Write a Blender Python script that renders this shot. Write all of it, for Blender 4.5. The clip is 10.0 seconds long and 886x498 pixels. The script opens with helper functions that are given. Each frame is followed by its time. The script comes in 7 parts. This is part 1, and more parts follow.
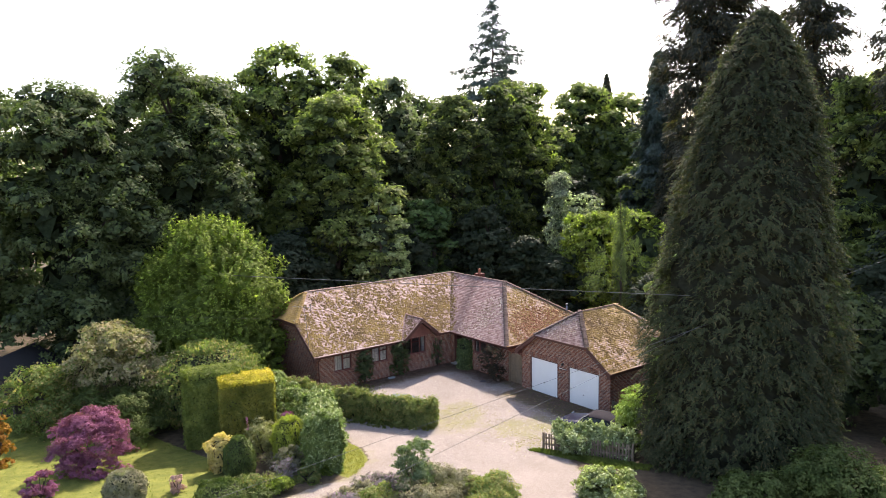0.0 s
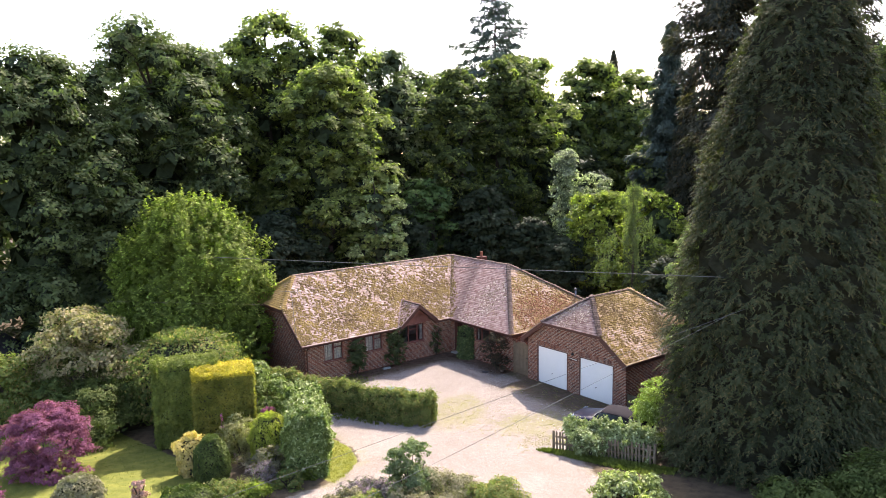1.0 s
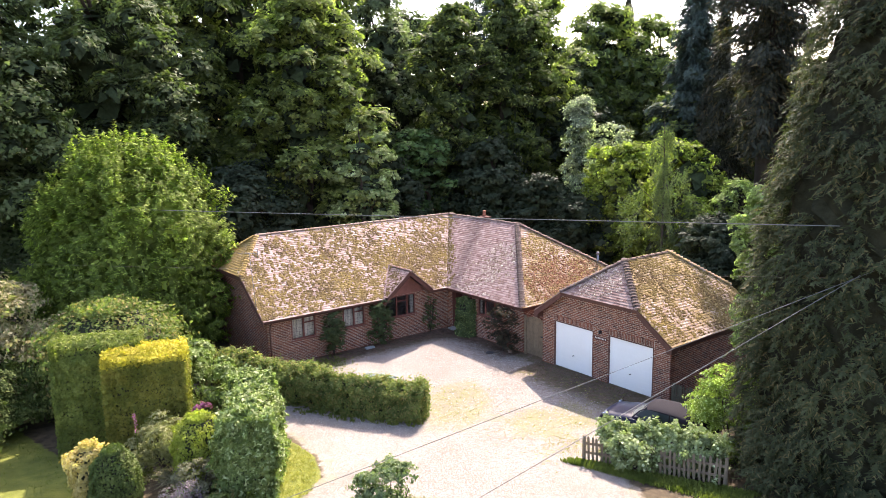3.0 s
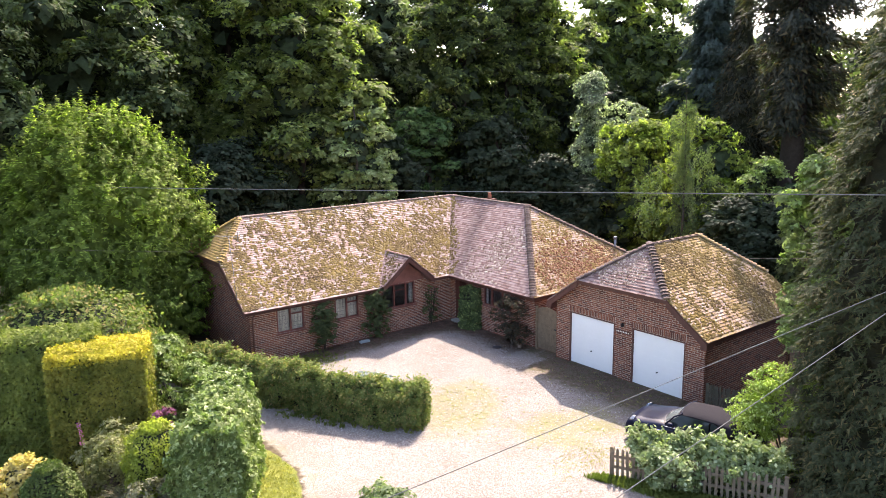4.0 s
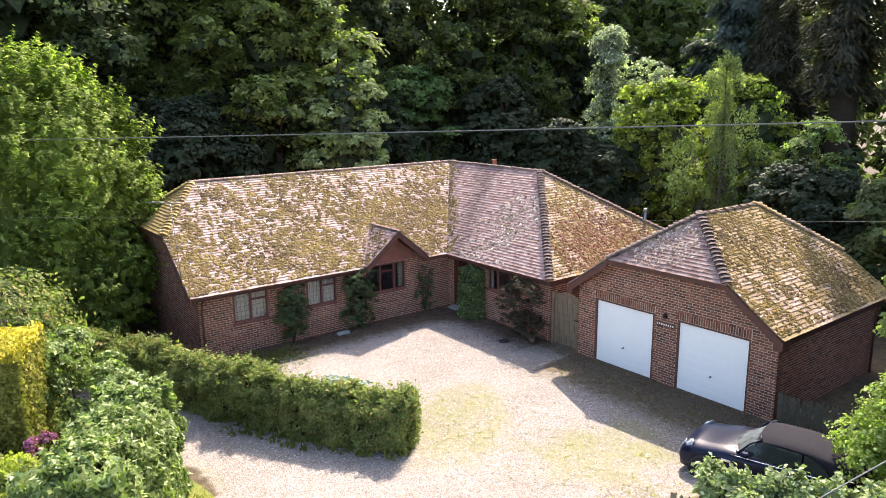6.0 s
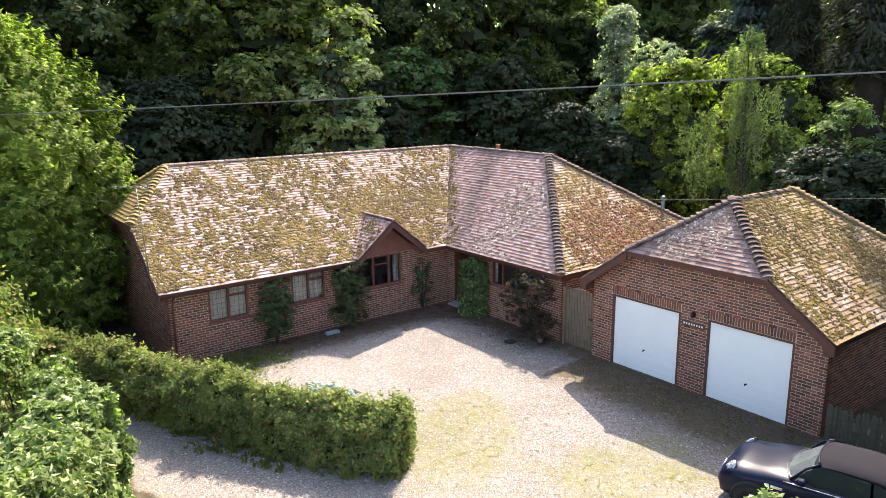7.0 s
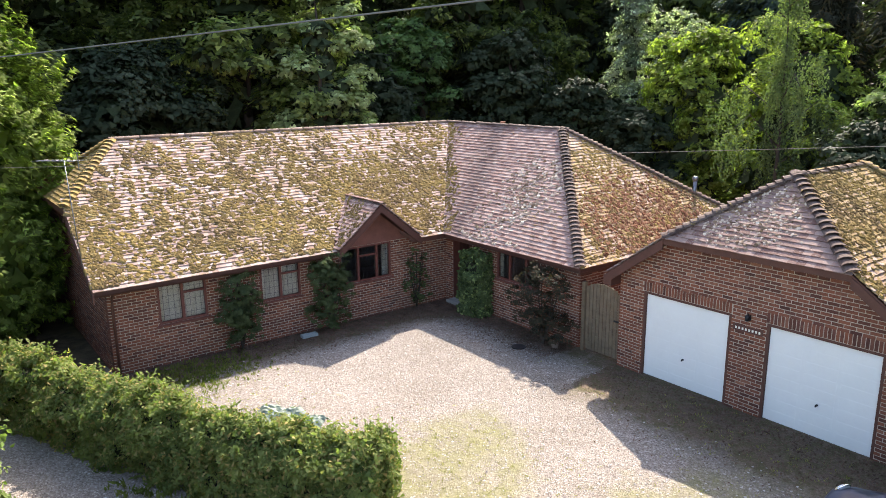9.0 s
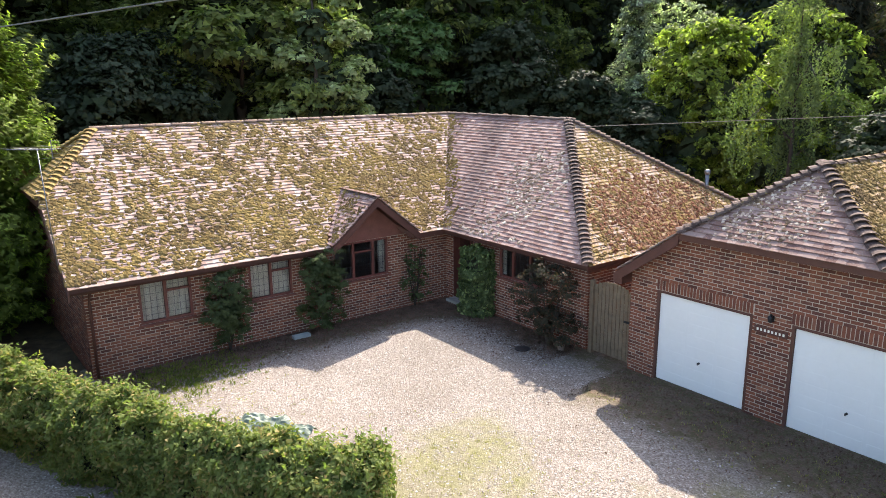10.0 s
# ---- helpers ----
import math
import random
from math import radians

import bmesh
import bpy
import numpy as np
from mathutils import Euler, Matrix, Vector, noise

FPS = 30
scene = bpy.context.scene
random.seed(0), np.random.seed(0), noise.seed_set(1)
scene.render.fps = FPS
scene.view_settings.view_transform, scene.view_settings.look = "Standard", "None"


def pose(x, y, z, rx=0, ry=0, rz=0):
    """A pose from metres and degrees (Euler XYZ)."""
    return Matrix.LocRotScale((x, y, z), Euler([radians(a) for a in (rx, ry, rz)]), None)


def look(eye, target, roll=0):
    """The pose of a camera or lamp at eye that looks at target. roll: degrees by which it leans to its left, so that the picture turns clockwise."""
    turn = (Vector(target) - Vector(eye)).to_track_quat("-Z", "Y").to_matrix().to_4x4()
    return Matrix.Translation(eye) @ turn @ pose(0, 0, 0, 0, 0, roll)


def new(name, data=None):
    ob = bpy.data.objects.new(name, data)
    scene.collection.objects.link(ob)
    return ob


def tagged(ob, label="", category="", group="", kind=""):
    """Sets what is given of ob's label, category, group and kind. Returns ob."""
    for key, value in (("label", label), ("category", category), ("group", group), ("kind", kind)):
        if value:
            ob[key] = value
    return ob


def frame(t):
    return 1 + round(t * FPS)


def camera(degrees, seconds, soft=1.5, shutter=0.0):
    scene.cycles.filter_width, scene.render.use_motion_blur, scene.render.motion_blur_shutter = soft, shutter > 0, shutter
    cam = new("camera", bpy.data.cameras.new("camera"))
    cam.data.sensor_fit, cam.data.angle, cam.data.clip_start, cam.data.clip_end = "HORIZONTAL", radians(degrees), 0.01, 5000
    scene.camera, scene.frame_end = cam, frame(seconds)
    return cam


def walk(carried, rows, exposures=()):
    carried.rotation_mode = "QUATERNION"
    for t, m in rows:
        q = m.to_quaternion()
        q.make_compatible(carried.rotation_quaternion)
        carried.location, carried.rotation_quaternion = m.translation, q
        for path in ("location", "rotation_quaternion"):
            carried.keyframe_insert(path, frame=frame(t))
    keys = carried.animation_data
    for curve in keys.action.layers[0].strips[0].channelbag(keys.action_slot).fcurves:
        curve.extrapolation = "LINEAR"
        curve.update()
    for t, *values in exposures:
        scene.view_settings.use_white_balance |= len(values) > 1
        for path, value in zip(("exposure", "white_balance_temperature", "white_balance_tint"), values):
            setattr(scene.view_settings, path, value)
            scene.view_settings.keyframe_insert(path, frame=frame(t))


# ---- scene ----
cam = camera(63.8, 10.0, soft=0.9)
PATH = [
    (0, (1.647, 0.403, 13.529), (0.074, 1.616, 13.291), -1.1),
    (0.5, (0.43, 1.39, 13.161), (-1.142, 2.6, 12.907), -1.0),
    (1, (-1.028, 2.57, 12.678), (-2.598, 3.777, 12.405), -1.1),
    (1.5, (-2.279, 3.672, 12.228), (-3.848, 4.878, 11.935), -1.1),
    (2, (-3.8, 4.868, 11.727), (-5.365, 6.073, 11.412), -1.0),
    (2.5, (-5.342, 6.06, 11.228), (-6.903, 7.265, 10.895), -0.9),
    (4, (-9.425, 9.086, 9.86), (-10.982, 10.284, 9.485), -0.9),
    (4.5, (-10.486, 9.947, 9.497), (-12.041, 11.144, 9.11), -0.8),
    (5, (-11.619, 10.906, 9.1), (-13.173, 12.1, 8.699), -0.8),
    (5.5, (-12.641, 11.721, 8.752), (-14.193, 12.914, 8.34), -0.7),
    (7, (-15.444, 13.937, 7.81), (-16.992, 15.126, 7.373), -0.6),
    (7.5, (-16.26, 14.591, 7.537), (-17.806, 15.779, 7.093), -0.6),
    (8, (-16.973, 15.183, 7.303), (-18.517, 16.371, 6.853), -0.6),
    (8.5, (-17.554, 15.71, 7.085), (-19.1, 16.895, 6.631), -0.6),
    (9, (-18.082, 16.145, 6.922), (-19.629, 17.327, 6.464), -0.6),
    (9.5, (-18.518, 16.479, 6.78), (-20.064, 17.661, 6.317), -0.6),
    (10, (-18.882, 16.778, 6.607), (-20.429, 17.959, 6.146), -0.5),
]
walk(cam, [(t, look(eye, target, roll)) for t, eye, target, roll in PATH], [(0, 1.74, 6900, 21), (2, 2.24, 6900, 22), (4.5, 2.2, 6900, 20), (7, 2.1, 6850, 14.5), (10, 1.94, 6850, 13)])

# ---- light ----
SUN_TO = Vector((-1.35, 2.01, 2.29)).normalized()
world = bpy.data.worlds.new("sky")
scene.world = world
world.use_nodes = True
wn = world.node_tree
sky = wn.nodes.new("ShaderNodeTexSky")
sky.sky_type = "NISHITA"
sky.sun_disc = False
sky.sun_elevation = math.asin(SUN_TO.z)
sky.sun_rotation = math.atan2(SUN_TO.x, SUN_TO.y)
sky.air_density, sky.dust_density, sky.ozone_density = 1.0, 2.0, 1.0
wn.links.new(sky.outputs[0], wn.nodes["Background"].inputs[0])
wn.nodes["Background"].inputs[1].default_value = 0.15
sun = new("sun", bpy.data.lights.new("sun", "SUN"))
sun.data.energy, sun.data.angle, sun.data.color = 3.3, radians(0.55), (1.0, 0.945, 0.85)
sun.matrix_world = look(SUN_TO * 60, (0, 0, 0))


# ---- materials ----
class Mat:
    """A small builder of node materials on world-sized coordinates."""

    def __init__(self, name, rough=0.8, metal=0.0, spec=0.4):
        self.m = bpy.data.materials.new(name)
        self.m.use_nodes = True
        self.t = self.m.node_tree
        self.b = self.t.nodes["Principled BSDF"]
        self.b.inputs["Roughness"].default_value = rough
        self.b.inputs["Metallic"].default_value = metal
        self.b.inputs["Specular IOR Level"].default_value = spec
        self.co = self.t.nodes.new("ShaderNodeNewGeometry")

    def node(self, kind):
        return self.t.nodes.new(kind)

    def link(self, a, b):
        self.t.links.new(a, b)
        return self

    def noise(self, scale, detail=4.0, rough=0.6, stretch=None):
        n = self.node("ShaderNodeTexNoise")
        n.inputs["Scale"].default_value = scale
        n.inputs["Detail"].default_value = detail
        n.inputs["Roughness"].default_value = rough
        if stretch:
            v = self.node("ShaderNodeVectorMath")
            v.operation = "MULTIPLY"
            v.inputs[1].default_value = stretch
            self.link(self.co.outputs["Position"], v.inputs[0])
            self.link(v.outputs[0], n.inputs["Vector"])
        else:
            self.link(self.co.outputs["Position"], n.inputs["Vector"])
        return n.outputs["Fac"]

    def ramp(self, fac, stops):
        r = self.node("ShaderNodeValToRGB")
        e = r.color_ramp.elements
        while len(e) < len(stops):
            e.new(0.5)
        for k, (p, c) in zip(e, stops):
            k.position = p
            k.color = (*c, 1) if len(c) == 3 else c
        self.link(fac, r.inputs[0])
        return r.outputs[0]

    def mix(self, fac, a, b, how="MIX"):
        x = self.node("ShaderNodeMix")
        x.data_type, x.blend_type = "RGBA", how
        for socket, v in ((x.inputs[0], fac), (x.inputs[6], a), (x.inputs[7], b)):
            if isinstance(v, (int, float)):
                socket.default_value = v
            elif isinstance(v, tuple):
                socket.default_value = (*v, 1)
            else:
                self.link(v, socket)
        return x.outputs[2]

    def island(self):
        return self.co.outputs["Random Per Island"]

    def piece(self):
        return self.node("ShaderNodeObjectInfo").outputs["Random"]

    def colour(self, c):
        if isinstance(c, tuple):
            self.b.inputs["Base Color"].default_value = (*c, 1)
        else:
            self.link(c, self.b.inputs["Base Color"])
        return self

    def bump(self, fac, strength=0.4, dist=0.02):
        n = self.node("ShaderNodeBump")
        n.inputs["Strength"].default_value, n.inputs["Distance"].default_value = strength, dist
        self.link(fac, n.inputs["Height"])
        self.link(n.outputs[0], self.b.inputs["Normal"])
        return self


def plain(name, c, rough=0.7, metal=0.0, vary=0.12, scale=6.0, bump=0.0):
    m = Mat(name, rough, metal)
    lo, hi = tuple(v * (1 - vary) for v in c), tuple(min(1, v * (1 + vary)) for v in c)
    f = m.noise(scale)
    g = m.noise(scale * 9)
    col = m.mix(0.35, m.ramp(f, ((0.3, lo), (0.7, hi))), m.ramp(g, ((0.3, lo), (0.7, hi))))
    m.colour(col)
    if bump:
        m.bump(g, bump, 0.01)
    return m.m


def leafy(name, dark, light, tip=None, trans=0.35, scale=0.8, rough=0.68, big=0.25):
    """Leaves: colour drifts over the plant and from leaf to leaf; some light passes through."""
    m = Mat(name, rough, spec=0.12)
    dark, light = (tuple(a * b for a, b in zip(v, (1.05, 0.97, 1.2))) for v in (dark, light))
    drift = m.noise(scale, 3.0)
    wide = m.noise(big, 2.0)
    base = m.mix(m.ramp(drift, ((0.32, (0, 0, 0)), (0.68, (1, 1, 1)))), dark, light)
    if tip:
        base = m.mix(m.ramp(m.island(), ((0.8, (0, 0, 0)), (0.9, (1, 1, 1)))), base, tip)
    base = m.mix(0.5, base, m.ramp(m.island(), ((0.0, (0.55, 0.55, 0.55)), (1.0, (1.25, 1.25, 1.2)))), "MULTIPLY")
    base = m.mix(0.6, base, m.ramp(wide, ((0.3, (0.7, 0.75, 0.7)), (0.7, (1.15, 1.1, 1.0)))), "MULTIPLY")
    m.colour(base)
    tr = m.node("ShaderNodeBsdfTranslucent")
    m.link(m.mix(1.0, base, (1.15, 1.5, 0.65), "MULTIPLY"), tr.inputs[0])
    mx = m.node("ShaderNodeMixShader")
    mx.inputs[0].default_value = trans
    m.link(m.b.outputs[0], mx.inputs[1]).link(tr.outputs[0], mx.inputs[2])
    m.link(mx.outputs[0], m.t.nodes["Material Output"].inputs["Surface"])
    return m.m


def brick_material():
    m = Mat("red_brick", 0.85, spec=0.25)
    r = m.node("ShaderNodeMath")
    r.operation = "ADD"
    m.link(m.island(), r.inputs[0]).link(m.piece(), r.inputs[1])
    f = m.node("ShaderNodeMath")
    f.operation = "FRACT"
    m.link(r.outputs[0], f.inputs[0])
    per = m.ramp(f.outputs[0], ((0.0, (0.105, 0.046, 0.037)), (0.3, (0.205, 0.078, 0.05)), (0.6, (0.265, 0.10, 0.06)), (0.85, (0.15, 0.062, 0.048)), (1.0, (0.34, 0.155, 0.098))))
    blot = m.ramp(m.noise(14, 5), ((0.3, (0.75, 0.72, 0.72)), (0.7, (1.15, 1.1, 1.05))))
    wide = m.ramp(m.noise(0.9, 4), ((0.3, (0.82, 0.82, 0.84)), (0.7, (1.08, 1.05, 1.0))))
    m.colour(m.mix(0.8, m.mix(1.0, per, blot, "MULTIPLY"), wide, "MULTIPLY"))
    return m.bump(m.noise(160, 4), 0.5, 0.004).m


def tile_material(name, moss_at, moss_soft, base, gold=0.8, pale=(0.5, 0.42, 0.37), stain=None):
    """Weathered plain clay tiles; the moss takes over where its own patches lie. stain: a dark lichen streak, as (place, direction, half width)."""
    m = Mat(name, 0.9, spec=0.25)
    r = m.node("ShaderNodeMath")
    r.operation = "ADD"
    m.link(m.island(), r.inputs[0]).link(m.piece(), r.inputs[1])
    f = m.node("ShaderNodeMath")
    f.operation = "FRACT"
    m.link(r.outputs[0], f.inputs[0])
    per = m.ramp(f.outputs[0], tuple((p, c) for p, c in zip((0.0, 0.35, 0.7, 1.0), base)))
    lichen = m.ramp(m.noise(30, 5), ((0.52, (0, 0, 0)), (0.75, (0.7, 0.7, 0.7))))
    clay = m.mix(lichen, per, pale)
    if stain:
        (sx, sy), (dx, dy), half = stain
        g = m.node("ShaderNodeNewGeometry")
        off = m.node("ShaderNodeVectorMath")
        off.operation = "DOT_PRODUCT"
        off.inputs[1].default_value = (-dy, dx, 0)
        m.link(g.outputs["Position"], off.inputs[0])
        wob = m.node("ShaderNodeMath")
        wob.operation = "MULTIPLY_ADD"
        wob.inputs[1].default_value = 0.9
        m.link(m.noise(1.6, 4), wob.inputs[0]).link(off.outputs["Value"], wob.inputs[2])
        mid = -dy * sx + dx * sy + 0.45
        far = m.node("ShaderNodeMath")
        far.operation = "SUBTRACT"
        far.inputs[1].default_value = mid
        m.link(wob.outputs[0], far.inputs[0])
        ab = m.node("ShaderNodeMath")
        ab.operation = "ABSOLUTE"
        m.link(far.outputs[0], ab.inputs[0])
        clay = m.mix(m.ramp(ab.outputs[0], ((0.0, (0.55, 0.55, 0.55)), (half, (0, 0, 0)))), clay, (0.085, 0.058, 0.055))
    fine = m.noise(11, 6, 0.7)
    broad = m.noise(0.55, 3)
    s = m.node("ShaderNodeMath")
    s.operation = "MULTIPLY_ADD"
    s.inputs[1].default_value = 0.55
    m.link(broad, s.inputs[0]).link(fine, s.inputs[2])
    mossy = m.ramp(s.outputs[0], ((moss_at, (0, 0, 0)), (min(0.99, moss_at + moss_soft), (1, 1, 1))))
    green = m.ramp(m.noise(7, 4), ((0.3, (0.21 * gold, 0.13 * gold, 0.045)), (0.55, (0.37 * gold, 0.25 * gold, 0.07)), (0.75, (0.47 * gold, 0.335 * gold, 0.09))))
    m.colour(m.mix(mossy, clay, green))
    return m.bump(m.noise(45, 5, 0.7), 0.35, 0.006).m


M_BRICK = brick_material()
M_MORTAR = plain("mortar", (0.48, 0.40, 0.315), 0.95, vary=0.2, scale=3, bump=0.3)
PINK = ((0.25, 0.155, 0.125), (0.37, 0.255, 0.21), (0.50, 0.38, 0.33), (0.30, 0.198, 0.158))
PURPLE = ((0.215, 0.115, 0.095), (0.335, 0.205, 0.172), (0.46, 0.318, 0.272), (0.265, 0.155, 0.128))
BROWN = ((0.065, 0.042, 0.036), (0.10, 0.066, 0.056), (0.14, 0.10, 0.085), (0.08, 0.052, 0.045))
M_TILE = tile_material("mossy_clay_tile", 0.82, 0.2, PINK, 0.78, pale=(0.42, 0.335, 0.28))
M_BONNET = tile_material("dark_bonnet_tile", 0.93, 0.1, BROWN, pale=(0.22, 0.17, 0.15))
M_RIDGE = tile_material("mossy_ridge_tile", 0.74, 0.2, tuple(tuple(v * 1.05 for v in c) for c in BROWN), 0.5, pale=(0.18, 0.14, 0.115))
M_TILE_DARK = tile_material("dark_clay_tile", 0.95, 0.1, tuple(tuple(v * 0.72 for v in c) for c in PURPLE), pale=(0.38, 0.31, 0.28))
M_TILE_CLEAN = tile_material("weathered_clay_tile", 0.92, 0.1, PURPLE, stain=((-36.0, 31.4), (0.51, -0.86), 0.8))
M_TILE_MOSS = tile_material("moss_covered_tile", 0.52, 0.16, PINK, 0.85)
M_MOSS = Mat("moss_cushion", 1.0, spec=0.1)
M_MOSS.colour(M_MOSS.mix(0.6, M_MOSS.ramp(M_MOSS.island(), ((0.0, (0.07, 0.044, 0.024)), (0.5, (0.18, 0.117, 0.05)), (0.85, (0.31, 0.21, 0.078)), (1.0, (0.5, 0.38, 0.19)))), M_MOSS.ramp(M_MOSS.noise(0.8), ((0.35, (0.125, 0.083, 0.042)), (0.65, (0.30, 0.208, 0.062))))))
M_MOSS = M_MOSS.bump(M_MOSS.noise(120), 0.6, 0.01).m
M_TILE_END = tile_material("mossy_end_tile", 0.64, 0.18, PINK, 0.78)
M_DEADMOSS = Mat("dead_moss", 1.0, spec=0.1)
M_DEADMOSS.colour(M_DEADMOSS.ramp(M_DEADMOSS.island(), ((0.0, (0.14, 0.09, 0.055)), (0.4, (0.34, 0.24, 0.17)), (0.75, (0.56, 0.43, 0.33)), (1.0, (0.76, 0.65, 0.52)))))
M_DEADMOSS = M_DEADMOSS.bump(M_DEADMOSS.noise(120), 0.6, 0.01).m
M_REDMOSS = Mat("red_brown_moss", 1.0, spec=0.1)
M_REDMOSS.colour(M_REDMOSS.ramp(M_REDMOSS.island(), ((0.0, (0.13, 0.055, 0.03)), (0.6, (0.27, 0.13, 0.075)), (1.0, (0.38, 0.24, 0.14)))))
M_REDMOSS = M_REDMOSS.bump(M_REDMOSS.noise(120), 0.6, 0.01).m
M_STONES = Mat("flint_gravel", 0.85, spec=0.3)
M_STONES.colour(M_STONES.ramp(M_STONES.island(), ((0.0, (0.21, 0.176, 0.152)), (0.4, (0.305, 0.268, 0.237)), (0.8, (0.385, 0.353, 0.322)), (1.0, (0.49, 0.463, 0.435)))))
M_STONES = M_STONES.m
M_BROWN = plain("brown_stained_timber", (0.105, 0.042, 0.03), 0.6, vary=0.25, scale=5, bump=0.2)
M_REDWOOD = plain("red_brown_frame", (0.15, 0.048, 0.036), 0.55, vary=0.2, scale=5, bump=0.15)
M_HUNG = plain("red_brown_board", (0.21, 0.085, 0.065), 0.75, vary=0.25, scale=4, bump=0.3)
M_WHITE = plain("white_painted_steel", (0.84, 0.83, 0.79), 0.45, vary=0.03, scale=1.5)
M_DARKMETAL = plain("dark_metal", (0.03, 0.03, 0.032), 0.45, 0.6)
M_GREYMETAL = plain("galvanised_metal", (0.2, 0.2, 0.21), 0.4, 0.8)
M_GATE = plain("weathered_green_timber", (0.17, 0.125, 0.08), 0.85, vary=0.3, scale=8, bump=0.4)
M_OLDFENCE = plain("dark_mossy_timber", (0.085, 0.075, 0.05), 0.9, vary=0.35, scale=9, bump=0.4)
M_FENCE = plain("weathered_timber", (0.19, 0.145, 0.095), 0.9, vary=0.3, scale=9, bump=0.4)
M_BARK = plain("bark", (0.05, 0.037, 0.028), 0.95, vary=0.35, scale=5, bump=0.8)
M_CURTAIN = plain("pale_curtain", (0.78, 0.75, 0.66), 0.9, vary=0.12, scale=2)
M_LEAD = plain("lead_came", (0.10, 0.10, 0.11), 0.5, 0.3)
M_INNER = plain("dim_plaster", (0.25, 0.23, 0.20), 0.9)
M_TERRACOTTA = plain("terracotta", (0.27, 0.11, 0.065), 0.8, vary=0.2, bump=0.2)
M_STONE = plain("grey_stone", (0.32, 0.30, 0.27), 0.9, vary=0.25, scale=8, bump=0.4)
M_WIRE = plain("pale_wire", (0.26, 0.21, 0.17), 0.9)
M_CABLE = plain("cable_sheath", (0.15, 0.15, 0.14), 0.95)
M_CABLE.node_tree.nodes["Principled BSDF"].inputs["Specular IOR Level"].default_value = 0.1
M_GLASS = Mat("window_glass", 0.03, spec=0.6)
M_GLASS.colour((0.9, 0.93, 0.93))
M_GLASS.b.inputs["Transmission Weight"].default_value = 1.0
M_GLASS.b.inputs["IOR"].default_value = 1.45
M_GLASS = M_GLASS.m

# ---- geometry helpers ----
RNG = np.random.default_rng(7)


def arr_mesh(name, verts, faces):
    """A mesh from arrays: faces all have the same number of corners."""
    verts, faces = np.asarray(verts, np.float32), np.asarray(faces, np.int32)
    me = bpy.data.meshes.new(name)
    me.vertices.add(len(verts))
    me.vertices.foreach_set("co", verts.ravel())
    n, k = faces.shape
    me.loops.add(n * k)
    me.loops.foreach_set("vertex_index", faces.ravel())
    me.polygons.add(n)
    me.polygons.foreach_set("loop_start", np.arange(0, n * k, k, dtype=np.int32))
    me.polygons.foreach_set("loop_total", np.full(n, k, np.int32))
    me.update(calc_edges=True)
    me.shade_flat()
    return me


def empty(name, x=0.0, y=0.0, z=0.0, rz=0.0):
    ob = new(name)
    ob.matrix_world = pose(x, y, z, 0, 0, rz)
    return ob


def adopt(ob, parent, label=""):
    """Makes a thing laid out in world coordinates a part of another and keeps its place."""
    ob.parent = parent
    top = parent
    m = Matrix.Identity(4)
    while top is not None:
        m = m @ Matrix.Identity(4)
        if top.parent is None:
            m = top.matrix_basis.inverted()
        top = top.parent
    ob.matrix_parent_inverse = m if parent.parent is None else Matrix.Identity(4)
    if label:
        ob["label"] = label
    return ob


def mesh_part(name, me, material, parent=None, label=""):
    ob = new(name, me)
    me.materials.append(material)
    if parent is not None:
        adopt(ob, parent, label)
    elif label:
        ob["label"] = label
    return ob


def part(name, bm, material, parent=None, label="", smooth=False):
    me = bpy.data.meshes.new(name)
    if smooth:
        for f in bm.faces:
            f.smooth = True
    bm.to_mesh(me)
    bm.free()
    return mesh_part(name, me, material, parent, label)


def add_box(bm, x0, x1, y0, y1, z0, z1, m=None, bevel=0.0):
    r = bmesh.ops.create_cube(bm, size=1.0)
    vs = r["verts"]
    for v in vs:
        v.co = Vector((x0 + (v.co.x + 0.5) * (x1 - x0), y0 + (v.co.y + 0.5) * (y1 - y0), z0 + (v.co.z + 0.5) * (z1 - z0)))
    if bevel:
        es = list({e for v in vs for e in v.link_edges})
        b = bmesh.ops.bevel(bm, geom=es, offset=bevel, segments=1, affect="EDGES")
        vs = list({v for f in b["faces"] for v in f.verts} | {v for v in vs if v.is_valid})
    if m is not None:
        bmesh.ops.transform(bm, matrix=m, verts=[v for v in vs if v.is_valid])
    return vs


def box(name, x0, x1, y0, y1, z0, z1, material, parent=None, label="", bevel=0.0, m=None):
    bm = bmesh.new()
    add_box(bm, x0, x1, y0, y1, z0, z1, m, bevel)
    return part(name, bm, material, parent, label)


def add_prism(bm, poly, offset):
    """A solid from a flat outline and the vector by which it is thick."""
    a = [bm.verts.new(p) for p in poly]
    b = [bm.verts.new(Vector(p) + Vector(offset)) for p in poly]
    n = len(poly)
    bm.faces.new(a)
    bm.faces.new(b[::-1])
    for i in range(n):
        bm.faces.new((a[i], b[i], b[(i + 1) % n], a[(i + 1) % n]))
    bmesh.ops.recalc_face_normals(bm, faces=bm.faces)


def prism(name, poly, offset, material, parent=None, label=""):
    bm = bmesh.new()
    add_prism(bm, poly, offset)
    return part(name, bm, material, parent, label)


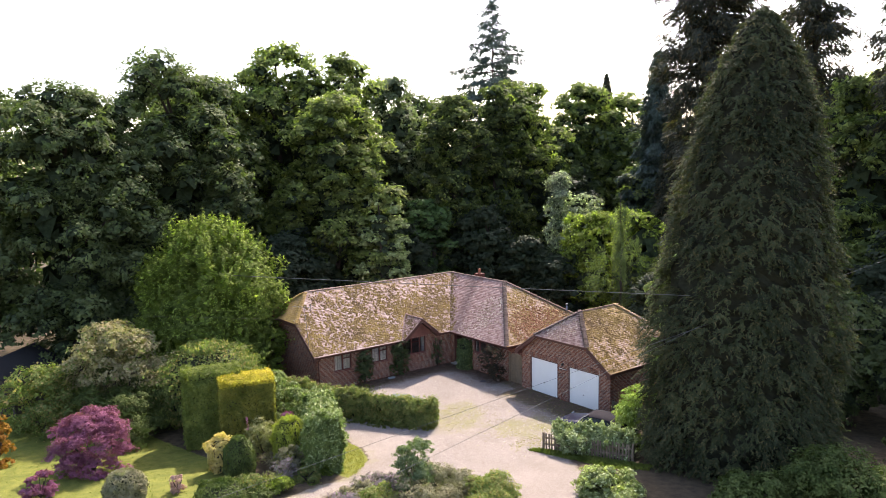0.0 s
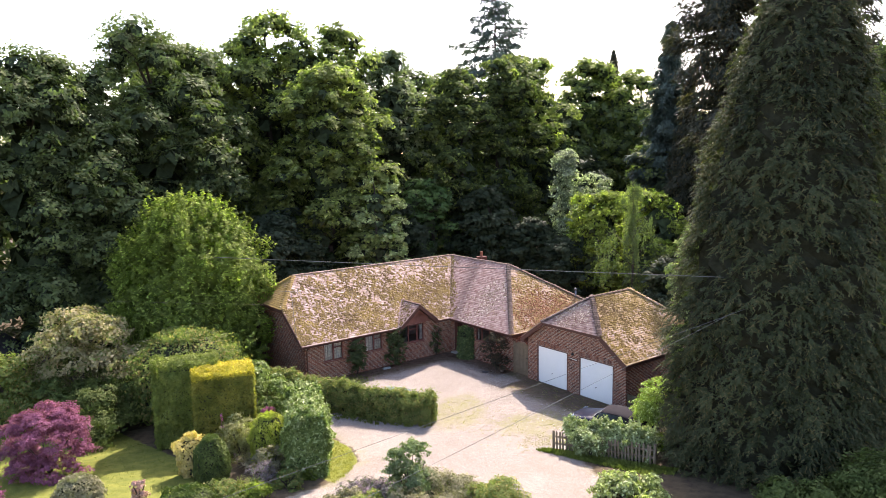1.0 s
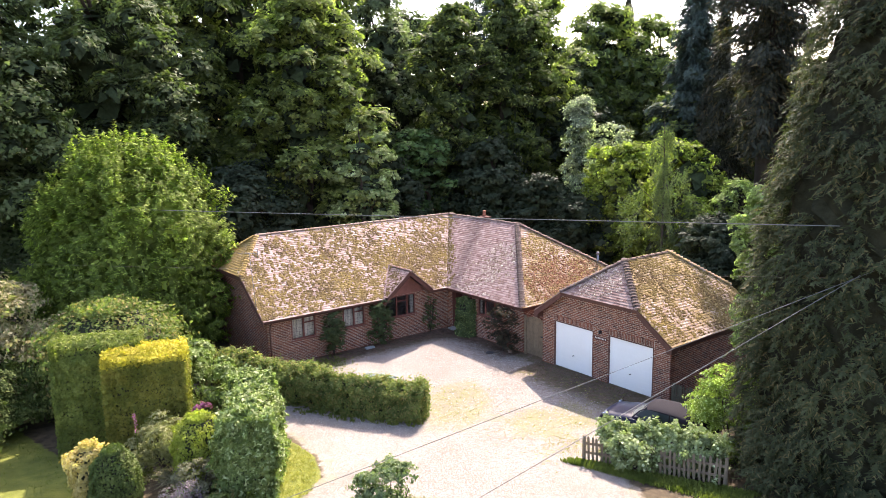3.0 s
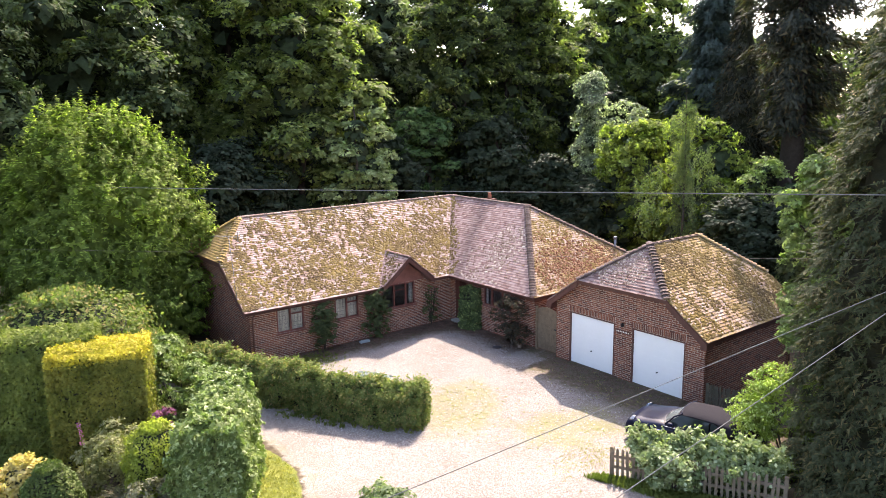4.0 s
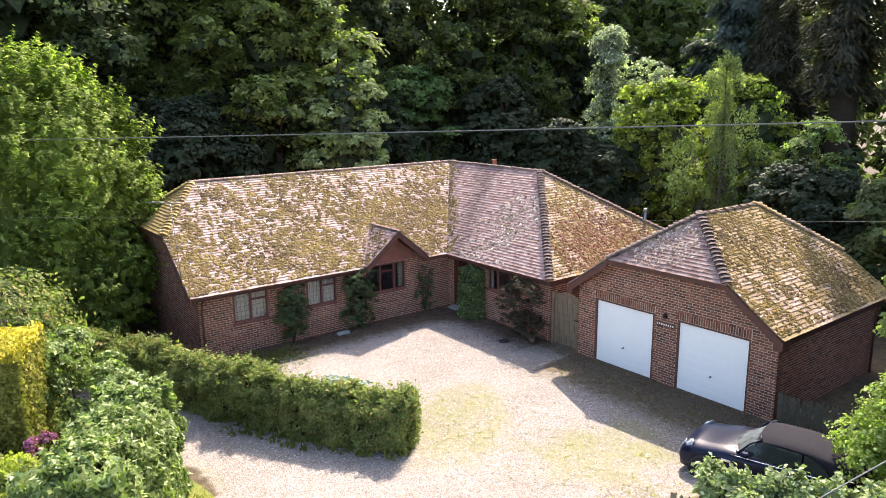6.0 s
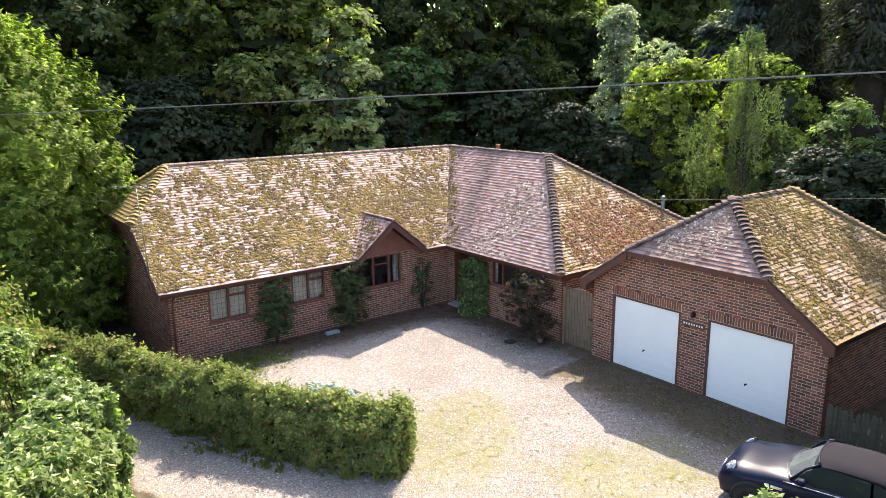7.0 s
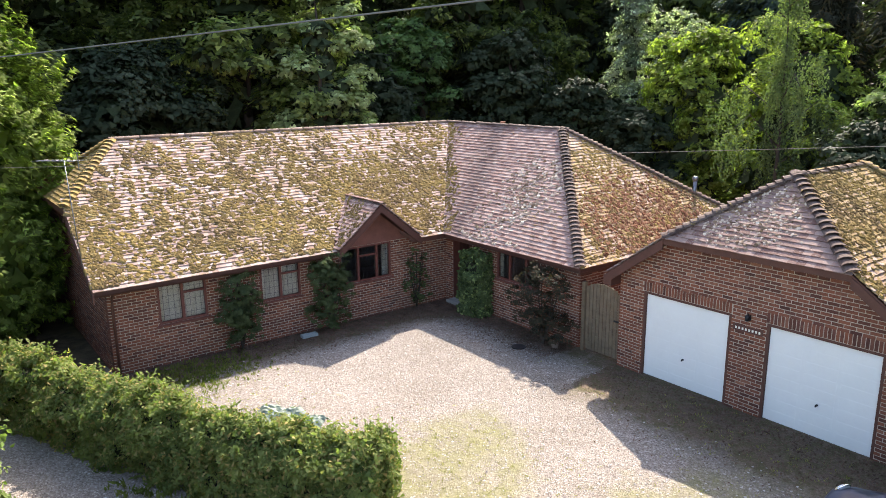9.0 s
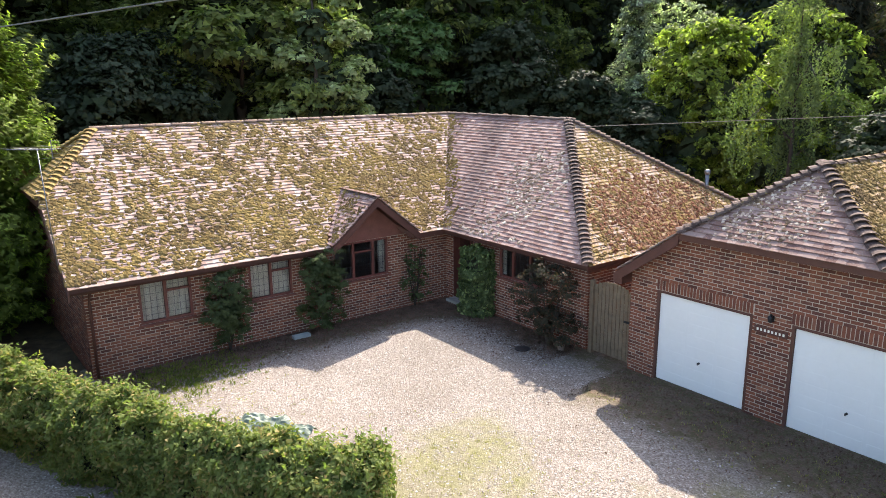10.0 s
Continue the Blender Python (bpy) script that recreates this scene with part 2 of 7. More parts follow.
def add_tube(bm, pts, radii, sides=8, cap=True):
    rings = []
    pts = [Vector(p) for p in pts]
    for i, p in enumerate(pts):
        d = (pts[min(i + 1, len(pts) - 1)] - pts[max(i - 1, 0)]).normalized()
        s = d.cross(Vector((0, 0, 1))) if abs(d.z) < 0.95 else d.cross(Vector((0, 1, 0)))
        s.normalize()
        t = s.cross(d)
        rings.append([bm.verts.new(p + (s * math.cos(k * math.tau / sides) + t * math.sin(k * math.tau / sides)) * radii[i]) for k in range(sides)])
    for a, b in zip(rings, rings[1:]):
        for k in range(sides):
            bm.faces.new((a[k], a[(k + 1) % sides], b[(k + 1) % sides], b[k]))
    if cap:
        bm.faces.new(rings[0][::-1])
        bm.faces.new(rings[-1])
    bmesh.ops.recalc_face_normals(bm, faces=bm.faces)


def tube(name, pts, radii, material, parent=None, label="", sides=8):
    bm = bmesh.new()
    add_tube(bm, pts, radii if isinstance(radii, (list, tuple)) else [radii] * len(pts), sides)
    return part(name, bm, material, parent, label, smooth=True)


def unit(v):
    return v / np.maximum(np.linalg.norm(v, axis=-1, keepdims=True), 1e-6)


def spray_mesh(name, c, n, size, long=1.3, axis=None):
    """One mesh of small three-cornered leaf sprays, for crowns further off."""
    k = len(c)
    size = np.broadcast_to(np.asarray(size, float).reshape(-1, 1), (k, 1)) * RNG.uniform(0.65, 1.35, (k, 1))
    n = unit(n)
    a = RNG.normal(size=(k, 3)) if axis is None else axis
    a = unit(a - n * np.sum(a * n, 1, keepdims=True))
    b = np.cross(n, a)
    v = np.stack([c - a * size * long * 0.8 + b * size, c - a * size * long * 0.8 - b * size, c + a * size * long], 1).reshape(-1, 3)
    return arr_mesh(name, v, np.arange(k * 3).reshape(-1, 3))


def leaf_mesh(name, c, n, size, long=1.6, axis=None, fold=0.18):
    """One mesh of leaves: four corners each, folded along the midrib. c: places, n: facings, size: half widths."""
    k = len(c)
    size = np.broadcast_to(np.asarray(size, float).reshape(-1, 1), (k, 1)) * RNG.uniform(0.7, 1.3, (k, 1))
    n = unit(n)
    a = RNG.normal(size=(k, 3)) if axis is None else axis + 0.35 * RNG.normal(size=(k, 3))
    a = unit(a - n * np.sum(a * n, 1, keepdims=True))
    b = np.cross(n, a)
    base, tip = c - a * size * long, c + a * size * long
    l = c + b * size + n * size * fold * 2
    r = c - b * size + n * size * fold * 2
    v = np.stack([base, l, tip, r], 1).reshape(-1, 3)
    i = np.arange(k)[:, None] * 4
    f = np.concatenate([i + [0, 2, 1], i + [0, 3, 2]], 0)
    return arr_mesh(name, v, f)


def ground_z(x, y):
    s = (x + 28) * 0.8 - (y - 22) * 0.6 - 2.0
    return 0.115 * 0.5 * (s + np.sqrt(s * s + 4.0)) * (1 / (1 + np.exp((s - 60) * 0.1))) - 0.03

# ---- ground ----
DRIVE = [(-36.6, 19.6), (-36.6, 31.4), (-30, 31.4), (-21.0, 31.0), (-21.0, 24.2), (-19.0, 23.0), (-16.2, 21.6), (-6, 14.5), (60, -39), (57, -43), (-12, 12.5), (-17.4, 17.6), (-20.2, 17.2), (-22.4, 15.9), (-21.9, 13.4), (-21.3, 11), (-20.5, 7.5), (-21.8, 7.5), (-22.5, 11.2), (-22.9, 12.6), (-23.2, 14.5), (-24.5, 16.2), (-25.8, 16.8), (-28.8, 17.1), (-34, 15.6), (-40, 13.4), (-41, 14.6), (-34, 17.8)]


def inside(poly, x, y):
    """How far points lie inside an outline (negative: outside)."""
    p = np.asarray(poly, float)
    q = np.roll(p, -1, 0)
    d = np.full(x.shape, 1e9)
    odd = np.zeros(x.shape, bool)
    for (ax, ay), (bx, by) in zip(p, q):
        ex, ey = bx - ax, by - ay
        t = np.clip(((x - ax) * ex + (y - ay) * ey) / (ex * ex + ey * ey), 0, 1)
        d = np.minimum(d, np.hypot(x - ax - t * ex, y - ay - t * ey))
        hit = ((ay > y) != (by > y)) & (x < (bx - ax) * (y - ay) / (by - ay + 1e-12) + ax)
        odd ^= hit
    return np.where(odd, d, -d)


def ground_material():
    m = Mat("garden_ground", 0.95, spec=0.15)
    at = m.node("ShaderNodeAttribute")
    at.attribute_name = "gravel"
    gv = m.node("ShaderNodeAttribute")
    gv.attribute_name = "lawn"
    stones = m.node("ShaderNodeTexVoronoi")
    stones.inputs["Scale"].default_value = 42
    m.link(m.co.outputs["Position"], stones.inputs["Vector"])
    grey = m.node("ShaderNodeSeparateColor")
    m.link(stones.outputs["Color"], grey.inputs[0])
    pebble = m.ramp(grey.outputs[0], ((0.0, (0.14, 0.116, 0.10)), (0.35, (0.214, 0.187, 0.164)), (0.8, (0.28, 0.25, 0.223)), (1.0, (0.38, 0.355, 0.327))))
    wide = m.ramp(m.noise(0.45, 5), ((0.3, (0.84, 0.81, 0.77)), (0.7, (1.1, 1.08, 1.06))))
    gravel = m.mix(1.0, pebble, wide, "MULTIPLY")
    weedf = m.node("ShaderNodeAttribute")
    weedf.attribute_name = "weed"
    wn1 = m.noise(1.1, 6, 0.72)
    wsum = m.node("ShaderNodeMath")
    wsum.operation = "MULTIPLY"
    m.link(wn1, wsum.inputs[0]).link(weedf.outputs["Fac"], wsum.inputs[1])
    weed = m.ramp(wsum.outputs[0], ((0.34, (0, 0, 0)), (0.46, (0.35, 0.35, 0.35)), (0.62, (0.8, 0.8, 0.8))))
    gravel = m.mix(weed, gravel, m.ramp(m.noise(9, 4), ((0.3, (0.135, 0.13, 0.05)), (0.7, (0.24, 0.225, 0.11)))))
    lawn = m.ramp(m.noise(2.2, 6), ((0.3, (0.095, 0.115, 0.022)), (0.7, (0.18, 0.185, 0.04))))
    lawn = m.mix(0.5, lawn, m.ramp(m.noise(60, 3), ((0.3, (0.5, 0.5, 0.5)), (0.7, (1.3, 1.3, 1.2)))), "MULTIPLY")
    soil = m.ramp(m.noise(3, 6), ((0.3, (0.045, 0.033, 0.022)), (0.7, (0.11, 0.085, 0.05))))
    edge = m.node("ShaderNodeMath")
    edge.operation = "MULTIPLY_ADD"
    edge.inputs[1].default_value = 0.5
    m.link(m.noise(2.5, 5), edge.inputs[0]).link(at.outputs["Fac"], edge.inputs[2])
    gmask = m.ramp(edge.outputs[0], ((0.70, (0, 0, 0)), (0.80, (1, 1, 1))))
    edge2 = m.node("ShaderNodeMath")
    edge2.operation = "MULTIPLY_ADD"
    edge2.inputs[1].default_value = 0.4
    m.link(m.noise(3.5, 5), edge2.inputs[0]).link(gv.outputs["Fac"], edge2.inputs[2])
    lmask = m.ramp(edge2.outputs[0], ((0.66, (0, 0, 0)), (0.74, (1, 1, 1))))
    dirt = m.node("ShaderNodeAttribute")
    dirt.attribute_name = "dirt"
    dm = m.node("ShaderNodeMath")
    dm.operation = "MULTIPLY"
    m.link(dirt.outputs["Fac"], dm.inputs[0]).link(m.noise(1.6, 6, 0.7), dm.inputs[1])
    gravel = m.mix(m.ramp(dm.outputs[0], ((0.13, (0, 0, 0)), (0.38, (0.95, 0.95, 0.95)))), gravel, m.ramp(m.noise(3.2, 7, 0.75), ((0.28, (0.06, 0.041, 0.027)), (0.45, (0.145, 0.103, 0.072)), (0.58, (0.088, 0.08, 0.034)), (0.75, (0.20, 0.152, 0.11)))))
    gravel = m.mix(0.5, gravel, m.ramp(grey.outputs[1], ((0.0, (0.55, 0.55, 0.55)), (1.0, (1.3, 1.3, 1.3)))), "MULTIPLY")
    m.colour(m.mix(gmask, m.mix(lmask, soil, lawn), gravel))
    return m.bump(stones.outputs["Distance"], 0.7, 0.016).m


LAWN = [(-60, -8), (-20, -12), (-22, 6), (-25.5, 10.4), (-28.5, 11.0), (-33, 10.2), (-39, 9.0), (-48, 7)]
WEDGE = [(-22.9, 14.2), (-23.3, 15.0), (-23.9, 15.65), (-24.7, 16.25), (-25.6, 16.6), (-26.4, 16.85), (-27.4, 16.9), (-28.6, 16.8), (-29.0, 15.6), (-26.0, 14.0)]


def court_dirt(X, Y):
    """Leaf mould and moss lie thick before the garage and along the foot of the walls."""
    return 1.25 * np.exp(-((Y - 29.2) / 1.7) ** 2) * (X > -28.6) * (X < -20) + 1.5 * np.exp(-((X + 35.85) / 1.25) ** 2) * (Y > 19.5) + 0.85 * np.exp(-((Y - 29.9) / 1.2) ** 2) * (X <= -28.6)


def build_ground():
    fine = np.concatenate([np.linspace(-3000, -90, 14)[:-1], np.arange(-90, -48, 2.0), np.arange(-48, 4, 0.3), np.arange(4, 60, 2.0), np.linspace(60, 3000, 14)])
    finy = np.concatenate([np.linspace(-3000, -60, 14)[:-1], np.arange(-60, -6, 2.0), np.arange(-6, 40, 0.3), np.arange(40, 90, 2.0), np.linspace(90, 3000, 14)])
    X, Y = np.meshgrid(fine, finy, indexing="ij")
    Z = ground_z(X, Y)
    a, b = X.shape
    idx = np.arange(a * b).reshape(a, b)
    f = np.stack([idx[:-1, :-1], idx[1:, :-1], idx[1:, 1:], idx[:-1, 1:]], -1).reshape(-1, 4)
    me = arr_mesh("ground", np.stack([X, Y, Z], -1).reshape(-1, 3), f)
    ramp = lambda d, w: np.clip(0.5 + d / w * 0.5, 0, 1)
    g = ramp(inside(DRIVE, X, Y), 0.7)
    l = np.maximum(ramp(inside(LAWN, X, Y), 0.5), ramp(inside(WEDGE, X, Y), 0.3))
    # weeds grow along the edges of the drive and in a band across the court
    band = np.exp(-((X + 27.4 + 0.55 * (Y - 23.6)) / 1.6) ** 2) * np.exp(-((Y - 23.4) / 2.2) ** 2)
    side = np.exp(-((X + 23.6) / 1.5) ** 2) * np.exp(-((Y - 25.0) / 1.8) ** 2)
    front = np.exp(-((Y - 28.2) / 1.1) ** 2) * (X > -28.3) * 0.35
    hedge = np.exp(-((Y - 21.6 - 0.62 * (X + 29)) / 0.9) ** 2) * (X < -26.6) * (X > -36)
    foot = np.clip(1 - inside(DRIVE, X, Y) / 0.9, 0, 1) * 0.5
    w = np.clip(0.38 + 1.15 * band + 1.2 * side + front + hedge * 0.9 + foot, 0, 1.1)
    dirt = court_dirt(X, Y)
    for key, val in (("dirt", np.clip(dirt, 0, 1)), ("gravel", g), ("lawn", l), ("weed", w)):
        me.attributes.new(key, "FLOAT", "POINT").data.foreach_set("value", val.ravel().astype(np.float32))
    ob = mesh_part("ground", me, ground_material())
    for p in me.polygons:
        p.use_smooth = True
    tagged(ob, "pale gravel court and drive between lawn, weeds and bare soil", "ground", kind="structure")
    return ob


build_ground()

# ---- house ----
AX, AY0 = -35.85, 19.62       # face of the long wing's front wall and of its end wall
BY, BX1 = 29.85, -30.12       # face of the short wing's front wall and its far corner
EAVE = 2.29
RX, RY, RZ = -39.83, 33.09, 5.43
GX, GY, GXL, GXR, GYB = -25.35, 29.68, -28.70, -22.0, 35.55


def za(x, y):
    return EAVE + (-35.45 - x) * 0.717


def zb(x, y):
    return EAVE + (y - 29.45) * 0.8626


def ze(x, y):
    return EAVE + (-29.8 - x) * 0.7566


def zh(x, y):
    return 3.96 + (y - 19.27) * 0.821


def zab(x, y):
    return EAVE + (x + 44.21) * 0.717


def zbb(x, y):
    return EAVE + (38.0 - y) * 0.6395


def zg(x, y):
    return 4.94 - abs(x - GX) * 0.717


def zgf(x, y):
    return 3.506 + (y - 29.35) * 0.834


def zgb(x, y):
    return 3.506 + (35.9 - y) * 0.815


def zd(x, y):
    return 3.52 - abs(y - 27.02) * 0.81


SLOPES = {
    "front": ([(-35.45, 19.27), (-35.45, 29.45), (RX, RY), (RX, 21.06), (-37.78, 19.27)], za),
    "wing": ([(-35.45, 29.45), (-29.8, 29.45), (-33.95, RY), (RX, RY)], zb),
    "end": ([(-29.8, 29.45), (-29.8, 38.0), (-33.95, RY)], ze),
    "half_hip": ([(-41.88, 19.27), (-37.78, 19.27), (RX, 21.06)], zh),
    "back": ([(-44.21, 19.27), (-41.88, 19.27), (RX, 21.06), (RX, RY), (-44.21, 38.0)], zab),
    "wing_back": ([(-44.21, 38.0), (RX, RY), (-33.95, RY), (-29.8, 38.0)], zbb),
}
GSLOPES = {
    "right": ([(-21.79, 29.35), (-21.79, 35.9), (-23.35, 35.9), (GX, 34.14), (GX, 31.07), (-23.35, 29.35)], zg),
    "left": ([(-28.91, 35.9), (-28.91, 29.35), (-27.35, 29.35), (GX, 31.07), (GX, 34.14), (-27.35, 35.9)], zg),
    "hip": ([(-27.35, 29.35), (-23.35, 29.35), (GX, 31.07)], zgf),
    "hip_back": ([(-23.35, 35.9), (-27.35, 35.9), (GX, 34.14)], zgb),
}
house = tagged(empty("house", RX, 27, 0), "single-storey red brick house with a mossy clay-tiled roof", "house")
garage = tagged(empty("garage", GX, 32, 0), "detached red brick double garage with a mossy half-hipped tiled roof", "garage")


bpy.context.view_layer.update()


def roof_deck(name, poly, zf, parent, material):
    lift = 0.0
    return prism(name, [(x, y, zf(x, y) - 0.03) for x, y in poly], (0, 0, -0.12), material, parent)


def wall(name, axis, face, u0, u1, z0, z1, holes, material, parent, inward, thick=0.24, label="", top=()):
    """An upright wall. axis 'x': it runs along x with its face at y = face; inward: the sign of the way into the building."""
    bm = bmesh.new()
    us = sorted({u0, u1, *[h[0] for h in holes], *[h[1] for h in holes]})
    for a, b in zip(us, us[1:]):
        cuts = sorted((h[2], h[3]) for h in holes if h[0] < (a + b) / 2 < h[1])
        lo = z0
        spans = []
        for c0, c1 in cuts:
            if c0 > lo + 1e-4:
                spans.append((lo, c0))
            lo = c1
        spans.append((lo, z1))
        for s0, s1 in spans:
            if s1 - s0 < 1e-3:
                continue
            d0, d1 = sorted((face, face + inward * thick))
            if axis == "x":
                add_box(bm, a, b, d0, d1, s0, s1)
            else:
                add_box(bm, d0, d1, a, b, s0, s1)
    bmesh.ops.remove_doubles(bm, verts=bm.verts, dist=1e-4)
    if top:
        poly = [(u, face, z) if axis == "x" else (face, u, z) for u, z in top]
        add_prism(bm, poly, (0, inward * thick, 0) if axis == "x" else (inward * thick, 0, 0))
    bmesh.ops.remove_doubles(bm, verts=bm.verts, dist=1e-4)
    return part(name, bm, material, parent, label)


# window and door openings: u0, u1, z0, z1
W_FRONT = [(20.78, 22.02, 1.05, 2.1), (23.48, 24.68, 1.1, 2.12), (25.93, 27.72, 1.12, 2.22)]
W_WING = [(-33.4, -31.6, 1.2, 2.06)]
DOOR = (-35.5, -34.55, 0.03, 2.05)
G_DOORS = [(-27.99, -25.76, -0.05, 2.08), (-24.98, -22.75, -0.05, 2.08)]
MORTAR_IN = 0.005
# mortar cores stand a little behind the brick faces
wall_front = wall("wall", "y", AX - MORTAR_IN, AY0 + 0.01, BY + 0.3, -0.1, 2.36, W_FRONT, M_MORTAR, house, -1, label="red brick front wall")
wall_wing = wall("wall", "x", BY + MORTAR_IN, AX - 0.2, BX1 - 0.01, -0.1, 2.36, W_WING + [DOOR], M_MORTAR, house, 1, label="red brick front wall of the short wing")
wall_end = wall("wall", "x", AY0 + MORTAR_IN, -43.85, AX - 0.26, -0.1, 2.3, [], M_MORTAR, house, 1, label="shaded brick end wall", top=[(-43.85, 2.3), (AX - 0.03, 2.3), (-37.8, 3.86), (-41.85, 3.86)])
wall_east = wall("wall", "y", BX1 - MORTAR_IN, BY + 0.26, 37.6, -0.1, 2.3, [], M_MORTAR, house, -1, label="red brick end wall of the short wing")
wall("wall", "y", -43.85, AY0 + 0.26, 37.6, -0.1, 2.3, [], M_MORTAR, house, 1)
wall("wall", "x", 37.6, -43.85, BX1 - 0.26, -0.1, 2.3, [], M_MORTAR, house, -1)
gwall_front = wall("wall", "x", GY + MORTAR_IN, GXL + 0.01, GXR - 0.01, -0.1, 2.42, G_DOORS, M_MORTAR, garage, 1, label="red brick front wall", top=[(GXL + 0.15, 2.42), (GXR - 0.15, 2.42), (-23.4, 3.42), (-27.3, 3.42)])
gwall_right = wall("wall", "y", GXR - MORTAR_IN, GY + 0.26, GYB, -0.1, 2.45, [], M_MORTAR, garage, -1, label="shaded brick side wall")
gwall_left = wall("wall", "y", GXL + MORTAR_IN, GY + 0.26, GYB, -0.1, 2.45, [], M_MORTAR, garage, 1, label="red brick side wall")
wall("wall", "x", GYB, GXL + 0.3, GXR - 0.3, -0.1, 2.45, [], M_MORTAR, garage, -1, top=[(GXL + 0.3, 2.45), (GXR - 0.3, 2.45), (-23.4, 3.42), (-27.3, 3.42)])
ROOFS = {}
for key, (poly, zf) in SLOPES.items():
    if key == "front":
        poly = poly[:1] + [(-35.45, 25.68), (-37.05, 27.02), (-35.45, 28.36)] + poly[1:]
    ROOFS[key] = roof_deck("roof", poly, zf, house, M_TILE if key in ("back", "wing_back") else M_BROWN)
for key, (poly, zf) in GSLOPES.items():
    ROOFS["g_" + key] = roof_deck("roof", poly, zf, garage, M_TILE if key == "hip_back" else M_BROWN)
# gable over the large window
for sgn in (-1, 1):
    ROOFS["dormer", sgn] = prism("roof", [(-35.22, 27.02, 3.49), (-35.22, 27.02 + sgn * 1.40, 3.49 - 1.40 * 0.81), (-35.5, 27.02 + sgn * 1.40, 3.49 - 1.40 * 0.81), (-37.2, 27.02, 3.49)], (0, 0, -0.08), M_BROWN, house)
prism("gable_panel", [(AX + 0.03, 25.66, 2.24), (AX + 0.03, 28.38, 2.24), (AX + 0.03, 27.02, 3.36)], (-0.1, 0, 0), M_HUNG, house, "flat red-brown gable panel")
for sgn in (-1, 1):
    prism("bargeboard", [(-35.24, 27.02, 3.44), (-35.24, 27.02 + sgn * 1.42, 3.44 - 1.42 * 0.81), (-35.24, 27.02 + sgn * 1.42, 3.27 - 1.42 * 0.81), (-35.24, 27.02, 3.27)], (0.035, 0, 0), M_BROWN, house)
# barge boards, fascias and gutters
for pts in ([(-35.40, 2.27), (-37.80, 3.98), (-37.80, 3.80), (-35.40, 2.08)], [(-44.2, 2.27), (-41.86, 3.93), (-41.86, 3.75), (-44.2, 2.08)]):
    prism("bargeboard", [(x, 19.25, z - 0.06) for x, z in pts], (0, 0.04, 0), M_BROWN, house)
for sgn in (-1, 1):
    e = 3.58
    prism("bargeboard", [(GX + sgn * e, 29.33, 2.30), (GX + sgn * 1.98, 29.33, 3.45), (GX + sgn * 1.98, 29.33, 3.25), (GX + sgn * e, 29.33, 2.10)], (0, 0.04, 0), M_BROWN, garage)
    box("soffit_box", *sorted((GX + sgn * 3.36, GX + sgn * 3.60)), 29.34, 29.72, 2.10, 2.34, M_BROWN, garage)
box("fascia", -27.4, -23.3, 29.38, 29.42, 3.37, 3.46, M_BROWN, garage)
box("fascia", -41.9, -37.75, 19.31, 19.35, 3.72, 3.92, M_BROWN, house)
box("fascia", -35.56, -35.53, 19.3, 25.58, 2.115, 2.24, M_BROWN, house)
box("fascia", -35.56, -35.53, 28.5, 29.5, 2.115, 2.24, M_BROWN, house)
box("fascia", -35.5, -29.85, 29.53, 29.56, 2.115, 2.24, M_BROWN, house)
box("fascia", -29.92, -29.89, 29.55, 37.8, 2.06, 2.24, M_BROWN, house)
box("fascia", -21.9, -21.87, 29.4, 35.85, 2.14, 2.32, M_BROWN, garage)
box("soffit", AX, -35.56, AY0, 25.62, 2.12, 2.14, M_BROWN, house)
box("soffit", AX, -35.56, 28.42, 29.5, 2.12, 2.14, M_BROWN, house)
box("soffit", -35.5, -29.95, 29.56, BY, 2.12, 2.14, M_BROWN, house)


def gutter(p, q, parent):
    bm = bmesh.new()
    p, q = Vector(p), Vector(q)
    d = (q - p).normalized()
    s = Vector((-d.y, d.x, 0))
    rings = []
    for e in (p, q):
        rings.append([bm.verts.new(e + s * (0.055 * math.cos(a)) + Vector((0, 0, 0.055 * math.sin(a)))) for a in [math.pi + k * math.pi / 6 for k in range(7)]])
    for k in range(6):
        bm.faces.new((rings[0][k], rings[0][k + 1], rings[1][k + 1], rings[1][k]))
    bmesh.ops.solidify(bm, geom=bm.faces[:], thickness=0.006)
    return part("gutter", bm, M_BROWN, parent)


gutter((-35.46, 19.3, 2.2), (-35.46, 25.55, 2.2), house)
gutter((-35.4, 29.47, 2.2), (-29.85, 29.47, 2.2), house)
gutter((-29.83, 29.5, 2.2), (-29.83, 37.9, 2.2), house)
gutter((-21.8, 29.4, 2.28), (-21.8, 35.85, 2.28), garage)
tube("downpipe", [(-35.50, 19.72, 2.15), (-35.74, 19.72, 1.98), (-35.78, 19.72, 1.8), (-35.78, 19.72, 0.0)], 0.035, M_BROWN, house)
tube("downpipe", [(-21.85, 35.3, 2.2), (-21.93, 35.3, 1.9), (-21.93, 35.3, 0.0)], 0.035, M_BROWN, garage)


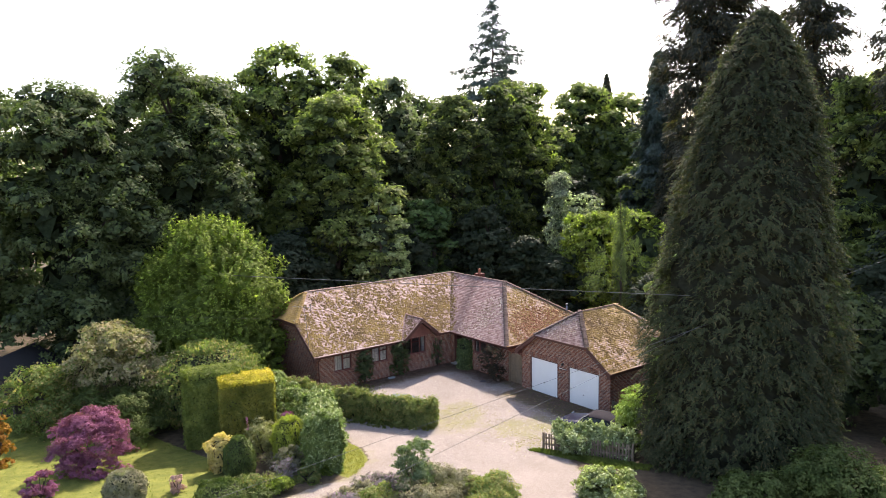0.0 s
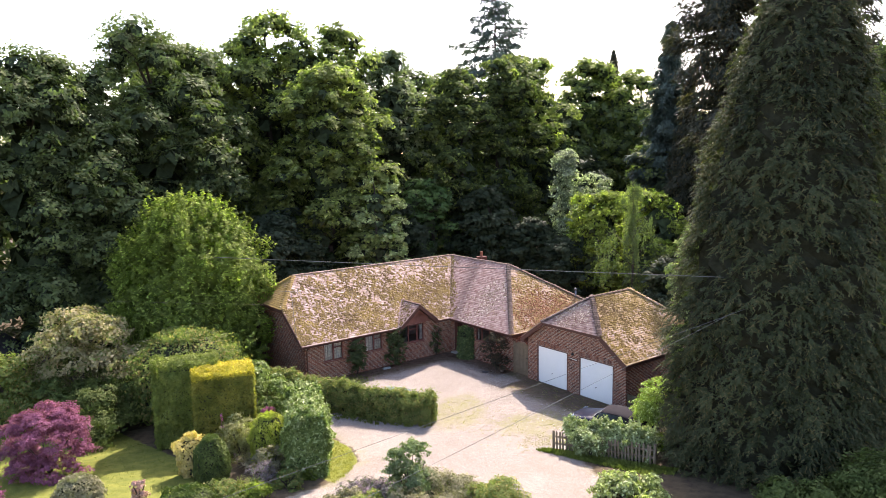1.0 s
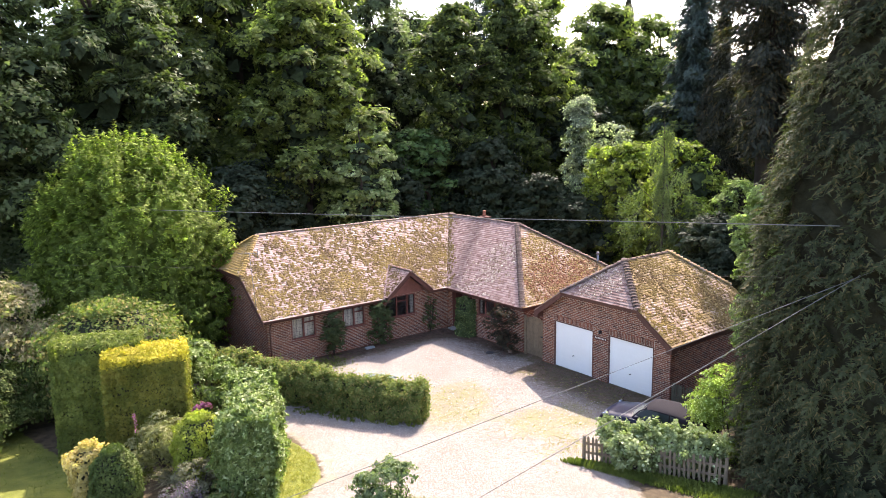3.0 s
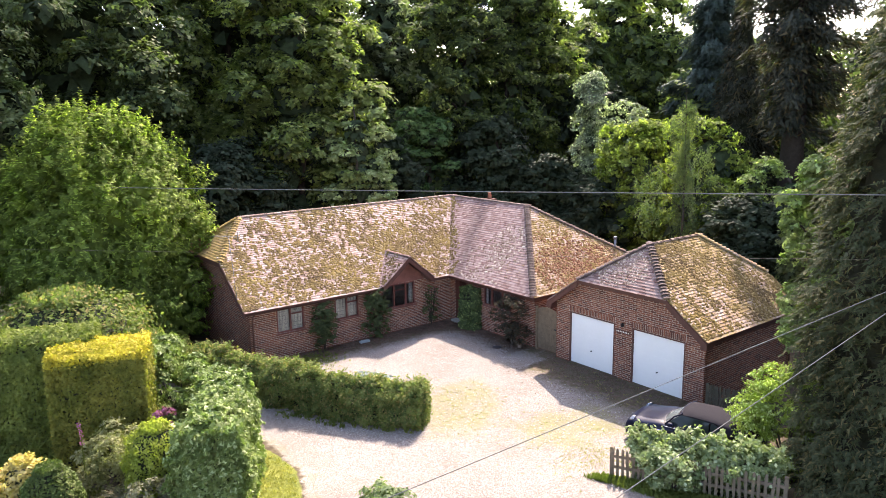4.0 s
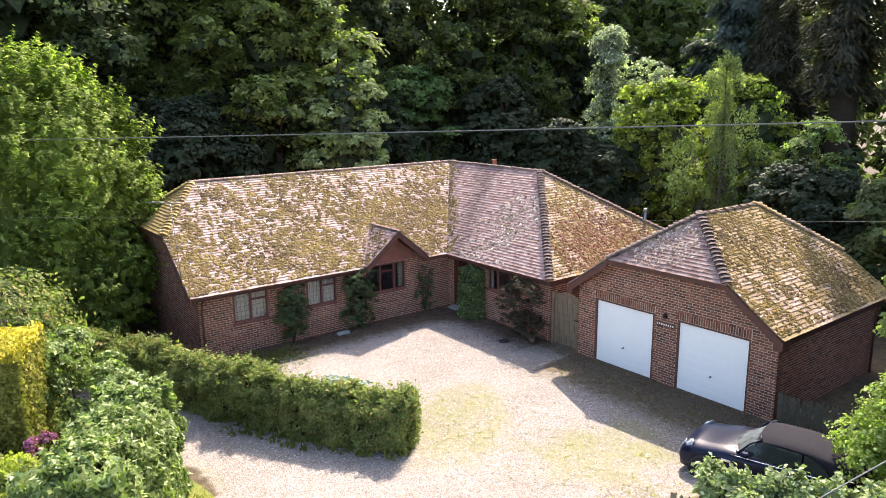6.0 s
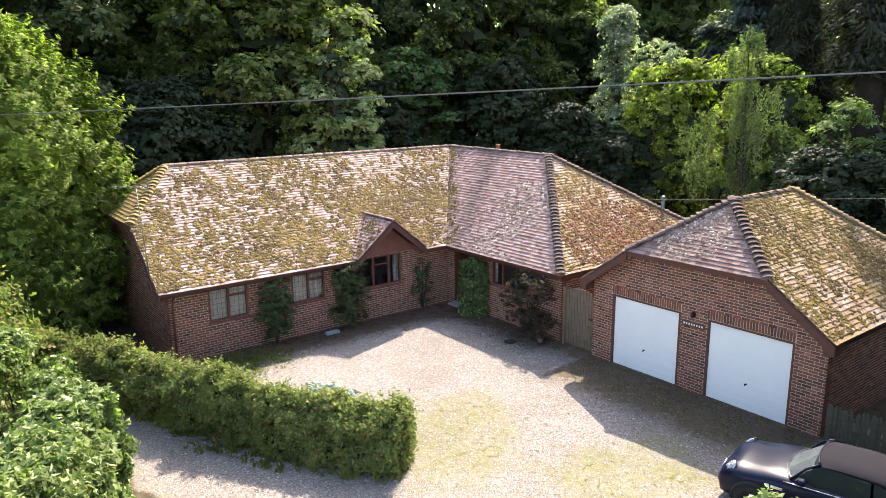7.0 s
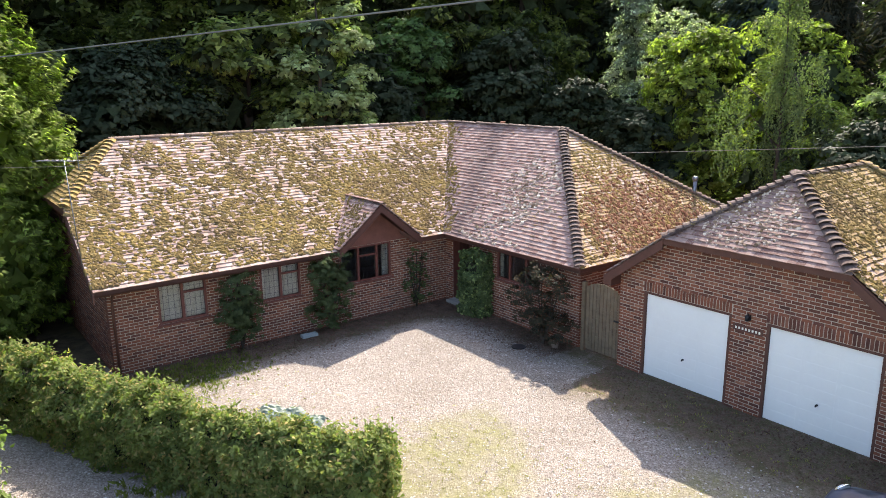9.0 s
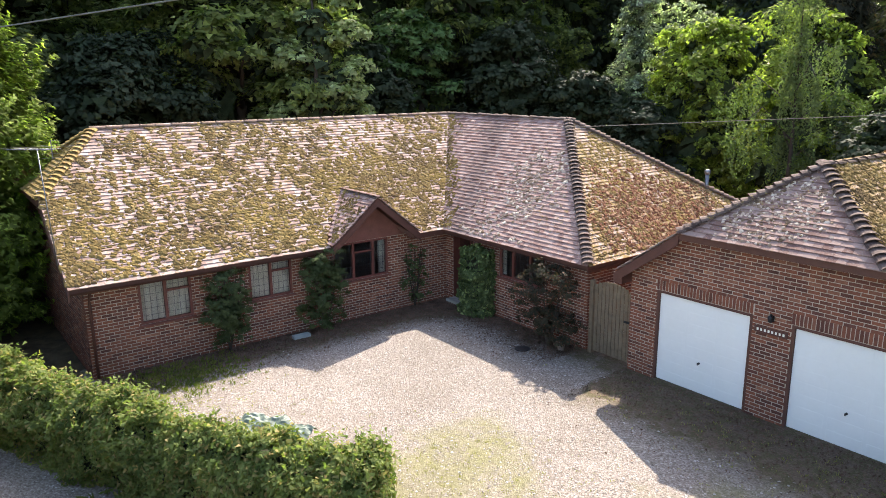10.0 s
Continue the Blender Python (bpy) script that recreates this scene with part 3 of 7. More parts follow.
def window(axis, face, inward, o, parent, lights, curtain, opening=0):
    """A casement window set into its opening, with leaded panes."""
    u0, u1, z0, z1 = o
    P = (lambda u, d, z: (u, face + inward * d, z)) if axis == "x" else (lambda u, d, z: (face + inward * d, u, z))

    def bar(bm, a0, a1, d0, d1, c0, c1):
        p, q = P(a0, d0, c0), P(a1, d1, c1)
        add_box(bm, *sorted((p[0], q[0])), *sorted((p[1], q[1])), *sorted((p[2], q[2])))

    w = new("window")
    adopt(w, parent, "red-brown timber casement window with leaded panes")
    bm = bmesh.new()
    f = 0.06
    bar(bm, u0, u1, 0.02, 0.1, z0, z0 + f)
    bar(bm, u0, u1, 0.02, 0.1, z1 - f, z1)
    cuts = [u0] + [u0 + (u1 - u0) * c for c in lights] + [u1]
    bar(bm, u0, u0 + f, 0.02, 0.1, z0 + f, z1 - f)
    bar(bm, u1 - f, u1, 0.02, 0.1, z0 + f, z1 - f)
    for c in cuts[1:-1]:
        bar(bm, c - 0.035, c + 0.035, 0.02, 0.1, z0 + f, z1 - f)
    if opening:
        a, b = cuts[opening], cuts[opening + 1]
        bar(bm, a, b, 0.02, 0.1, z1 - 0.34, z1 - 0.29)
    part("frame", bm, M_REDWOOD, w)
    bm = bmesh.new()
    bar(bm, u0 - 0.05, u1 + 0.05, -0.05, 0.1, z0 - 0.045, z0 - 0.001)
    part("sill", bm, M_REDWOOD, w)
    for a, b in zip(cuts, cuts[1:]):
        bm = bmesh.new()
        bar(bm, a + 0.03, b - 0.03, 0.055, 0.061, z0 + f, z1 - f)
        g = part("pane", bm, M_GLASS, w)
        g.visible_shadow = False
    bm = bmesh.new()
    u = u0 + 0.14
    while u < u1 - 0.05:
        bar(bm, u - 0.003, u + 0.003, 0.046, 0.054, z0 + f, z1 - f)
        u += 0.135
    z = z0 + 0.2
    while z < z1 - 0.08:
        bar(bm, u0 + f, u1 - f, 0.047, 0.0535, z - 0.003, z + 0.003)
        z += 0.17
    part("leading", bm, M_LEAD, w)["kind"] = "stuff"
    for c0, c1 in curtain:
        bm = bmesh.new()
        n = 18
        a0, a1 = u0 + (u1 - u0) * c0, u0 + (u1 - u0) * c1
        cols = []
        for i in range(n + 1):
            uu = a0 + (a1 - a0) * i / n
            dd = 0.17 + 0.025 * math.sin(i * 1.9)
            cols.append((bm.verts.new(P(uu, dd, z0 - 0.05)), bm.verts.new(P(uu, dd, z1 + 0.02))))
        for p, q in zip(cols, cols[1:]):
            bm.faces.new((p[0], q[0], q[1], p[1]))
        bmesh.ops.solidify(bm, geom=bm.faces[:], thickness=0.006)
        part("curtain", bm, M_CURTAIN, w, "pale cream curtain behind the glass")
    return w


window("y", AX, -1, W_FRONT[0], house, (0.5,), ((0.02, 0.98),), 1)
window("y", AX, -1, W_FRONT[1], house, (0.5,), ((0.02, 0.98),), 1)
window("y", AX, -1, W_FRONT[2], house, (0.36, 0.72), ((0.86, 0.98),), 1)
window("x", BY, 1, W_WING[0], house, (0.3, 0.68), ((0.0, 0.08),), 0)
# front door, set back in a small porch in the corner
PORCH = 0.7
fd = new("door")
adopt(fd, house, "dark brown panelled front door deep in the porch")
box("leaf", DOOR[0] + 0.06, DOOR[1] - 0.06, BY + PORCH, BY + PORCH + 0.05, 0.1, 1.99, M_BROWN, fd, bevel=0.004)
for a, b in ((0.14, 0.42), (0.5, 0.78)):
    for c, d in ((0.25, 0.9), (1.05, 1.8)):
        box("panel", DOOR[0] + a + 0.02, DOOR[0] + b, BY + PORCH - 0.015, BY + PORCH, c, d, M_BROWN, fd, bevel=0.006)
bm = bmesh.new()
add_box(bm, DOOR[0], DOOR[0] + 0.06, BY + PORCH - 0.03, BY + PORCH + 0.07, 0.1, 2.05)
add_box(bm, DOOR[1] - 0.06, DOOR[1], BY + PORCH - 0.03, BY + PORCH + 0.07, 0.1, 2.05)
add_box(bm, DOOR[0], DOOR[1], BY + PORCH - 0.03, BY + PORCH + 0.07, 1.99, 2.05)
bmesh.ops.remove_doubles(bm, verts=bm.verts, dist=1e-4)
part("frame", bm, M_REDWOOD, fd)
for u in (DOOR[0] - 0.1, DOOR[1]):
    box("porch_side", u, u + 0.1, BY + 0.26, BY + PORCH + 0.08, -0.05, 2.2, M_BRICK, house)
for u in (DOOR[0], DOOR[1] - 0.02):
    box("door_lining", u, u + 0.02, BY + 0.01, BY + 0.26, 0.0, 2.05, M_REDWOOD, house)
box("porch_ceiling", DOOR[0] - 0.1, DOOR[1] + 0.1, BY + 0.26, BY + PORCH + 0.08, 2.06, 2.1, M_BROWN, house)
box("step", DOOR[0] + 0.004, DOOR[1] - 0.004, BY - 0.3, BY + PORCH - 0.04, -0.1, 0.09, M_STONE, fd, bevel=0.01)
# rooms behind the windows are closed off by plain inner walls
box("inner_wall", -41.0, -40.9, AY0 + 0.3, 37.0, 0.0, 2.28, M_INNER, house)
box("floor_slab", -43.5, AX - 0.3, AY0 + 0.3, 37.2, -0.06, 0.02, M_INNER, house)
box("floor_slab", AX - 0.28, BX1 - 0.3, BY + 0.3, 37.2, -0.06, 0.02, M_INNER, house)


def garage_door(o):
    u0, u1, z0, z1 = o
    d = new("door")
    adopt(d, garage, "white up-and-over steel garage door, closed")
    f = 0.055
    bm = bmesh.new()
    add_box(bm, u0, u0 + f, GY + 0.0, GY + 0.09, 0.0, z1)
    add_box(bm, u1 - f, u1, GY + 0.0, GY + 0.09, 0.0, z1)
    add_box(bm, u0 + f, u1 - f, GY + 0.0, GY + 0.09, z1 - f, z1)
    part("frame", bm, M_BROWN, d)
    a, b, top = u0 + f + 0.006, u1 - f - 0.006, z1 - f - 0.006
    bm = bmesh.new()
    rows, cols = 8, 3
    hz, wx = (top - 0.015) / rows, (b - a) / cols
    add_box(bm, a, b, GY + 0.055, GY + 0.09, 0.012, top)
    part("leaf", bm, M_WHITE, d)
    for r in range(rows):
        for c in range(cols):
            box("panel", a + c * wx + 0.035, a + (c + 1) * wx - 0.035, GY + 0.0525, GY + 0.056, 0.015 + r * hz + 0.02, 0.015 + (r + 1) * hz - 0.02, M_WHITE, d, bevel=0.002)
    h = bmesh.new()
    add_tube(h, [((a + b) / 2, GY + 0.05, 0.68), ((a + b) / 2, GY + 0.02, 0.68), ((a + b) / 2, GY - 0.01, 0.68)], [0.024, 0.02, 0.014], 10)
    add_box(h, (a + b) / 2 - 0.01, (a + b) / 2 + 0.01, GY - 0.02, GY - 0.008, 0.655, 0.705)
    part("handle", h, M_DARKMETAL, d, "black turn handle")


for o in G_DOORS:
    garage_door(o)
# sign and lamp on the pier between the doors
sign = new("sign")
adopt(sign, garage, "dark wooden name board with pale lettering")
box("board", -25.70, -25.04, GY - 0.03, GY - 0.002, 1.77, 1.90, M_BROWN, sign, bevel=0.004)
for i in range(8):
    box("letter_bar", -25.645 + i * 0.074, -25.645 + i * 0.074 + 0.038, GY - 0.036, GY - 0.0305, 1.81, 1.86, M_CURTAIN, sign)
lamp = new("wall_lamp")
adopt(lamp, garage, "small black outdoor wall lamp")
box("bracket", -25.39, -25.33, GY - 0.02, GY - 0.001, 2.04, 2.16, M_DARKMETAL, lamp)
tube("lantern", [(-25.36, GY - 0.1, 2.04), (-25.36, GY - 0.1, 2.06), (-25.36, GY - 0.1, 2.15), (-25.36, GY - 0.1, 2.19)], [0.02, 0.045, 0.055, 0.015], M_DARKMETAL, lamp)
tube("arm", [(-25.36, GY - 0.015, 2.16), (-25.36, GY - 0.1, 2.21)], 0.012, M_DARKMETAL, lamp)

# ---- plants ----
L_DARK = leafy("dark_broadleaf", (0.072, 0.106, 0.038), (0.155, 0.198, 0.074), trans=0.4)
L_MID = leafy("woodland_leaf", (0.12, 0.165, 0.05), (0.26, 0.31, 0.095), tip=(0.36, 0.39, 0.14), trans=0.55)
L_LIME = leafy("fresh_green_leaf", (0.10, 0.145, 0.028), (0.25, 0.31, 0.065), tip=(0.38, 0.44, 0.10), trans=0.62)
L_SILVERGREEN = leafy("elder_leaf", (0.19, 0.25, 0.085), (0.34, 0.42, 0.17), tip=(0.52, 0.57, 0.32), trans=0.6)
L_BIRCH = leafy("birch_leaf", (0.085, 0.125, 0.045), (0.18, 0.23, 0.09), trans=0.42)
L_SILVER = leafy("silver_leaf", (0.10, 0.14, 0.075), (0.40, 0.44, 0.32), tip=(0.70, 0.72, 0.60), trans=0.5)
# Leaf colour lowered to carry the deep shade within the wood.
L_SHADE = leafy("shade_darkened_leaf", (0.026, 0.042, 0.02), (0.06, 0.082, 0.04), trans=0.2)
L_LAURELTREE = leafy("bush_tree_leaf", (0.13, 0.185, 0.038), (0.28, 0.355, 0.075), tip=(0.48, 0.55, 0.15), trans=0.58, scale=1.2)
L_MAPLEGREEN = leafy("maple_leaf", (0.125, 0.175, 0.032), (0.32, 0.385, 0.08), tip=(0.48, 0.54, 0.15), trans=0.55)
L_BEECH = leafy("beech_leaf", (0.06, 0.09, 0.03), (0.15, 0.19, 0.06), tip=(0.26, 0.29, 0.1), trans=0.5)
# Sunlight on the sycamore's lower limb is put into this paler colour.
L_SYCLIT = leafy("sunlit_sycamore_leaf", (0.24, 0.30, 0.11), (0.42, 0.48, 0.20), tip=(0.54, 0.58, 0.32), trans=0.45)
L_HORN = leafy("hornbeam_leaf", (0.075, 0.15, 0.045), (0.16, 0.26, 0.08), trans=0.35)
L_ASH = leafy("ash_leaf", (0.12, 0.155, 0.08), (0.24, 0.29, 0.16), trans=0.42)
L_FIR = leafy("conifer_spray", (0.036, 0.044, 0.026), (0.08, 0.085, 0.05), tip=(0.11, 0.085, 0.045), trans=0.2, rough=0.7)
L_CYP = leafy("cypress_spray", (0.040, 0.056, 0.024), (0.094, 0.114, 0.046), tip=(0.135, 0.112, 0.052), trans=0.3, rough=0.7, scale=0.6)
L_FIR2 = leafy("spruce_spray", (0.045, 0.075, 0.055), (0.095, 0.135, 0.095), trans=0.15, rough=0.7)
L_HEDGE = leafy("hedge_leaf", (0.105, 0.155, 0.04), (0.25, 0.305, 0.085), tip=(0.31, 0.24, 0.11), trans=0.4, scale=2)
L_HOLLY = leafy("variegated_leaf", (0.11, 0.165, 0.042), (0.25, 0.325, 0.095), tip=(0.40, 0.45, 0.24), trans=0.35, scale=2, rough=0.45)
L_YEW = leafy("clipped_green", (0.055, 0.09, 0.02), (0.13, 0.17, 0.045), trans=0.25, scale=2)
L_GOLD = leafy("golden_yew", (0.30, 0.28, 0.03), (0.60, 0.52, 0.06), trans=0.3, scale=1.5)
L_MAPLE = leafy("purple_maple", (0.19, 0.065, 0.105), (0.34, 0.135, 0.205), trans=0.3, scale=2)
L_CREAM = leafy("grey_green_leaf", (0.16, 0.16, 0.075), (0.32, 0.31, 0.17), trans=0.25, scale=1.5)
L_ROSE = leafy("rose_leaf", (0.045, 0.072, 0.028), (0.115, 0.15, 0.055), trans=0.25, scale=3)
L_IVY = leafy("ivy_leaf", (0.06, 0.10, 0.035), (0.14, 0.195, 0.07), tip=(0.25, 0.30, 0.13), trans=0.3, scale=4, rough=0.45)
L_YELLOW = leafy("yellow_leaf", (0.50, 0.41, 0.10), (0.78, 0.64, 0.26), trans=0.3, scale=3)
L_BRAMBLE = leafy("bramble_leaf", (0.15, 0.21, 0.07), (0.34, 0.41, 0.18), tip=(0.46, 0.49, 0.32), trans=0.3, scale=2)
L_DEAD = leafy("dead_leaf", (0.075, 0.05, 0.032), (0.19, 0.125, 0.08), trans=0.1, scale=3)
L_WEED = leafy("weed_leaf", (0.24, 0.24, 0.06), (0.40, 0.38, 0.12), trans=0.35, scale=2)
L_GRASS = leafy("grass_blade", (0.10, 0.14, 0.028), (0.22, 0.245, 0.05), trans=0.35, scale=2)


# Dark leaf colour stands in for the shade deep inside the crowns.
M_INNERSHADE = plain("shade_dark_inner_leaf", (0.042, 0.056, 0.028), 0.95, vary=0.5, scale=3, bump=1.0)
M_INNERSHADE.node_tree.nodes["Principled BSDF"].inputs["Specular IOR Level"].default_value = 0.05
# Near-black colour carries the shade inside the conifer crowns.
M_CORESHADE = plain("core_shade", (0.03, 0.03, 0.018), 1.0, vary=0.5, scale=4, bump=1.0)
M_CORESHADE.node_tree.nodes["Principled BSDF"].inputs["Specular IOR Level"].default_value = 0.03


def lobes_on(cx, cy, z0, z1, r, n, profile, size, shell=(0.5, 0.92)):
    """Clump centres and radii laid over a crown; profile(h) gives its half width at height 0 to 1."""
    h = RNG.uniform(0.02, 0.98, n)
    a = RNG.uniform(0, math.tau, n)
    w = np.array([profile(v) for v in h]) * r
    q = RNG.uniform(*shell, n)
    c = np.stack([cx + np.cos(a) * w * q, cy + np.sin(a) * w * q, z0 + h * (z1 - z0)], 1)
    return c, size * RNG.uniform(0.7, 1.35, n)


def lobe_leaves(c, rad, count, flat=0.75, up=0.35, subs=22):
    """Leaves in small layered sprays, which sit all over the clumps of a crown."""
    n = len(c)
    d = unit(RNG.normal(size=(n, subs, 3)))
    d[..., 2] = np.where(d[..., 2] < -0.45, -d[..., 2], d[..., 2])
    sc = (c[:, None, :] + d * rad[:, None, None] * RNG.uniform(0.72, 1.05, (n, subs, 1)) * [1, 1, flat]).reshape(-1, 3)
    sd = d.reshape(-1, 3)
    sr = np.repeat(rad, subs) * RNG.uniform(0.18, 0.36, n * subs)
    k = RNG.choice(len(sc), count, p=sr ** 2 / np.sum(sr ** 2))
    g = RNG.normal(size=(count, 3)) * [0.55, 0.55, 0.3]
    pos = sc[k] + g * sr[k][:, None]
    pos[:, 2] -= 0.25 * np.sum(g[:, :2] ** 2, 1) * sr[k]
    nrm = sd[k] * 1.0 + [0, 0, up] + 0.4 * RNG.normal(size=(count, 3))
    return pos, nrm


def round_profile(h):
    return max(0.12, math.sqrt(max(0.0, 1 - (2 * h - 0.85) ** 2 / 1.35)))


def tree(name, x, y, top, r, base, leaf, label, lobes=34, count=14000, size=0.16, lobe=0.34, profile=round_profile, trunk=0.3, flat=0.75, category="tree", shell=(0.3, 0.92), inner=0.6, up=0.6, fill=0.36):
    g = float(ground_z(np.array(x), np.array(y)))
    t = tagged(empty(name, x, y, g - 0.05), label, category)
    lean = RNG.normal(size=2) * 0.4
    mid = base + (top - base) * 0.45
    part_pts = [(0, 0, 0), (lean[0] * 0.3, lean[1] * 0.3, (base + g) * 0.5), (lean[0], lean[1], mid - g), (lean[0] * 1.1, lean[1] * 1.1, base - g + (top - base) * 0.62)]
    bm = bmesh.new()
    add_tube(bm, part_pts, [trunk * 1.25, trunk, trunk * 0.6, trunk * 0.12], 9)
    local(part("trunk", bm, M_BARK, None, smooth=True), t)
    c, rad = lobes_on(0, 0, base - g, top - g - r * lobe * 0.6, r, lobes, profile, r * lobe, shell)
    for i in range(0, min(lobes, 9)):
        bm = bmesh.new()
        z = max(base - g, float(c[i][2]) - r * 0.45)
        z = min(z, (top - g) * 0.82)
        s = Vector((lean[0] * 0.9, lean[1] * 0.9, z))
        e = Vector(c[i])
        m = s.lerp(e, 0.5) + Vector((0, 0, 0.12 * r))
        add_tube(bm, [s, m, e], [trunk * 0.4, trunk * 0.25, trunk * 0.08], 6)
        local(part("limb", bm, M_BARK, None, smooth=True), t)
    hs = np.linspace(0.1, 0.74, 9)
    axis = np.stack([lean[0] * hs, lean[1] * hs, base - g + hs * (top - base)], 1)
    heart = np.array([profile(v) for v in hs]) * r * fill
    local(mesh_part("inner_foliage", blobs(np.concatenate([c, axis]), np.concatenate([rad * inner, heart]), flat), M_INNERSHADE), t)
    pos, nrm = lobe_leaves(c, rad, int(count * 0.82), flat, up)
    local(mesh_part("crown", spray_mesh("crown", pos, nrm, size * 1.08, 1.2), leaf), t)
    return t


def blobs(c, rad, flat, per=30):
    """The inner leaves that close a crown's clumps, with their shade put into the colour."""
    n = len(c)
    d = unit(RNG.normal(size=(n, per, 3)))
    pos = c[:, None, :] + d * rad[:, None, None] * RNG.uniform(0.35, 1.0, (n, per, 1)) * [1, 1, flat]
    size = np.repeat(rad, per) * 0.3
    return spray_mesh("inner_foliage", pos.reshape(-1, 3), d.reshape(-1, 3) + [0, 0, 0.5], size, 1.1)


def local(ob, parent):
    """A part whose mesh is laid out about its thing's own base."""
    ob.parent = parent
    return ob


def conifer(name, x, y, top, r, base, leaf, label, count=16000, size=0.05, profile=None, droop=0.8, limbs=0, trunk=0.35, tufts=500, spread=0.45, ragged=0.1, lean=(0.0, 0.0), core=0.0, long=3.2, fronds=0):
    """A conifer: drooping tufts of fine sprays all over a tall crown, or along single limbs where limbs is given."""
    g = float(ground_z(np.array(x), np.array(y)))
    t = tagged(empty(name, x, y, g - 0.05), label, "tree")
    bm = bmesh.new()
    add_tube(bm, [(0, 0, 0), (0.05 + lean[0] * 0.5, lean[1] * 0.5, (top - g) * 0.5), (lean[0], 0.05 + lean[1], (top - g) * 0.98)], [trunk, trunk * 0.6, 0.012], 9)
    local(part("trunk", bm, M_BARK, None, smooth=True), t)
    prof = profile or (lambda h: 1 - h)
    H = top - base
    if limbs:
        cs, ds, rs = [], [], []
        for i in range(limbs):
            h = (i + RNG.uniform(0, 1)) / limbs
            a = i * 2.4 + RNG.normal() * 0.4
            L = prof(h) * r * RNG.uniform(0.6, 1.1)
            z = base - g + h * H
            d = np.array([math.cos(a), math.sin(a), 0.0])
            rise = RNG.uniform(-0.22, 0.1)
            bm = bmesh.new()
            add_tube(bm, [(0, 0, z), Vector(d * L * 0.5 + [0, 0, z + rise * L * 0.3]), Vector(d * L + [0, 0, z + rise * L])], [0.06, 0.04, 0.012], 5)
            local(part("limb", bm, M_BARK), t)
            n = max(4, int(L * 4.5))
            s = np.linspace(0.18, 1.0, n)[:, None]
            side = np.array([-d[1], d[0], 0.0])
            p = d * L * s + np.array([0, 0, 1.0]) * (z + rise * L * s) + side * RNG.normal(size=(n, 1)) * 0.16 * L * (1.15 - s)
            cs.append(p)
            ds.append(np.tile(d, (n, 1)))
            rs.append(np.full(n, spread))
        c, d, rad = np.concatenate(cs), np.concatenate(ds), np.concatenate(rs)
    else:
        h = RNG.random(tufts) ** 1.2
        a = RNG.uniform(0, math.tau, tufts)
        w = np.array([prof(v) for v in h]) * r
        lump = np.array([noise.noise((math.cos(p) * 2.2, math.sin(p) * 2.2, q * H * 0.4)) for p, q in zip(a, h)])
        w = w * (1 + 0.12 * lump) * (1 - ragged * np.abs(RNG.normal(size=tufts))) - spread * 0.5
        w = np.maximum(w, 0.02)
        d = np.stack([np.cos(a), np.sin(a), np.zeros(tufts)], 1)
        c = d * w[:, None] + np.stack([h * lean[0], h * lean[1], base - g + h * H], 1)
        rad = spread * RNG.uniform(0.6, 1.3, tufts) * np.interp(h, (0, 0.9, 1), (1, 0.9, 0.45))
    # Solid dark core stands in for the shade behind the outer sprays.
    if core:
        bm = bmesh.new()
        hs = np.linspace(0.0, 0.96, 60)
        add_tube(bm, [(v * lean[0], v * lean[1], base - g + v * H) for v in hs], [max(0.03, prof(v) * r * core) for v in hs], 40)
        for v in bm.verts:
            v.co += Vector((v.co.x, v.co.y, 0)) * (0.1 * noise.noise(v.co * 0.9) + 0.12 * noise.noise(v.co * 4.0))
        local(part("inner_core", bm, M_CORESHADE), t)
    if fronds:
        # flat feathery fronds: side sprays along an arching stalk
        n = len(c) * fronds
        D, C, R = (np.repeat(v, fronds, 0) for v in (d, c, rad))
        S = np.stack([-D[:, 1], D[:, 0], np.zeros(n)], 1)
        A = unit(D * 0.85 + S * RNG.normal(size=(n, 1)) * 0.55 + np.array([0, 0, 1.0]) * (RNG.normal(size=(n, 1)) * 0.35 - droop * 0.2))
        W = unit(np.cross(A, [0, 0, 1.0]))
        per = count // n
        f = np.sort(RNG.random((n, per, 1)), 1)
        long_ = R[:, None, None] * RNG.uniform(0.8, 1.7, (n, 1, 1))
        sign = np.where(RNG.random((n, per, 1)) < 0.5, -1.0, 1.0)
        way = unit(A[:, None, :] * 0.75 + W[:, None, :] * sign * 0.75 + np.array([0, 0, -0.35]) * (0.4 + f) + 0.12 * RNG.normal(size=(n, per, 3)))
        pos = C[:, None, :] - D[:, None, :] * 0.3 * R[:, None, None] + A[:, None, :] * long_ * f + np.array([0, 0, -droop * 0.6]) * long_ * f * f + way * 0.055 * (1.25 - f)
        pos, ax = pos.reshape(-1, 3), way.reshape(-1, 3)
        nrm = np.repeat(unit(D * 0.6 + [0, 0, 0.7]), per, 0) + 0.35 * RNG.normal(size=pos.shape)
        local(mesh_part("crown", spray_mesh("crown", pos, nrm, size, long, ax), leaf), t)
        return t
    k = RNG.choice(len(c), count, p=rad ** 2 / np.sum(rad ** 2))
    f = RNG.random((count, 1))
    out = unit(d[k] * 0.75 + [0, 0, -droop * 0.55] + 0.12 * RNG.normal(size=(count, 3)))
    side = np.stack([-d[k][:, 1], d[k][:, 0], np.zeros(count)], 1)
    R = rad[k][:, None]
    v = RNG.normal(size=(count, 1)) * 0.42
    pos = c[k] + out * R * (f * 1.5 - 0.55) + side * v * R * (1.1 - 0.5 * f) + np.array([0, 0, 1.0]) * R * (0.28 * RNG.normal(size=(count, 1)) - 0.25 * v * v)
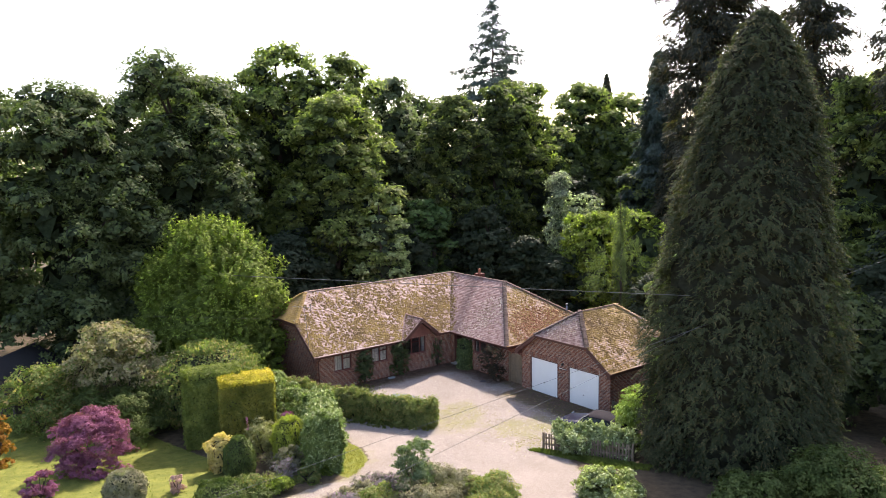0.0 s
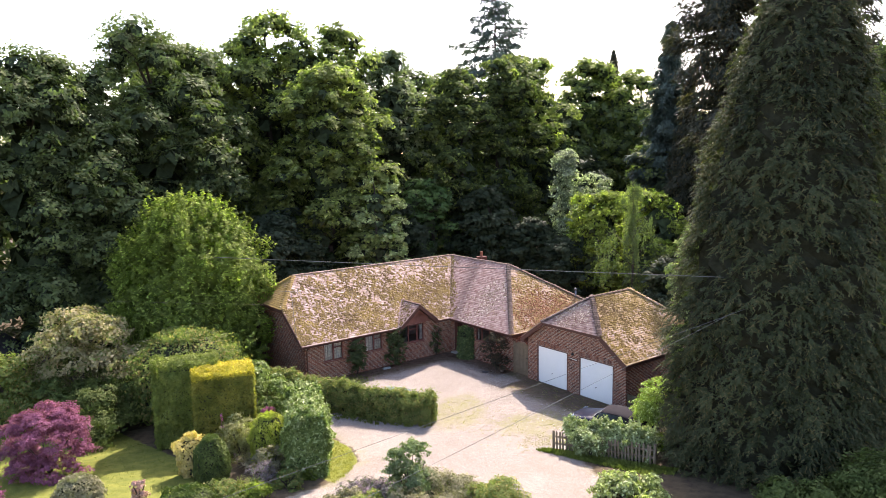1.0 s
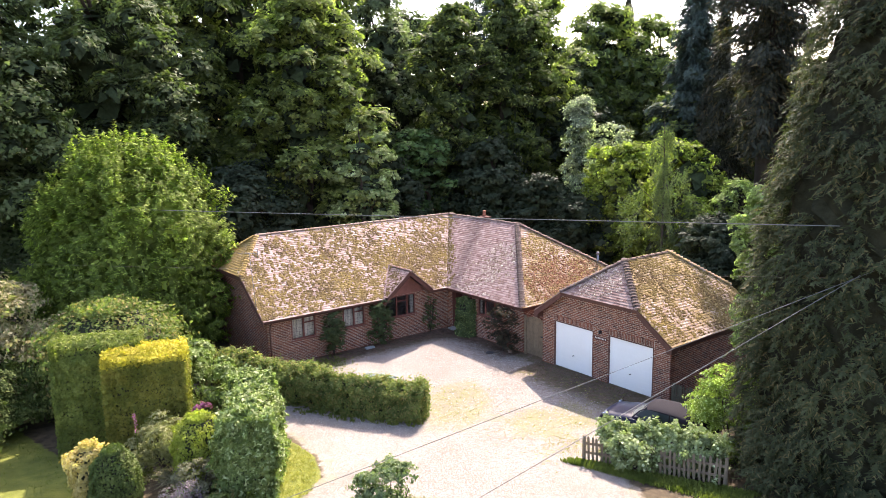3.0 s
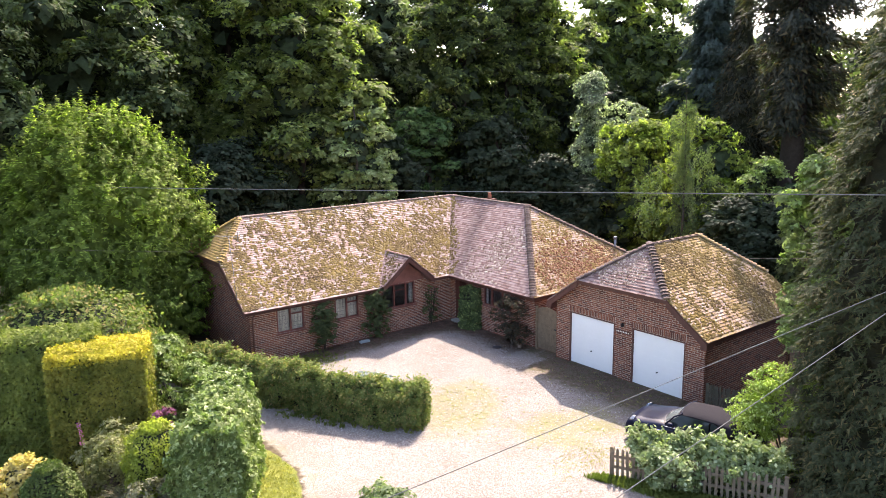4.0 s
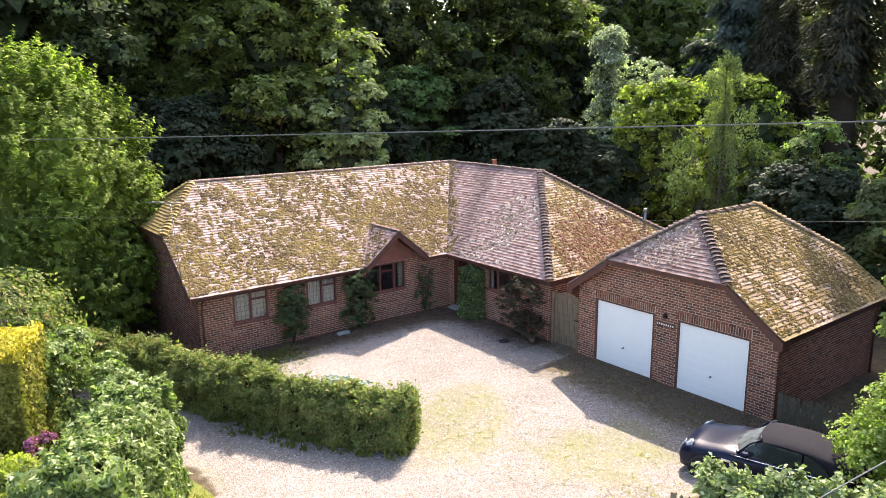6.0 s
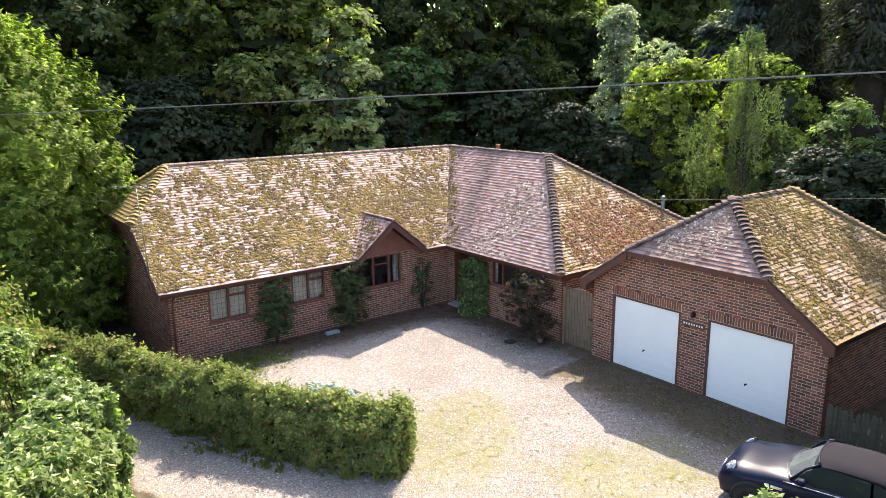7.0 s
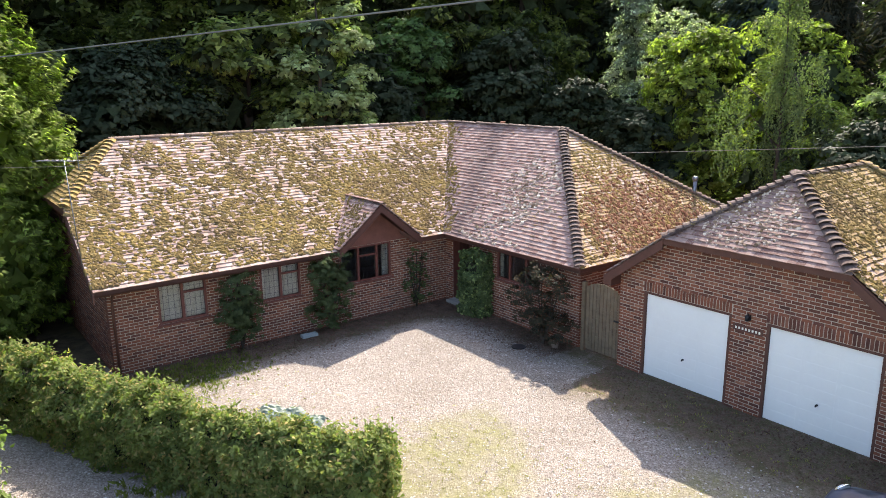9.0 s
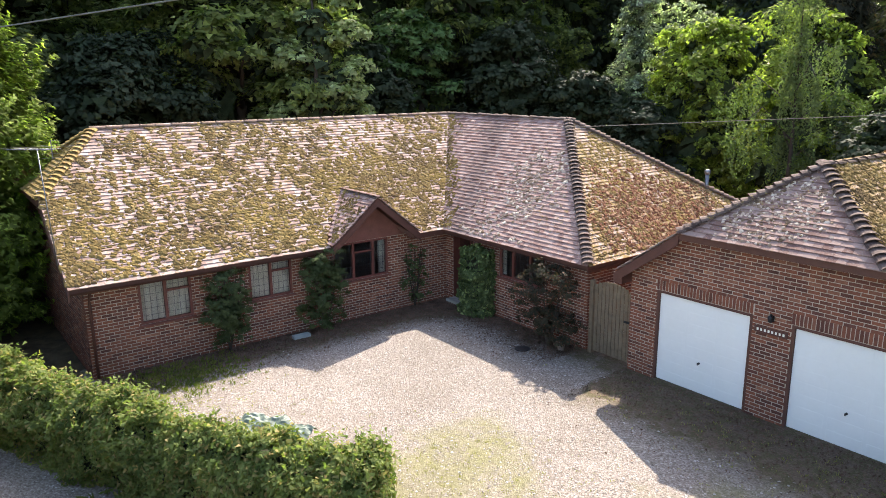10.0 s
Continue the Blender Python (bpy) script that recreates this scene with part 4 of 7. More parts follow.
    ax = out + side * v * 0.9 + [0, 0, -0.25 * droop] + 0.25 * RNG.normal(size=(count, 3))
    nrm = d[k] * 0.7 + [0, 0, 0.8] + 0.5 * RNG.normal(size=(count, 3))
    local(mesh_part("crown", spray_mesh("crown", pos, nrm, size, long, ax), leaf), t)
    return t


def rosette_tree(name, x, y, top, r, leaf, label, shoots=5600, per=22):
    """A great rounded bush: leafy shoots all over a lumpy crown, each ending in a whorl of narrow leaves."""
    g = float(ground_z(np.array(x), np.array(y)))
    t = tagged(empty(name, x, y, g - 0.05), label, "tree")
    H = top - g
    for i in range(7):
        a = i * 0.9 + RNG.normal() * 0.2
        e = Vector((math.cos(a) * r * 0.55, math.sin(a) * r * 0.55, H * RNG.uniform(0.5, 0.8)))
        bm = bmesh.new()
        add_tube(bm, [(0, 0, 0), e * 0.45 + Vector((0, 0, 0.4)), e], [0.12, 0.08, 0.02], 6)
        local(part("limb", bm, M_BARK, smooth=True), t)

    def crown(n, depth):
        h = RNG.random(n) ** 0.9
        a = RNG.uniform(0, math.tau, n)
        w = r * np.interp(h, (0, 0.12, 0.3, 0.5, 0.68, 0.82, 0.92, 0.98, 1), (0.84, 0.95, 1.0, 0.98, 0.88, 0.72, 0.52, 0.3, 0.05))
        lump = np.array([noise.noise((math.cos(p) * 2.4, math.sin(p) * 2.4, q * 4)) + 0.9 * noise.noise((math.cos(p) * 6, math.sin(p) * 6, q * 9 + 7)) for p, q in zip(a, h)])
        f = 1 + 0.2 * lump - depth * np.abs(RNG.normal(size=n))
        slope = np.interp(h, (0, 0.3, 0.6, 0.85, 1), (-0.2, 0.1, 0.45, 1.0, 3.0))
        d = unit(np.stack([np.cos(a), np.sin(a), slope], 1))
        return np.stack([np.cos(a) * w * f, np.sin(a) * w * f, 0.1 + h * (H - 0.6) * (1 + 0.1 * lump)], 1), d

    c, d = crown(9000, 0.05)
    c = c * [0.8, 0.8, 0.93]
    local(mesh_part("inner_foliage", spray_mesh("inner_foliage", c, d + 0.4 * RNG.normal(size=c.shape), 0.24, 1.2), leaf), t)
    c, d = crown(shoots, 0.06)
    way = unit(d + [0, 0, 0.55] + 0.3 * RNG.normal(size=d.shape))
    k = np.repeat(np.arange(shoots), per)
    n = len(k)
    long = (0.25 + 1.1 * RNG.random(shoots) ** 4)[k][:, None]
    f = RNG.random((n, 1)) ** 0.6
    out = unit(np.cross(way[k], RNG.normal(size=(n, 3))))
    ax = unit(out * 0.9 + way[k] * (0.2 + 0.7 * f) + [0, 0, -0.15])
    pos = c[k] + way[k] * long * (f - 0.35) + ax * 0.07
    nrm = way[k] * 0.9 + [0, 0, 0.4] + 0.3 * RNG.normal(size=(n, 3))
    local(mesh_part("crown", spray_mesh("crown", pos, nrm, 0.05, 2.0, ax), leaf), t)
    return t


CYP = (-14.2, 28.3, 4.0)
# woodland behind the house
tree("sycamore", -50.9, 29.6, 19.9, 5.2, 2.5, L_MID, "broad sycamore with layered mid-green leaves", 139, 69440, 0.105, 0.21, flat=0.6, up=0.9)
# Extra crown for the sunlit limb, its light carried by the leaf colour.
tree("sycamore", -47.6, 32.0, 11.4, 2.6, 3.0, L_SYCLIT, "lower limb crown of sycamore leaves, pale green with sunlight in the colour", 30, 15000, 0.085, 0.3, flat=0.55, up=0.9, trunk=0.16)
tree("oak", -58.6, 28.8, 25.0, 6.0, 5, L_MID, "tall broad oak with a dense dark green crown", 121, 51520, 0.115, 0.21)
tree("oak", -57.4, 34.6, 24.2, 4.6, 5, L_MID, "tall oak with a domed crown beside the broad one", 94, 35840, 0.115, 0.23)
tree("ash", -60.5, 23.5, 21.8, 5.6, 4, L_MID, "ash with light feathery foliage over the wood", 94, 33600, 0.115, 0.22)
tree("ash", -58.6, 40.6, 22.3, 5.2, 4, L_ASH, "grey-green ash with an upright feathery crown", 101, 40320, 0.10, 0.22, flat=1.0)
tree("beech", -52.4, 44.0, 20.4, 4.4, 2.0, L_BEECH, "beech standing in front of the wood", 116, 51520, 0.105, 0.22, flat=0.65)
tree("beech", -52.6, 49.6, 21.7, 4.3, 2.0, L_BEECH, "tall beech with a rounded crown, lit along its top", 116, 49280, 0.105, 0.22, flat=0.65)
tree("oak", -55.2, 55.2, 22.8, 5.2, 3, L_MID, "tall oak in the wood behind the house", 94, 40320, 0.115, 0.23)
tree("oak", -58.6, 69.8, 23.6, 6.2, 3, L_MID, "rounded oak at the edge of the wood", 121, 51520, 0.12, 0.22)
tree("oak", -54.8, 73.5, 22.0, 6.0, 2, L_MID, "lower oak beside the rounded one", 87, 29120, 0.12, 0.23)
tree("ash", -50.5, 9.5, 19.5, 6.5, 0.4, L_DARK, "dark dense tree on the shaded side of the garden", 150, 72000, 0.09, 0.2)
tree("ash", -54.0, 17.5, 22.5, 7.0, 0.4, L_DARK, "dark dense tree behind the garden shed", 150, 72000, 0.095, 0.2)
tree("ash", -55.0, 2.0, 25.0, 7.0, 2, L_DARK, "tall dark tree beyond the lawn", 116, 33600, 0.161, 0.24)
tree("ash", -64.0, 22.0, 22.0, 7.0, 3, L_DARK, "dark tree deep in the wood", 94, 16755, 0.185, 0.24)
tree("ash", -66.0, 34.0, 21.0, 7.0, 3, L_DARK, "dark tree deep in the wood", 94, 16755, 0.185, 0.24)
tree("ash", -64.0, 48.0, 22.0, 7.0, 3, L_DARK, "dark tree deep in the wood", 94, 16755, 0.185, 0.24)
tree("ash", -58.0, 62.0, 17.0, 6.0, 3, L_DARK, "dark tree deep in the wood", 94, 16755, 0.185, 0.24)
tree("ash", -42.0, 66.0, 16.0, 7.0, 2, L_DARK, "dark tree deep in the wood", 94, 16755, 0.147, 0.24)
tree("hornbeam", -51.3, 39.2, 10.7, 3.2, 0.5, L_HORN, "rounded fresh green hornbeam under the tall trees", 116, 40320, 0.075, 0.22, flat=0.6, up=0.9)
tree("hazel", -50.0, 35.6, 8.6, 2.6, 0.5, L_SHADE, "dark rounded shrub under the tall trees", 52, 20000, 0.09, 0.28, category="shrub")
tree("hazel", -48.0, 43.5, 9.6, 3.6, 0.5, L_SHADE, "dark undergrowth behind the roof ridge", 94, 30464, 0.10, 0.24, category="shrub")
tree("hazel", -43.8, 44.8, 7.2, 2.7, 0.5, L_SHADE, "dark undergrowth behind the roof ridge", 94, 26880, 0.085, 0.24, category="shrub")
tree("hazel", -39.8, 44.6, 5.9, 2.4, 0.5, L_SHADE, "dark low undergrowth below the bright maple", 52, 20000, 0.08, 0.28, category="shrub")
tree("hazel", -49.0, 24.5, 8.6, 4.2, 0.5, L_SHADE, "dark undergrowth beside the house", 94, 30464, 0.10, 0.24, category="shrub")
tree("holly", -58.0, 35.0, 13.0, 4.5, 0.5, L_SHADE, "dark dense holly deep under the trees", 94, 15079, 0.152, 0.24)
tree("holly", -52.0, 58.0, 12.5, 4.5, 0.5, L_SHADE, "dark dense holly deep under the trees", 94, 20160, 0.13, 0.24)
tree("whitebeam", -44.1, 49.4, 13.4, 2.3, 1.0, L_SILVER, "slender silvery-leaved tree at the wood's edge", 80, 26000, 0.06, 0.3, lambda h: float(np.interp(h, (0, 0.3, 0.6, 0.85, 1), (1.0, 0.95, 0.6, 0.34, 0.1))), trunk=0.12, flat=0.8, inner=0.3, fill=0.2, up=0.4)
tree("whitebeam", -42.2, 51.2, 11.3, 2.1, 2.0, L_SILVER, "smaller silvery tree beside the bright maple", 60, 16000, 0.06, 0.3, trunk=0.1, inner=0.3, fill=0.2, up=0.4)
tree("maple", -38.7, 47.4, 9.7, 3.1, 0.2, L_MAPLEGREEN, "bright green maple lit by the sun", 90, 38000, 0.075, 0.24, lambda h: math.sqrt(max(0.05, 1 - (2 * h - 0.8) ** 2 / 1.5)), up=0.5, inner=0.5, fill=0.6)
tree("maple", -34.3, 48.2, 9.7, 3.5, 0.2, L_MAPLEGREEN, "bright green young maple beside the birch", 80, 30000, 0.075, 0.25, lambda h: math.sqrt(max(0.05, 1 - (2 * h - 0.8) ** 2 / 1.5)), up=0.5, inner=0.5, fill=0.6)
tree("hazel", -28.0, 43.0, 5.6, 3.0, 0.5, L_SHADE, "rough green scrub behind the garage", 87, 26880, 0.07, 0.22, category="shrub")
tree("hazel", -23.2, 41.5, 5.6, 3.0, 0.5, L_DARK, "rough green scrub behind the garage", 87, 26880, 0.07, 0.22, category="shrub")
tree("hazel", -29.2, 47.0, 7.4, 2.4, 0.5, L_SILVERGREEN, "pale-leaved scrub beyond the birch", 46, 14000, 0.07, 0.28, category="shrub")
tree("elder", -19.1, 30.75, 8.6, 1.4, 2.6, L_SILVERGREEN, "light-leaved elder beside the garage", 100, 34000, 0.052, 0.24, trunk=0.1, inner=0.3, fill=0.2, up=0.4)
conifer("spruce", -61.9, 57.2, 32.3, 8.6, 17, L_FIR2, "tall open spruce rising over the wood", 22000, 0.07, lambda h: 1.02 - 0.97 * h, droop=0.5, limbs=80, spread=0.5)
conifer("spruce", -64.6, 81.0, 25.4, 4.0, 11, L_FIR, "narrow dark spruce tip over the trees", 16000, 0.085, tufts=420, spread=0.6, core=0.6)
conifer("fir", -42.4, 62.0, 24.0, 4.2, 8, L_FIR2, "blue-green fir behind the big conifers", 40000, 0.075, lambda h: 1.02 - 0.95 * h, limbs=120, spread=0.7)
conifer("fir", -38.0, 58.5, 19.5, 3.6, 2, L_FIR, "dark fir in the wood", 30000, 0.06, tufts=420, spread=0.7, ragged=0.2, core=0.7)
conifer("redwood", -31.4, 53.4, 36.0, 4.3, 8.5, L_FIR, "very tall dark redwood with ragged branches", 70000, 0.068, lambda h: 0.5 + 0.5 * math.sin(math.pi * (0.15 + 0.8 * (1 - h))), trunk=0.8, limbs=150, spread=0.85)
conifer("redwood", -25.2, 57.6, 33.0, 3.5, 6, L_FIR, "tall dark conifer with a brown ragged crown", 44000, 0.064, lambda h: 0.45 + 0.55 * math.sin(math.pi * (0.15 + 0.8 * (1 - h))), trunk=0.6, limbs=120, spread=0.85)
conifer("pine", -15.4, 50.2, 27.0, 2.9, 13, L_FIR, "dark pine at the far edge of the garden", 26000, 0.06, lambda h: 0.5 + 0.5 * math.sin(math.pi * (0.15 + 0.8 * (1 - h))), trunk=0.35, limbs=60, spread=0.8)
tree("oak", -19.0, 53.5, 19.8, 4.8, 3, L_MID, "tree with yellow-green leaves lit from behind", 80, 38000, 0.105, 0.26)
tree("oak", -21.5, 65.0, 21.0, 6.0, 1, L_SHADE, "dark oak closing the view between the conifers", 80, 26000, 0.14, 0.27)
tree("oak", -12.0, 61.0, 20.0, 6.0, 1, L_SHADE, "dark oak beyond the pine", 80, 26000, 0.14, 0.27)
tree("oak", -28.5, 67.0, 21.0, 6.0, 1, L_SHADE, "dark oak behind the redwoods", 80, 24000, 0.14, 0.27)
tree("oak", -6.0, 46.0, 15.0, 6.0, 1, L_DARK, "dark tree at the garden's edge", 80, 34000, 0.129, 0.27)
tree("oak", -12.5, 46.5, 11.0, 5.0, 0.6, L_SHADE, "dark tree filling the shade behind the cypress", 70, 30000, 0.11, 0.27)
tree("holly", -8.3, 36.6, 5.6, 2.6, 0.5, L_MID, "rounded green holly past the cypress", 59, 20000, 0.07, 0.28)
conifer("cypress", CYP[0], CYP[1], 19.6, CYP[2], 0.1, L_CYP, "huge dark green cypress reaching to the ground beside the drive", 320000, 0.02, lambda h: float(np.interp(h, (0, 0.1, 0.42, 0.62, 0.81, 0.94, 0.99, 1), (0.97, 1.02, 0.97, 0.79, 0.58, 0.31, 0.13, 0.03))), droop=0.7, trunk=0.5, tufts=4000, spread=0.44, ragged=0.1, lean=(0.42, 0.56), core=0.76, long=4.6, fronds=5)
rosette_tree("laurel", -43.0, 16.0, 10.4, 4.35, L_LAURELTREE, "large rounded green bush tree with bright leaf tips beside the house")


def weeping_birch(x, y, top, label):
    """A slender trunk, arching limbs, and curtains of fine twigs that hang from them with their small leaves."""
    t = tagged(empty("birch", x, y, float(ground_z(np.array(x), np.array(y))) - 0.05), label, "tree")
    bm = bmesh.new()
    add_tube(bm, [(0, 0, 0), (0.1, 0.05, top * 0.35), (0.0, 0.12, top * 0.7), (-0.08, 0.1, top * 0.98)], [0.1, 0.07, 0.03, 0.008], 8)
    local(part("trunk", bm, M_BARK, smooth=True), t)
    leaves, ways = [], []
    for i in range(15):
        h = 0.32 + 0.66 * (i + RNG.random()) / 15
        a = i * 2.4 + RNG.normal() * 0.3
        reach = float(np.interp(h, (0.3, 0.5, 0.7, 0.85, 1.0), (2.2, 2.3, 1.5, 0.85, 0.35))) * RNG.choice((0.25, 0.5, 0.9, 1.2))
        d = Vector((math.cos(a), math.sin(a), 0))
        s = Vector((0, 0.08, top * h * 0.92))
        m = s + d * reach * 0.55 + Vector((0, 0, 0.45 * reach))
        e = s + d * reach + Vector((0, 0, 0.15 * reach))
        bm = bmesh.new()
        add_tube(bm, [s, m, e], [0.03, 0.02, 0.006], 5)
        local(part("limb", bm, M_BARK), t)
        for k in range(27):
            f = RNG.uniform(0.1, 1.05) ** 0.5
            p = np.array(s.lerp(m, f * 2) if f < 0.5 else m.lerp(e, f * 2 - 1)) + RNG.normal(size=3) * 0.16
            long = float(np.interp(h, (0.3, 0.6, 1.0), (2.0, 2.2, 0.9))) * RNG.uniform(0.25, 1.15)
            long = min(long, p[2] - 0.6)
            n = int(long * 26)
            q = np.linspace(0, 1, n)[:, None]
            drift = RNG.normal(size=3) * [0.25, 0.25, 0]
            leaves.append(p + q * ([0, 0, -long] + drift) + RNG.normal(size=(n, 3)) * [0.05, 0.05, 0.03])
            ways.append(np.tile(unit(np.array([0, 0, -1.0]) + drift * 0.4), (n, 1)))
    c, w = np.concatenate(leaves), np.concatenate(ways)
    local(mesh_part("hanging_foliage", leaf_mesh("hanging_foliage", c, RNG.normal(size=c.shape) + [0, 0, 0.3], 0.032, 1.5, w), L_BIRCH), t)


weeping_birch(-32.4, 43.5, 11.4, "weeping birch with curtains of hanging light green twigs")


def far_wood(count, label):
    """The wood goes on behind: a thick uneven belt of leaf sprays round the garden's far side."""
    a = RNG.uniform(radians(58), radians(216), count)
    d = RNG.uniform(86, 112, count)
    top = np.array([16.5 + 4.5 * noise.noise((math.cos(p) * 9, math.sin(p) * 9, q * 0.05)) for p, q in zip(a, d)])
    z = top * RNG.random(count) ** 0.8
    c = np.stack([-28 + np.cos(a) * d * 0.62, 20 + np.sin(a) * d * 0.62, z], 1)
    tagged(mesh_part("woodland", spray_mesh("woodland", c, RNG.normal(size=(count, 3)) + [0, 0, 0.6], 0.32, 1.2), L_DARK), label, "woodland", kind="stuff")


tree("holly", -6.6, 31.0, 3.6, 2.4, 0.3, L_DARK, "dark shrub in the shade past the cypress", 43, 16000, 0.08, 0.28)
tree("holly", -14.0, 38.0, 7.0, 3.2, 0.3, L_DARK, "dark shrub in the shade behind the cypress", 43, 18000, 0.08, 0.28)

far_wood(60000, "dense dark woodland behind the garden")
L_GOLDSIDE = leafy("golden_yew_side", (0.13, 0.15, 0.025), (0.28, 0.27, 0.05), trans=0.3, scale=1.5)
L_SOFT = leafy("soft_pale_leaf", (0.19, 0.205, 0.07), (0.37, 0.37, 0.16), trans=0.35, scale=2)
L_GOLDCYP = leafy("golden_conifer", (0.22, 0.27, 0.035), (0.44, 0.48, 0.085), trans=0.4, scale=3)
L_YEWLIT = leafy("green_yew", (0.10, 0.14, 0.026), (0.21, 0.255, 0.055), trans=0.3, scale=1.5)
L_LAUREL = leafy("bright_shrub_leaf", (0.17, 0.24, 0.05), (0.33, 0.41, 0.11), tip=(0.55, 0.58, 0.38), trans=0.6, scale=3)
L_BAY = leafy("pale_shrub_leaf", (0.17, 0.22, 0.075), (0.33, 0.38, 0.15), tip=(0.5, 0.52, 0.34), trans=0.45, scale=3)
L_VIB = leafy("beige_leaf", (0.24, 0.215, 0.10), (0.47, 0.42, 0.22), tip=(0.14, 0.18, 0.06), trans=0.35, scale=1.2)
L_ROSE2 = leafy("open_shrub_leaf", (0.10, 0.15, 0.06), (0.22, 0.28, 0.13), trans=0.4, scale=3)
L_ROSEDARK = leafy("bronze_rose_leaf", (0.04, 0.045, 0.026), (0.09, 0.08, 0.045), tip=(0.16, 0.075, 0.05), trans=0.2, scale=4)
L_HEATHER = leafy("mauve_flower", (0.16, 0.15, 0.13), (0.32, 0.25, 0.27), tip=(0.10, 0.15, 0.06), trans=0.25, scale=4)
L_PINK = leafy("pink_leaf", (0.42, 0.24, 0.2), (0.62, 0.42, 0.34), trans=0.3, scale=4)
L_ORANGE = leafy("orange_leaf", (0.25, 0.12, 0.02), (0.40, 0.22, 0.04), trans=0.4, scale=3)
L_MAGENTA = leafy("magenta_petal", (0.34, 0.09, 0.24), (0.48, 0.18, 0.36), trans=0.4, scale=9)
M_PETAL = plain("cream_petal", (0.80, 0.72, 0.62), 0.7, vary=0.06)
# Inner shade of clipped plants put into the colour; also the potting soil.
L_DARKFILL = plain("shade_fill_and_soil", (0.03, 0.035, 0.015), 0.95, vary=0.4, scale=12, bump=0.6)




def hedge(name, path, width, height, leaf, label, count, size, round_top=0.25, category="hedge", rough=0.1, top_leaf=None, sprigs=0, fine=False):
    """A clipped hedge along a line on the ground: a solid core coloured as the shade inside and a coat of leaves."""
    p = np.asarray(path, float)
    seg = np.diff(p, axis=0)
    ln = np.linalg.norm(seg, axis=1)
    x0, y0 = p.mean(0)
    t = tagged(empty(name, x0, y0, float(ground_z(np.array(x0), np.array(y0)))), label, category)
    g0 = float(ground_z(np.array(x0), np.array(y0)))
    cum = np.concatenate([[0], np.cumsum(ln)])
    L = cum[-1]

    def at(s):
        k = np.clip(np.searchsorted(cum, s, side="right") - 1, 0, len(ln) - 1)
        f = (s - cum[k]) / ln[k]
        d = seg[k] / ln[k][:, None]
        return p[k] + seg[k] * f[:, None], d

    # core: a dark solid in place of the shade inside
    bm = bmesh.new()
    n = max(3, int(L / 0.4))
    ss = np.linspace(0.1, L - 0.1, n)
    q, d = at(ss)
    rows = []
    for (a, b), (dx, dy) in zip(q, d):
        g = float(ground_z(np.array(a), np.array(b))) - g0
        w, h = width / 2 - 0.12 - 0.2 * round_top, height - 0.14 - 0.2 * round_top
        ring = []
        for u, v in ((-1, 0), (-1, 0.75), (-0.7, 1), (0.7, 1), (1, 0.75), (1, 0)):
            j = 0.05 * RNG.normal()
            ring.append(bm.verts.new((a - x0 - dy * w * u + j, b - y0 + dx * w * u + j, g + h * v)))
        rows.append(ring)
    for a, b in zip(rows, rows[1:]):
        for k in range(5):
            bm.faces.new((a[k], a[k + 1], b[k + 1], b[k]))
    bm.faces.new(rows[0][::-1])
    bm.faces.new(rows[-1])
    bmesh.ops.recalc_face_normals(bm, faces=bm.faces)
    local(part("shade_core", bm, L_DARKFILL), t)
    # coat
    per = width + 2 * height
    e_area = width * height
    n_end = int(count * 2 * e_area / (2 * e_area + per * L))
    n_side = count - n_end
    s = RNG.uniform(0, L, n_side)
    c = RNG.uniform(0, per, n_side)
    q, d = at(s)
    nx = np.stack([-d[:, 1], d[:, 0]], 1)
    u = np.where(c < height, -1.0, np.where(c > height + width, 1.0, (c - height) / width * 2 - 1))
    v = np.where(c < height, c / height, np.where(c > height + width, (per - c) / height, 1.0))
    rt = np.clip(np.abs(u), 0, 1) ** 4 * np.clip(v, 0, 1) ** 4
    v = v * (1 - round_top * 0.4 * rt)
    uu = u * (1 - round_top * 0.5 * rt)
    lump = np.array([noise.noise((a * 1.6, b * 1.6, k * 1.8)) for a, b, k in zip(q[:, 0], q[:, 1], v * height)])
    lump = lump + 0.6 * np.array([noise.noise((a * 4.5, b * 4.5, k * 4.5 + 5)) for a, b, k in zip(q[:, 0], q[:, 1], v * height)])
    off = lump * rough + RNG.normal(size=n_side) * 0.035 - RNG.random(n_side) ** 2 * 0.12
    nrm = np.stack([nx[:, 0] * u * (v < 0.99), nx[:, 1] * u * (v < 0.99), (v > 0.95) * 1.0], 1)
    side = (v < 0.985)
    off_side, off_top = np.where(side, off, 0.0), np.where(side, 0.0, off)
    pos = np.stack([q[:, 0] - x0 + nx[:, 0] * (uu * width / 2 + np.sign(u) * off_side), q[:, 1] - y0 + nx[:, 1] * (uu * width / 2 + np.sign(u) * off_side), v * height + off_top], 1)
    pos[:, 2] += ground_z(pos[:, 0] + x0, pos[:, 1] + y0) - g0
    # ends
    for end, sg in ((0.0, -1), (L, 1)):
        m = n_end // 2
        q2, d2 = at(np.full(m, min(max(end, 1e-3), L - 1e-3)))
        u2, v2 = RNG.uniform(-1, 1, m), RNG.random(m)
        o2 = RNG.normal(size=m) * 0.05 - RNG.random(m) ** 2 * 0.12
        cut = np.abs(u2) ** 4
        px = q2[:, 0] - x0 + d2[:, 0] * sg * (o2 - 0.15 * cut) - d2[:, 1] * u2 * width / 2
        py = q2[:, 1] - y0 + d2[:, 1] * sg * (o2 - 0.15 * cut) + d2[:, 0] * u2 * width / 2
        pz = v2 * height + ground_z(px + x0, py + y0) - g0
        pos = np.concatenate([pos, np.stack([px, py, pz], 1)])
